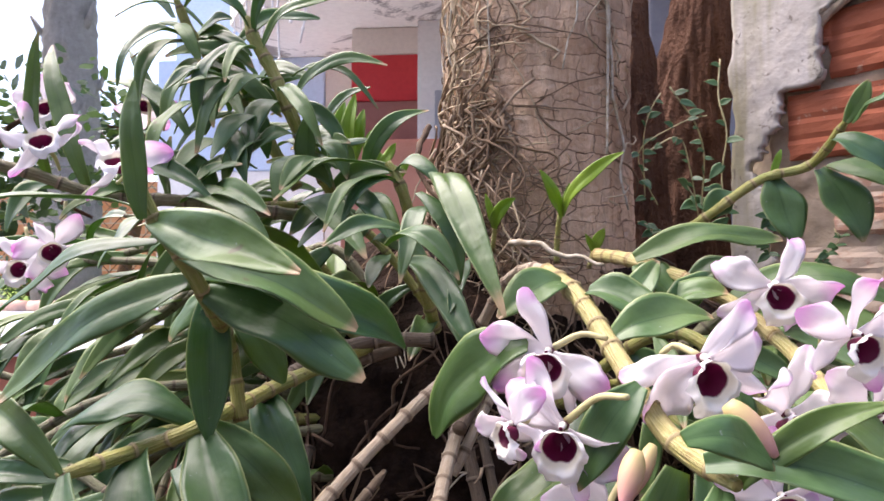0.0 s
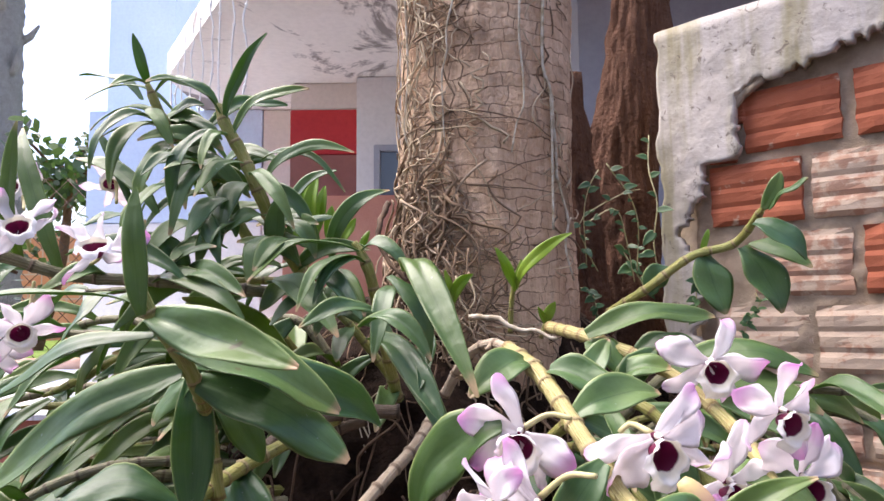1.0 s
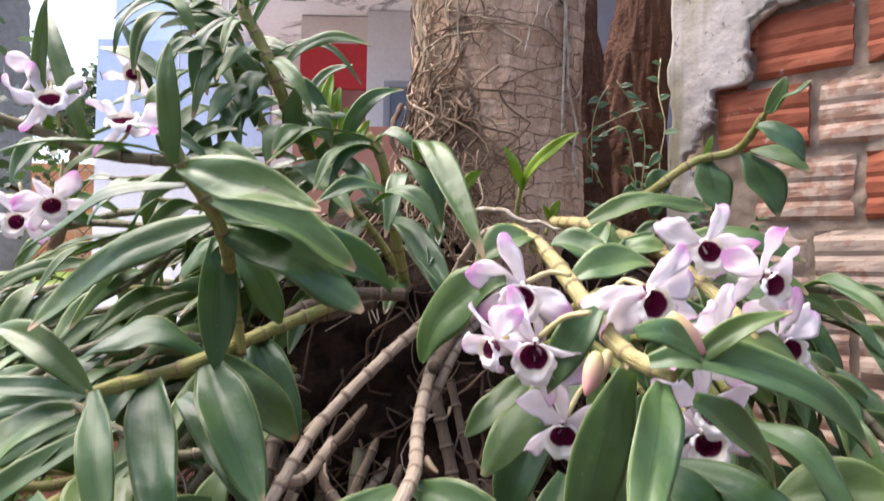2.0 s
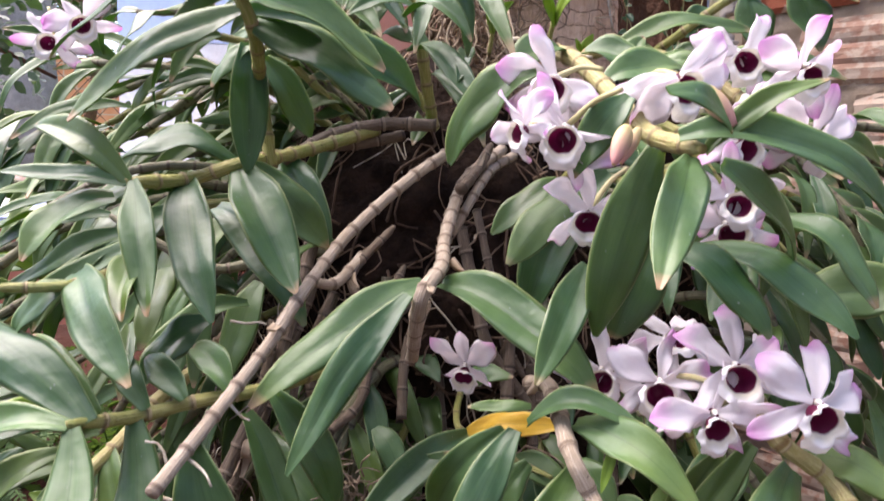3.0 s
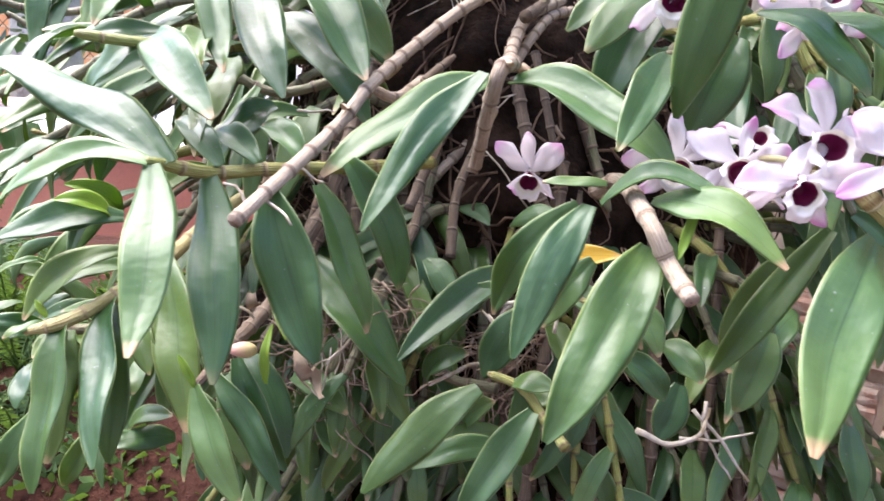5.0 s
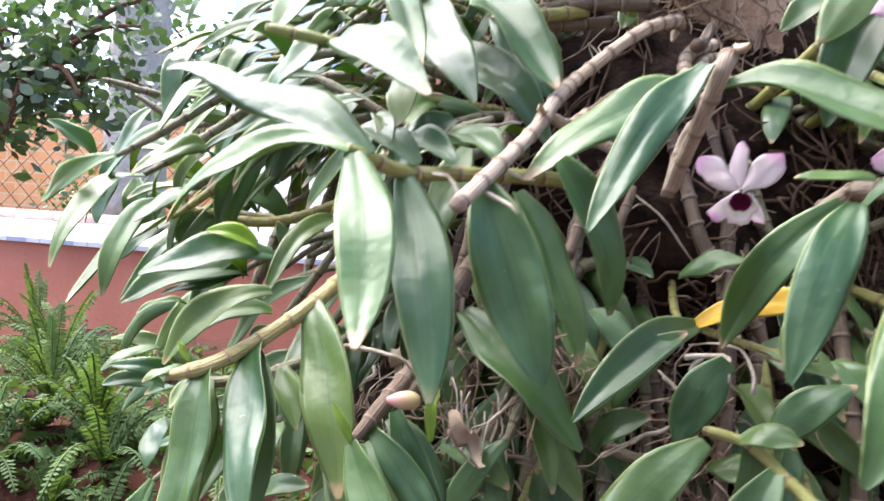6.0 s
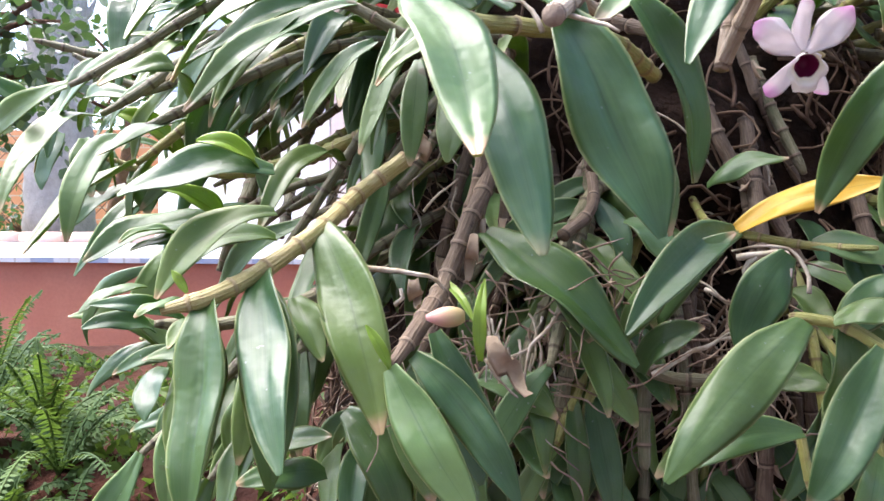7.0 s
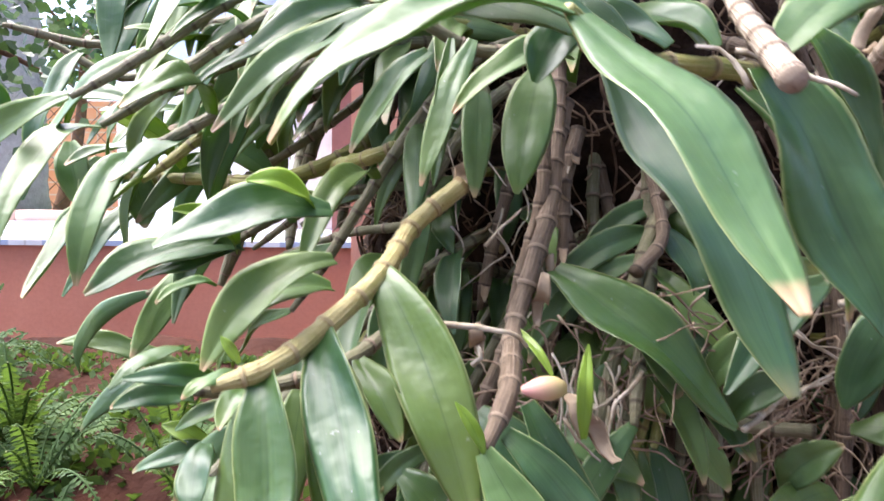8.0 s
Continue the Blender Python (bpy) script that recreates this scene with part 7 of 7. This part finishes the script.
root([(0.113, 0.375, 1.056), (0.113, 0.370, 1.033), (0.133, 0.364, 1.003)], 0.0014)
root([(0.002, 0.619, 1.471), (0.023, 0.609, 1.473), (0.043, 0.600, 1.463), (0.068, 0.590, 1.457), (0.082, 0.580, 1.453)], 0.0032)
root([(-0.038, 0.696, 1.511), (-0.061, 0.674, 1.528), (-0.079, 0.673, 1.537)], 0.0030, material=ROOT_BROWN, label="dark brown woody root at the palm foot")
root([(-0.084, 0.747, 1.607), (-0.093, 0.710, 1.575), (-0.087, 0.693, 1.542), (-0.061, 0.676, 1.510)], 0.0040, material=ROOT_BROWN, label="dark brown woody root at the palm foot")
root([(-0.075, 0.710, 1.575), (-0.087, 0.698, 1.546), (-0.099, 0.691, 1.512)], 0.0014, material=THREAD, label="thin dry root tangled at the palm foot")
root([(-0.053, 0.713, 1.542), (-0.045, 0.701, 1.513), (-0.048, 0.694, 1.479)], 0.0014, material=THREAD_DARK, label="thin dry root tangled at the palm foot")
root([(-0.030, 0.716, 1.508), (-0.029, 0.704, 1.480), (-0.046, 0.697, 1.447)], 0.0014, material=THREAD, label="thin dry root tangled at the palm foot")
root([(-0.006, 0.713, 1.544), (-0.011, 0.700, 1.515), (0.006, 0.693, 1.481)], 0.0014, material=THREAD_DARK, label="thin dry root tangled at the palm foot")
root([(-0.065, 0.716, 1.511), (-0.074, 0.703, 1.483), (-0.071, 0.697, 1.449)], 0.0014, material=THREAD, label="thin dry root tangled at the palm foot")
root([(-0.041, 0.712, 1.547), (-0.032, 0.700, 1.517), (-0.020, 0.693, 1.483)], 0.0014, material=THREAD_DARK, label="thin dry root tangled at the palm foot")
root([(-0.018, 0.716, 1.513), (-0.015, 0.703, 1.485), (-0.018, 0.696, 1.451)], 0.0014, material=THREAD, label="thin dry root tangled at the palm foot")
root([(0.005, 0.712, 1.549), (0.003, 0.700, 1.520), (-0.015, 0.693, 1.486)], 0.0014, material=THREAD_DARK, label="thin dry root tangled at the palm foot")
root([(-0.053, 0.715, 1.516), (-0.061, 0.703, 1.488), (-0.043, 0.696, 1.454)], 0.0014, material=THREAD, label="thin dry root tangled at the palm foot")
root([(-0.030, 0.712, 1.552), (-0.018, 0.700, 1.522), (-0.041, 0.693, 1.489)], 0.0014, material=THREAD_DARK, label="thin dry root tangled at the palm foot")
root([(-0.007, 0.715, 1.518), (-0.001, 0.703, 1.490), (0.010, 0.696, 1.456)], 0.0014, material=THREAD, label="thin dry root tangled at the palm foot")
root([(-0.065, 0.712, 1.554), (-0.064, 0.699, 1.525), (-0.066, 0.693, 1.491)], 0.0014, material=THREAD_DARK, label="thin dry root tangled at the palm foot")
root([(-0.042, 0.715, 1.521), (-0.047, 0.703, 1.492), (-0.064, 0.696, 1.459)], 0.0014, material=THREAD, label="thin dry root tangled at the palm foot")
root([(-0.018, 0.711, 1.556), (-0.029, 0.699, 1.527), (-0.013, 0.692, 1.493)], 0.0014, material=THREAD_DARK, label="thin dry root tangled at the palm foot")
root([(0.005, 0.715, 1.523), (0.012, 0.702, 1.494), (-0.010, 0.695, 1.461)], 0.0014, material=THREAD, label="thin dry root tangled at the palm foot")
root([(-0.054, 0.711, 1.559), (-0.050, 0.699, 1.530), (-0.038, 0.692, 1.496)], 0.0014, material=THREAD_DARK, label="thin dry root tangled at the palm foot")


root([(0.013, 0.480, 1.062), (0.013, 0.490, 1.086), (-0.000, 0.500, 1.093), (-0.027, 0.510, 1.090)], 0.0016)
root([(-0.017, 0.490, 1.086), (-0.028, 0.490, 1.078), (-0.036, 0.500, 1.075)], 0.0010)
root([(-0.087, 0.500, 1.004), (-0.048, 0.500, 1.021), (-0.029, 0.500, 1.033), (-0.004, 0.510, 1.041)], 0.0012)
root([(-0.049, 0.510, 1.067), (-0.038, 0.500, 1.056), (-0.011, 0.500, 1.052)], 0.0010)
root([(-0.251, 0.500, 1.116), (-0.240, 0.500, 1.129), (-0.227, 0.510, 1.142)], 0.0012)


def root_fan(name, centre, spread, count, seed, radius, material, label):
    """A loose tangle of thin roots that hangs from the canes, one thing."""
    rnd = random.Random(seed)
    bm = bmesh.new()
    for k in range(count):
        p = Vector(centre) + Vector([rnd.gauss(0, 0.5) * q for q in spread])
        d = Vector((rnd.gauss(0, 0.7), rnd.gauss(0, 0.3), rnd.uniform(-1.2, 0.3))).normalized()
        pts = [p]
        for j in range(rnd.randrange(4, 8)):
            d = (d + Vector((rnd.gauss(0, 0.45), rnd.gauss(0, 0.25), rnd.gauss(-0.12, 0.4)))).normalized()
            pts.append(pts[-1] + d * rnd.uniform(0.008, 0.016))
        pts, _ = spline(pts, 0.005)
        tube(bm, pts, [radius * rnd.uniform(0.6, 1.3) * (1 - 0.5 * j / len(pts)) for j in range(len(pts))], 5, 0.05)
    return solid(name, bm, material, label, "roots", "", "root tangles", True)


root_fan("root_tangle", (-0.006, 0.570, 1.004), (0.05, 0.03, 0.06), 70, 3, 0.0011, ROOT_STRAW, "tangle of straw coloured dry orchid roots")
root_fan("root_tangle", (-0.040, 0.570, 0.995), (0.06, 0.03, 0.05), 60, 4, 0.0011, ROOT_STRAW, "tangle of straw coloured dry orchid roots")
root_fan("root_tangle", (-0.188, 0.500, 1.003), (0.05, 0.03, 0.06), 60, 5, 0.0009, ROOT_STRAW, "tangle of straw coloured dry orchid roots")
root_fan("root_tangle", (-0.292, 0.720, 1.179), (0.06, 0.05, 0.06), 60, 6, 0.0010, ROOT_STRAW, "tangle of straw coloured dry orchid roots")
root_fan("root_tangle", (-0.138, 0.500, 1.064), (0.04, 0.03, 0.05), 45, 7, 0.0009, ROOT_STRAW, "tangle of straw coloured dry orchid roots")


def dry_leaf(base, tip, width, seed):
    rnd = random.Random(seed)
    a, b = Vector(base), Vector(tip)
    d = (b - a).normalized()
    side = d.cross(Vector((0.2, -1, 0.1))).normalized()
    rows = 9
    pts = [a.lerp(b, k / 8) + Vector((0, -0.006 * math.sin(k), 0.004 * math.sin(k * 1.7))) for k in range(rows)]
    bm = blade(pts, [width * w for w in (0.3, 0.6, 0.9, 1.0, 0.95, 0.8, 0.6, 0.35, 0.05)], [Matrix.Rotation(0.08 * k, 3, d) @ side for k in range(rows)], 0.25, 0.0007, 0.3, seed, 6)
    return solid("dry_leaf", bm, DRY, "withered papery brown orchid leaf", "dry leaf", "", "dry leaves", True)


dry_leaf((-0.205, 0.454, 1.032), (-0.175, 0.445, 0.996), 0.0150, 3)
dry_leaf((-0.213, 0.491, 1.101), (-0.219, 0.490, 1.065), 0.0100, 4)
dry_leaf((-0.258, 0.498, 1.066), (-0.252, 0.488, 1.048), 0.0120, 5)
dry_leaf((-0.253, 0.560, 1.177), (-0.270, 0.549, 1.160), 0.0200, 6)


def heart_leaf(thing, place, way, size, seed):
    way = Vector(way).normalized()
    pts = [Vector(place) + way * size * k / 6 + Vector((0, 0, -0.15 * size * (k / 6) ** 2)) for k in range(7)]
    side = way.cross(Vector((0.1, -0.8, 0.5))).normalized()
    bm = blade(pts, [size * w for w in (0.34, 0.55, 0.62, 0.56, 0.42, 0.22, 0.02)], [side] * 7, 0.15, 0.0006, 0.06, seed, 6, 0.06)
    return under(part("leaf", bm, VINE, None), thing)


def vine(points, radius, seed, count, size):
    pts, far = spline(points, 0.012)
    thing = empty("vine", pts[0], "thin green climbing vine with small leaves", "vine", "vines")
    under(part("stem", tube(bmesh.new(), pts, [radius * 0.6] * len(pts), 5, 0.05), STALK, None), thing)
    rnd = random.Random(seed)
    count = count * 2
    for k in range(count):
        p = pts[int((k + 0.7) / count * (len(pts) - 1))]
        heart_leaf(thing, p, (rnd.uniform(-1, 1), rnd.uniform(-0.6, 0.1), rnd.uniform(-0.5, 0.5)), size * rnd.uniform(0.45, 1.0), seed * 50 + k)
    return thing


vine([(0.274, 1.005, 1.523), (0.253, 0.969, 1.589), (0.232, 0.945, 1.628), (0.186, 0.928, 1.605)], 0.0018, 1, 5, 0.022)
vine([(0.278, 1.004, 1.540), (0.272, 0.968, 1.605), (0.255, 0.944, 1.644), (0.227, 0.921, 1.673), (0.215, 0.919, 1.690)], 0.0018, 2, 6, 0.022)
vine([(0.179, 0.903, 1.542), (0.176, 0.897, 1.613), (0.184, 0.893, 1.652), (0.197, 0.891, 1.675)], 0.0014, 3, 5, 0.020)
vine([(0.206, 0.954, 1.537), (0.185, 0.931, 1.569), (0.176, 0.917, 1.608), (0.235, 0.924, 1.645), (0.269, 0.943, 1.656)], 0.0014, 4, 4, 0.018)
vine([(0.310, 1.057, 1.506), (0.284, 1.053, 1.552), (0.266, 1.050, 1.580)], 0.0020, 5, 4, 0.034)
vine([(0.329, 1.055, 1.524), (0.320, 1.049, 1.588), (0.326, 1.043, 1.651), (0.319, 1.058, 1.710), (0.329, 1.082, 1.773)], 0.0020, 6, 4, 0.032)
vine([(0.194, 0.910, 1.472), (0.186, 0.907, 1.503), (0.170, 0.906, 1.511)], 0.0015, 7, 5, 0.022)
vine([(0.354, 0.960, 1.470), (0.350, 0.956, 1.511), (0.363, 0.955, 1.528)], 0.0015, 8, 7, 0.022)
vine([(0.398, 0.912, 1.446), (0.406, 0.910, 1.469), (0.422, 0.908, 1.485), (0.414, 0.907, 1.501)], 0.0012, 9, 9, 0.018)


# ---- ferns and trees of the garden ----
def fern(place, count, length, seed):
    rnd = random.Random(seed)
    thing = empty("fern", place, "bright green sword fern with arching fronds", "fern", "ferns")
    for k in range(count):
        a = rnd.uniform(0, 6.28)
        far = length * rnd.uniform(0.6, 1.0)
        out = rnd.uniform(0.25, 0.95)
        d = Vector((math.cos(a) * out, math.sin(a) * out, 0))
        bm = bmesh.new()
        uv = bm.loops.layers.uv.verify()
        pts = [Vector(place) + d * far * t + Vector((0, 0, far * (1.1 * t - 1.1 * out * t * t))) for t in (j / 15 for j in range(16))]
        tube(bm, pts, [0.0018] * 16, 4, 0.1)
        side = d.cross(Vector((0, 0, 1))).normalized()
        steps = max(14, int(far / 0.0085))
        for j in range(2, steps):
            t = j / steps
            p = pts[min(14, int(t * 15))].lerp(pts[min(15, int(t * 15) + 1)], t * 15 - int(t * 15))
            fwd_ = (pts[min(15, int(t * 15) + 1)] - pts[max(0, int(t * 15) - 1)]).normalized()
            size = 0.019 * math.sin(math.pi * (0.12 + 0.86 * t)) ** 0.6
            for s in (1, -1):
                tip = p + side * s * size * 0.9 + fwd_ * size * 0.12 + side.cross(fwd_) * size * rnd.uniform(-0.5, 0.3) - Vector((0, 0, size * rnd.uniform(0.05, 0.4)))
                w = fwd_ * 0.0029
                m1 = p.lerp(tip, 0.55)
                vs = [bm.verts.new(q) for q in (p - w * 0.6, p + w * 0.6, m1 + w, tip, m1 - w)]
                f = bm.faces.new(vs)
                for loop, value in zip(f.loops, ((0, 0.3), (0, 0.7), (0.5, 0.8), (0.9, 0.5), (0.5, 0.2))):
                    loop[uv].uv = value
        under(part("frond", bm, FERN, None), thing)
    return thing


def bed(x, y):
    """Height of the heaped soil."""
    q = max(abs(x + 1.25) / 1.3, abs(y - 1.75) / 1.2)
    p = Vector((x, y, 0))
    return 0.76 * max(0.0, 1 - q**4) - 0.02 + 0.05 * noise.noise(p * 4) + 0.02 * noise.noise(p * 15)


for k, (x, y, n, far) in enumerate(((-1.02, 1.22, 22, 0.30), (-1.25, 1.38, 20, 0.32), (-1.42, 1.62, 18, 0.32), (-0.92, 1.10, 15, 0.26), (-1.12, 1.05, 14, 0.24), (-0.78, 1.30, 12, 0.26), (-1.75, 1.95, 14, 0.36), (-0.84, 0.98, 12, 0.20), (-0.70, 1.12, 10, 0.24), (-1.10, 1.16, 18, 0.18), (-0.96, 1.02, 16, 0.16), (-1.20, 1.12, 16, 0.17))):
    fern((x, y, bed(x, y) - 0.01), n, far, 70 + k)
bm = bmesh.new()
bmesh.ops.create_grid(bm, x_segments=60, y_segments=50, size=1, matrix=Matrix.Translation((-1.25, 1.75, 0)) @ Matrix.Diagonal((1.3, 1.2, 1, 1)))
for v in bm.verts:
    v.co.z = bed(v.co.x, v.co.y)
solid("soil_bed", bm, SOIL, "heaped red brown soil bed under the ferns", "soil", "stuff", "", True)
bm = bmesh.new()
uv = bm.loops.layers.uv.verify()
rnd = random.Random(61)
for k in range(11000):
    x, y = rnd.uniform(-1.9, -0.5), rnd.uniform(0.8, 2.0)
    p = Vector((x, y, bed(x, y) - 0.003))
    if noise.noise(p * 6) < rnd.uniform(-0.35, 0.25):
        continue
    d = Vector((rnd.gauss(0, 0.7), rnd.gauss(0, 0.7), rnd.uniform(0.2, 1.2))).normalized()
    side = d.cross(Vector((rnd.gauss(0, 1), rnd.gauss(0, 1), 0.3))).normalized()
    far = rnd.uniform(0.014, 0.045)
    f = bm.faces.new([bm.verts.new(q) for q in (p, p + d * far * 0.5 + side * far * 0.22, p + d * far + Vector((0, 0, -0.15 * far)), p + d * far * 0.5 - side * far * 0.22)])
    for loop, value in zip(f.loops, ((0, 0.5), (0.5, 0.8), (0.9, 0.5), (0.5, 0.2))):
        loop[uv].uv = value
solid("ground_cover", bm, FERN, "low green moss and seedlings on the soil", "ground cover", "stuff", "", True)


def leafy_tree(name, base, crown, radii, count, size, seed, label, trunk_r, limbs=7):
    rnd = random.Random(seed)
    thing = empty(name, base, label, "tree")
    bm = bmesh.new()
    a, b = Vector(base), Vector(crown)
    pts, _ = spline([a, a.lerp(b, 0.5) + Vector((0.08, 0.05, 0)), b], 0.08)
    tube(bm, pts, [trunk_r * (1 - 0.6 * k / len(pts)) for k in range(len(pts))], 10, 0.3)
    ends = []
    for k in range(limbs):
        e = b + Vector((rnd.uniform(-1, 1) * radii[0], rnd.uniform(-1, 1) * radii[1], rnd.uniform(-0.7, 0.9) * radii[2]))
        q, _ = spline([pts[-3], pts[-1].lerp(e, 0.5) + Vector((0, 0, 0.06)), e], 0.06)
        tube(bm, q, [trunk_r * 0.3 * (1 - 0.7 * j / len(q)) for j in range(len(q))], 6, 0.3)
        ends += q[2:]
    under(part("trunk", bm, BROWN_BARK, None), thing)
    bm = bmesh.new()
    uv = bm.loops.layers.uv.verify()
    for k in range(count):
        p = rnd.choice(ends) + Vector((rnd.gauss(0, 0.14), rnd.gauss(0, 0.14), rnd.gauss(0, 0.12)))
        d = Vector((rnd.gauss(0, 1), rnd.gauss(0, 1), rnd.gauss(-0.5, 0.6))).normalized()
        s = d.orthogonal().normalized()
        s = Matrix.Rotation(rnd.uniform(0, 6.28), 3, d) @ s
        far = size * rnd.uniform(0.7, 1.3)
        n = d.cross(s)
        vs = [bm.verts.new(q) for q in (p, p + d * far * 0.35 + s * far * 0.3 + n * far * 0.05, p + d * far * 0.75 + s * far * 0.22, p + d * far, p + d * far * 0.75 - s * far * 0.22, p + d * far * 0.35 - s * far * 0.3 + n * far * 0.05)]
        f = bm.faces.new(vs)
        for loop, value in zip(f.loops, ((0, 0.5), (0.3, 0.9), (0.7, 0.8), (1, 0.5), (0.7, 0.2), (0.3, 0.1))):
            loop[uv].uv = value
    tagged(under(part("crown", bm, TREE, None), thing), kind="stuff")
    return thing


leafy_tree("garden_tree", (-3.7, 2.7, 0), (-2.45, 2.7, 1.80), (0.55, 0.4, 0.5), 1700, 0.062, 5, "dark leaved garden tree beside the terrace", 0.07, 12)
leafy_tree("far_tree", (-5.4, 9.0, 1.0), (-5.0, 9.0, 3.4), (1.3, 1.0, 0.9), 900, 0.14, 8, "leafy tree in the sunlit garden", 0.10, 10)
# Bark lightened to grey, so the bright haze over the far trunk is in its colour.
HAZE_BARK = bark("grey bark paled by haze", (0.26, 0.24, 0.22), (0.38, 0.36, 0.33), (0.12, 0.11, 0.10), 0.95, False)
old = empty("garden_palm", (-4.25, 6.25, 1.0), "tall grey brown palm trunk in the garden bed", "palm tree")
under(part("trunk", trunk_mesh([(-4.25, 6.25, 0.98), (-4.25, 6.25, 2.2), (-4.3, 6.3, 5.2)], (0.30, 0.27, 0.22, 0.2), 40, 0.02, 0.06, 4, 0.02), HAZE_BARK, None), old)
boot = bmesh.new()
tube(boot, [Vector((0, 0, 0)), Vector((0, 0.10, 0.10)), Vector((0, 0.16, 0.24))], [0.05, 0.035, 0.012], 7)
BOOT = mesh_from(boot, "leaf_base", HAZE_BARK)
rnd = random.Random(77)
for k in range(26):
    ob = new("leaf_base", BOOT)
    ob.parent = old
    ob.matrix_parent_inverse = Matrix.Translation(old.location).inverted()
    ob.matrix_basis = pose(-4.26, 6.26, 1.9 + 0.125 * k, 0, 0, 137 * k) @ pose(0, 0.16, 0, rnd.uniform(-10, 10))
leafy_tree("flower_bush", (-4.9, 6.5, 1.0), (-4.9, 6.45, 1.25), (0.35, 0.2, 0.2), 260, 0.06, 12, "low sunlit flowering bush by the coping", 0.015, 9)
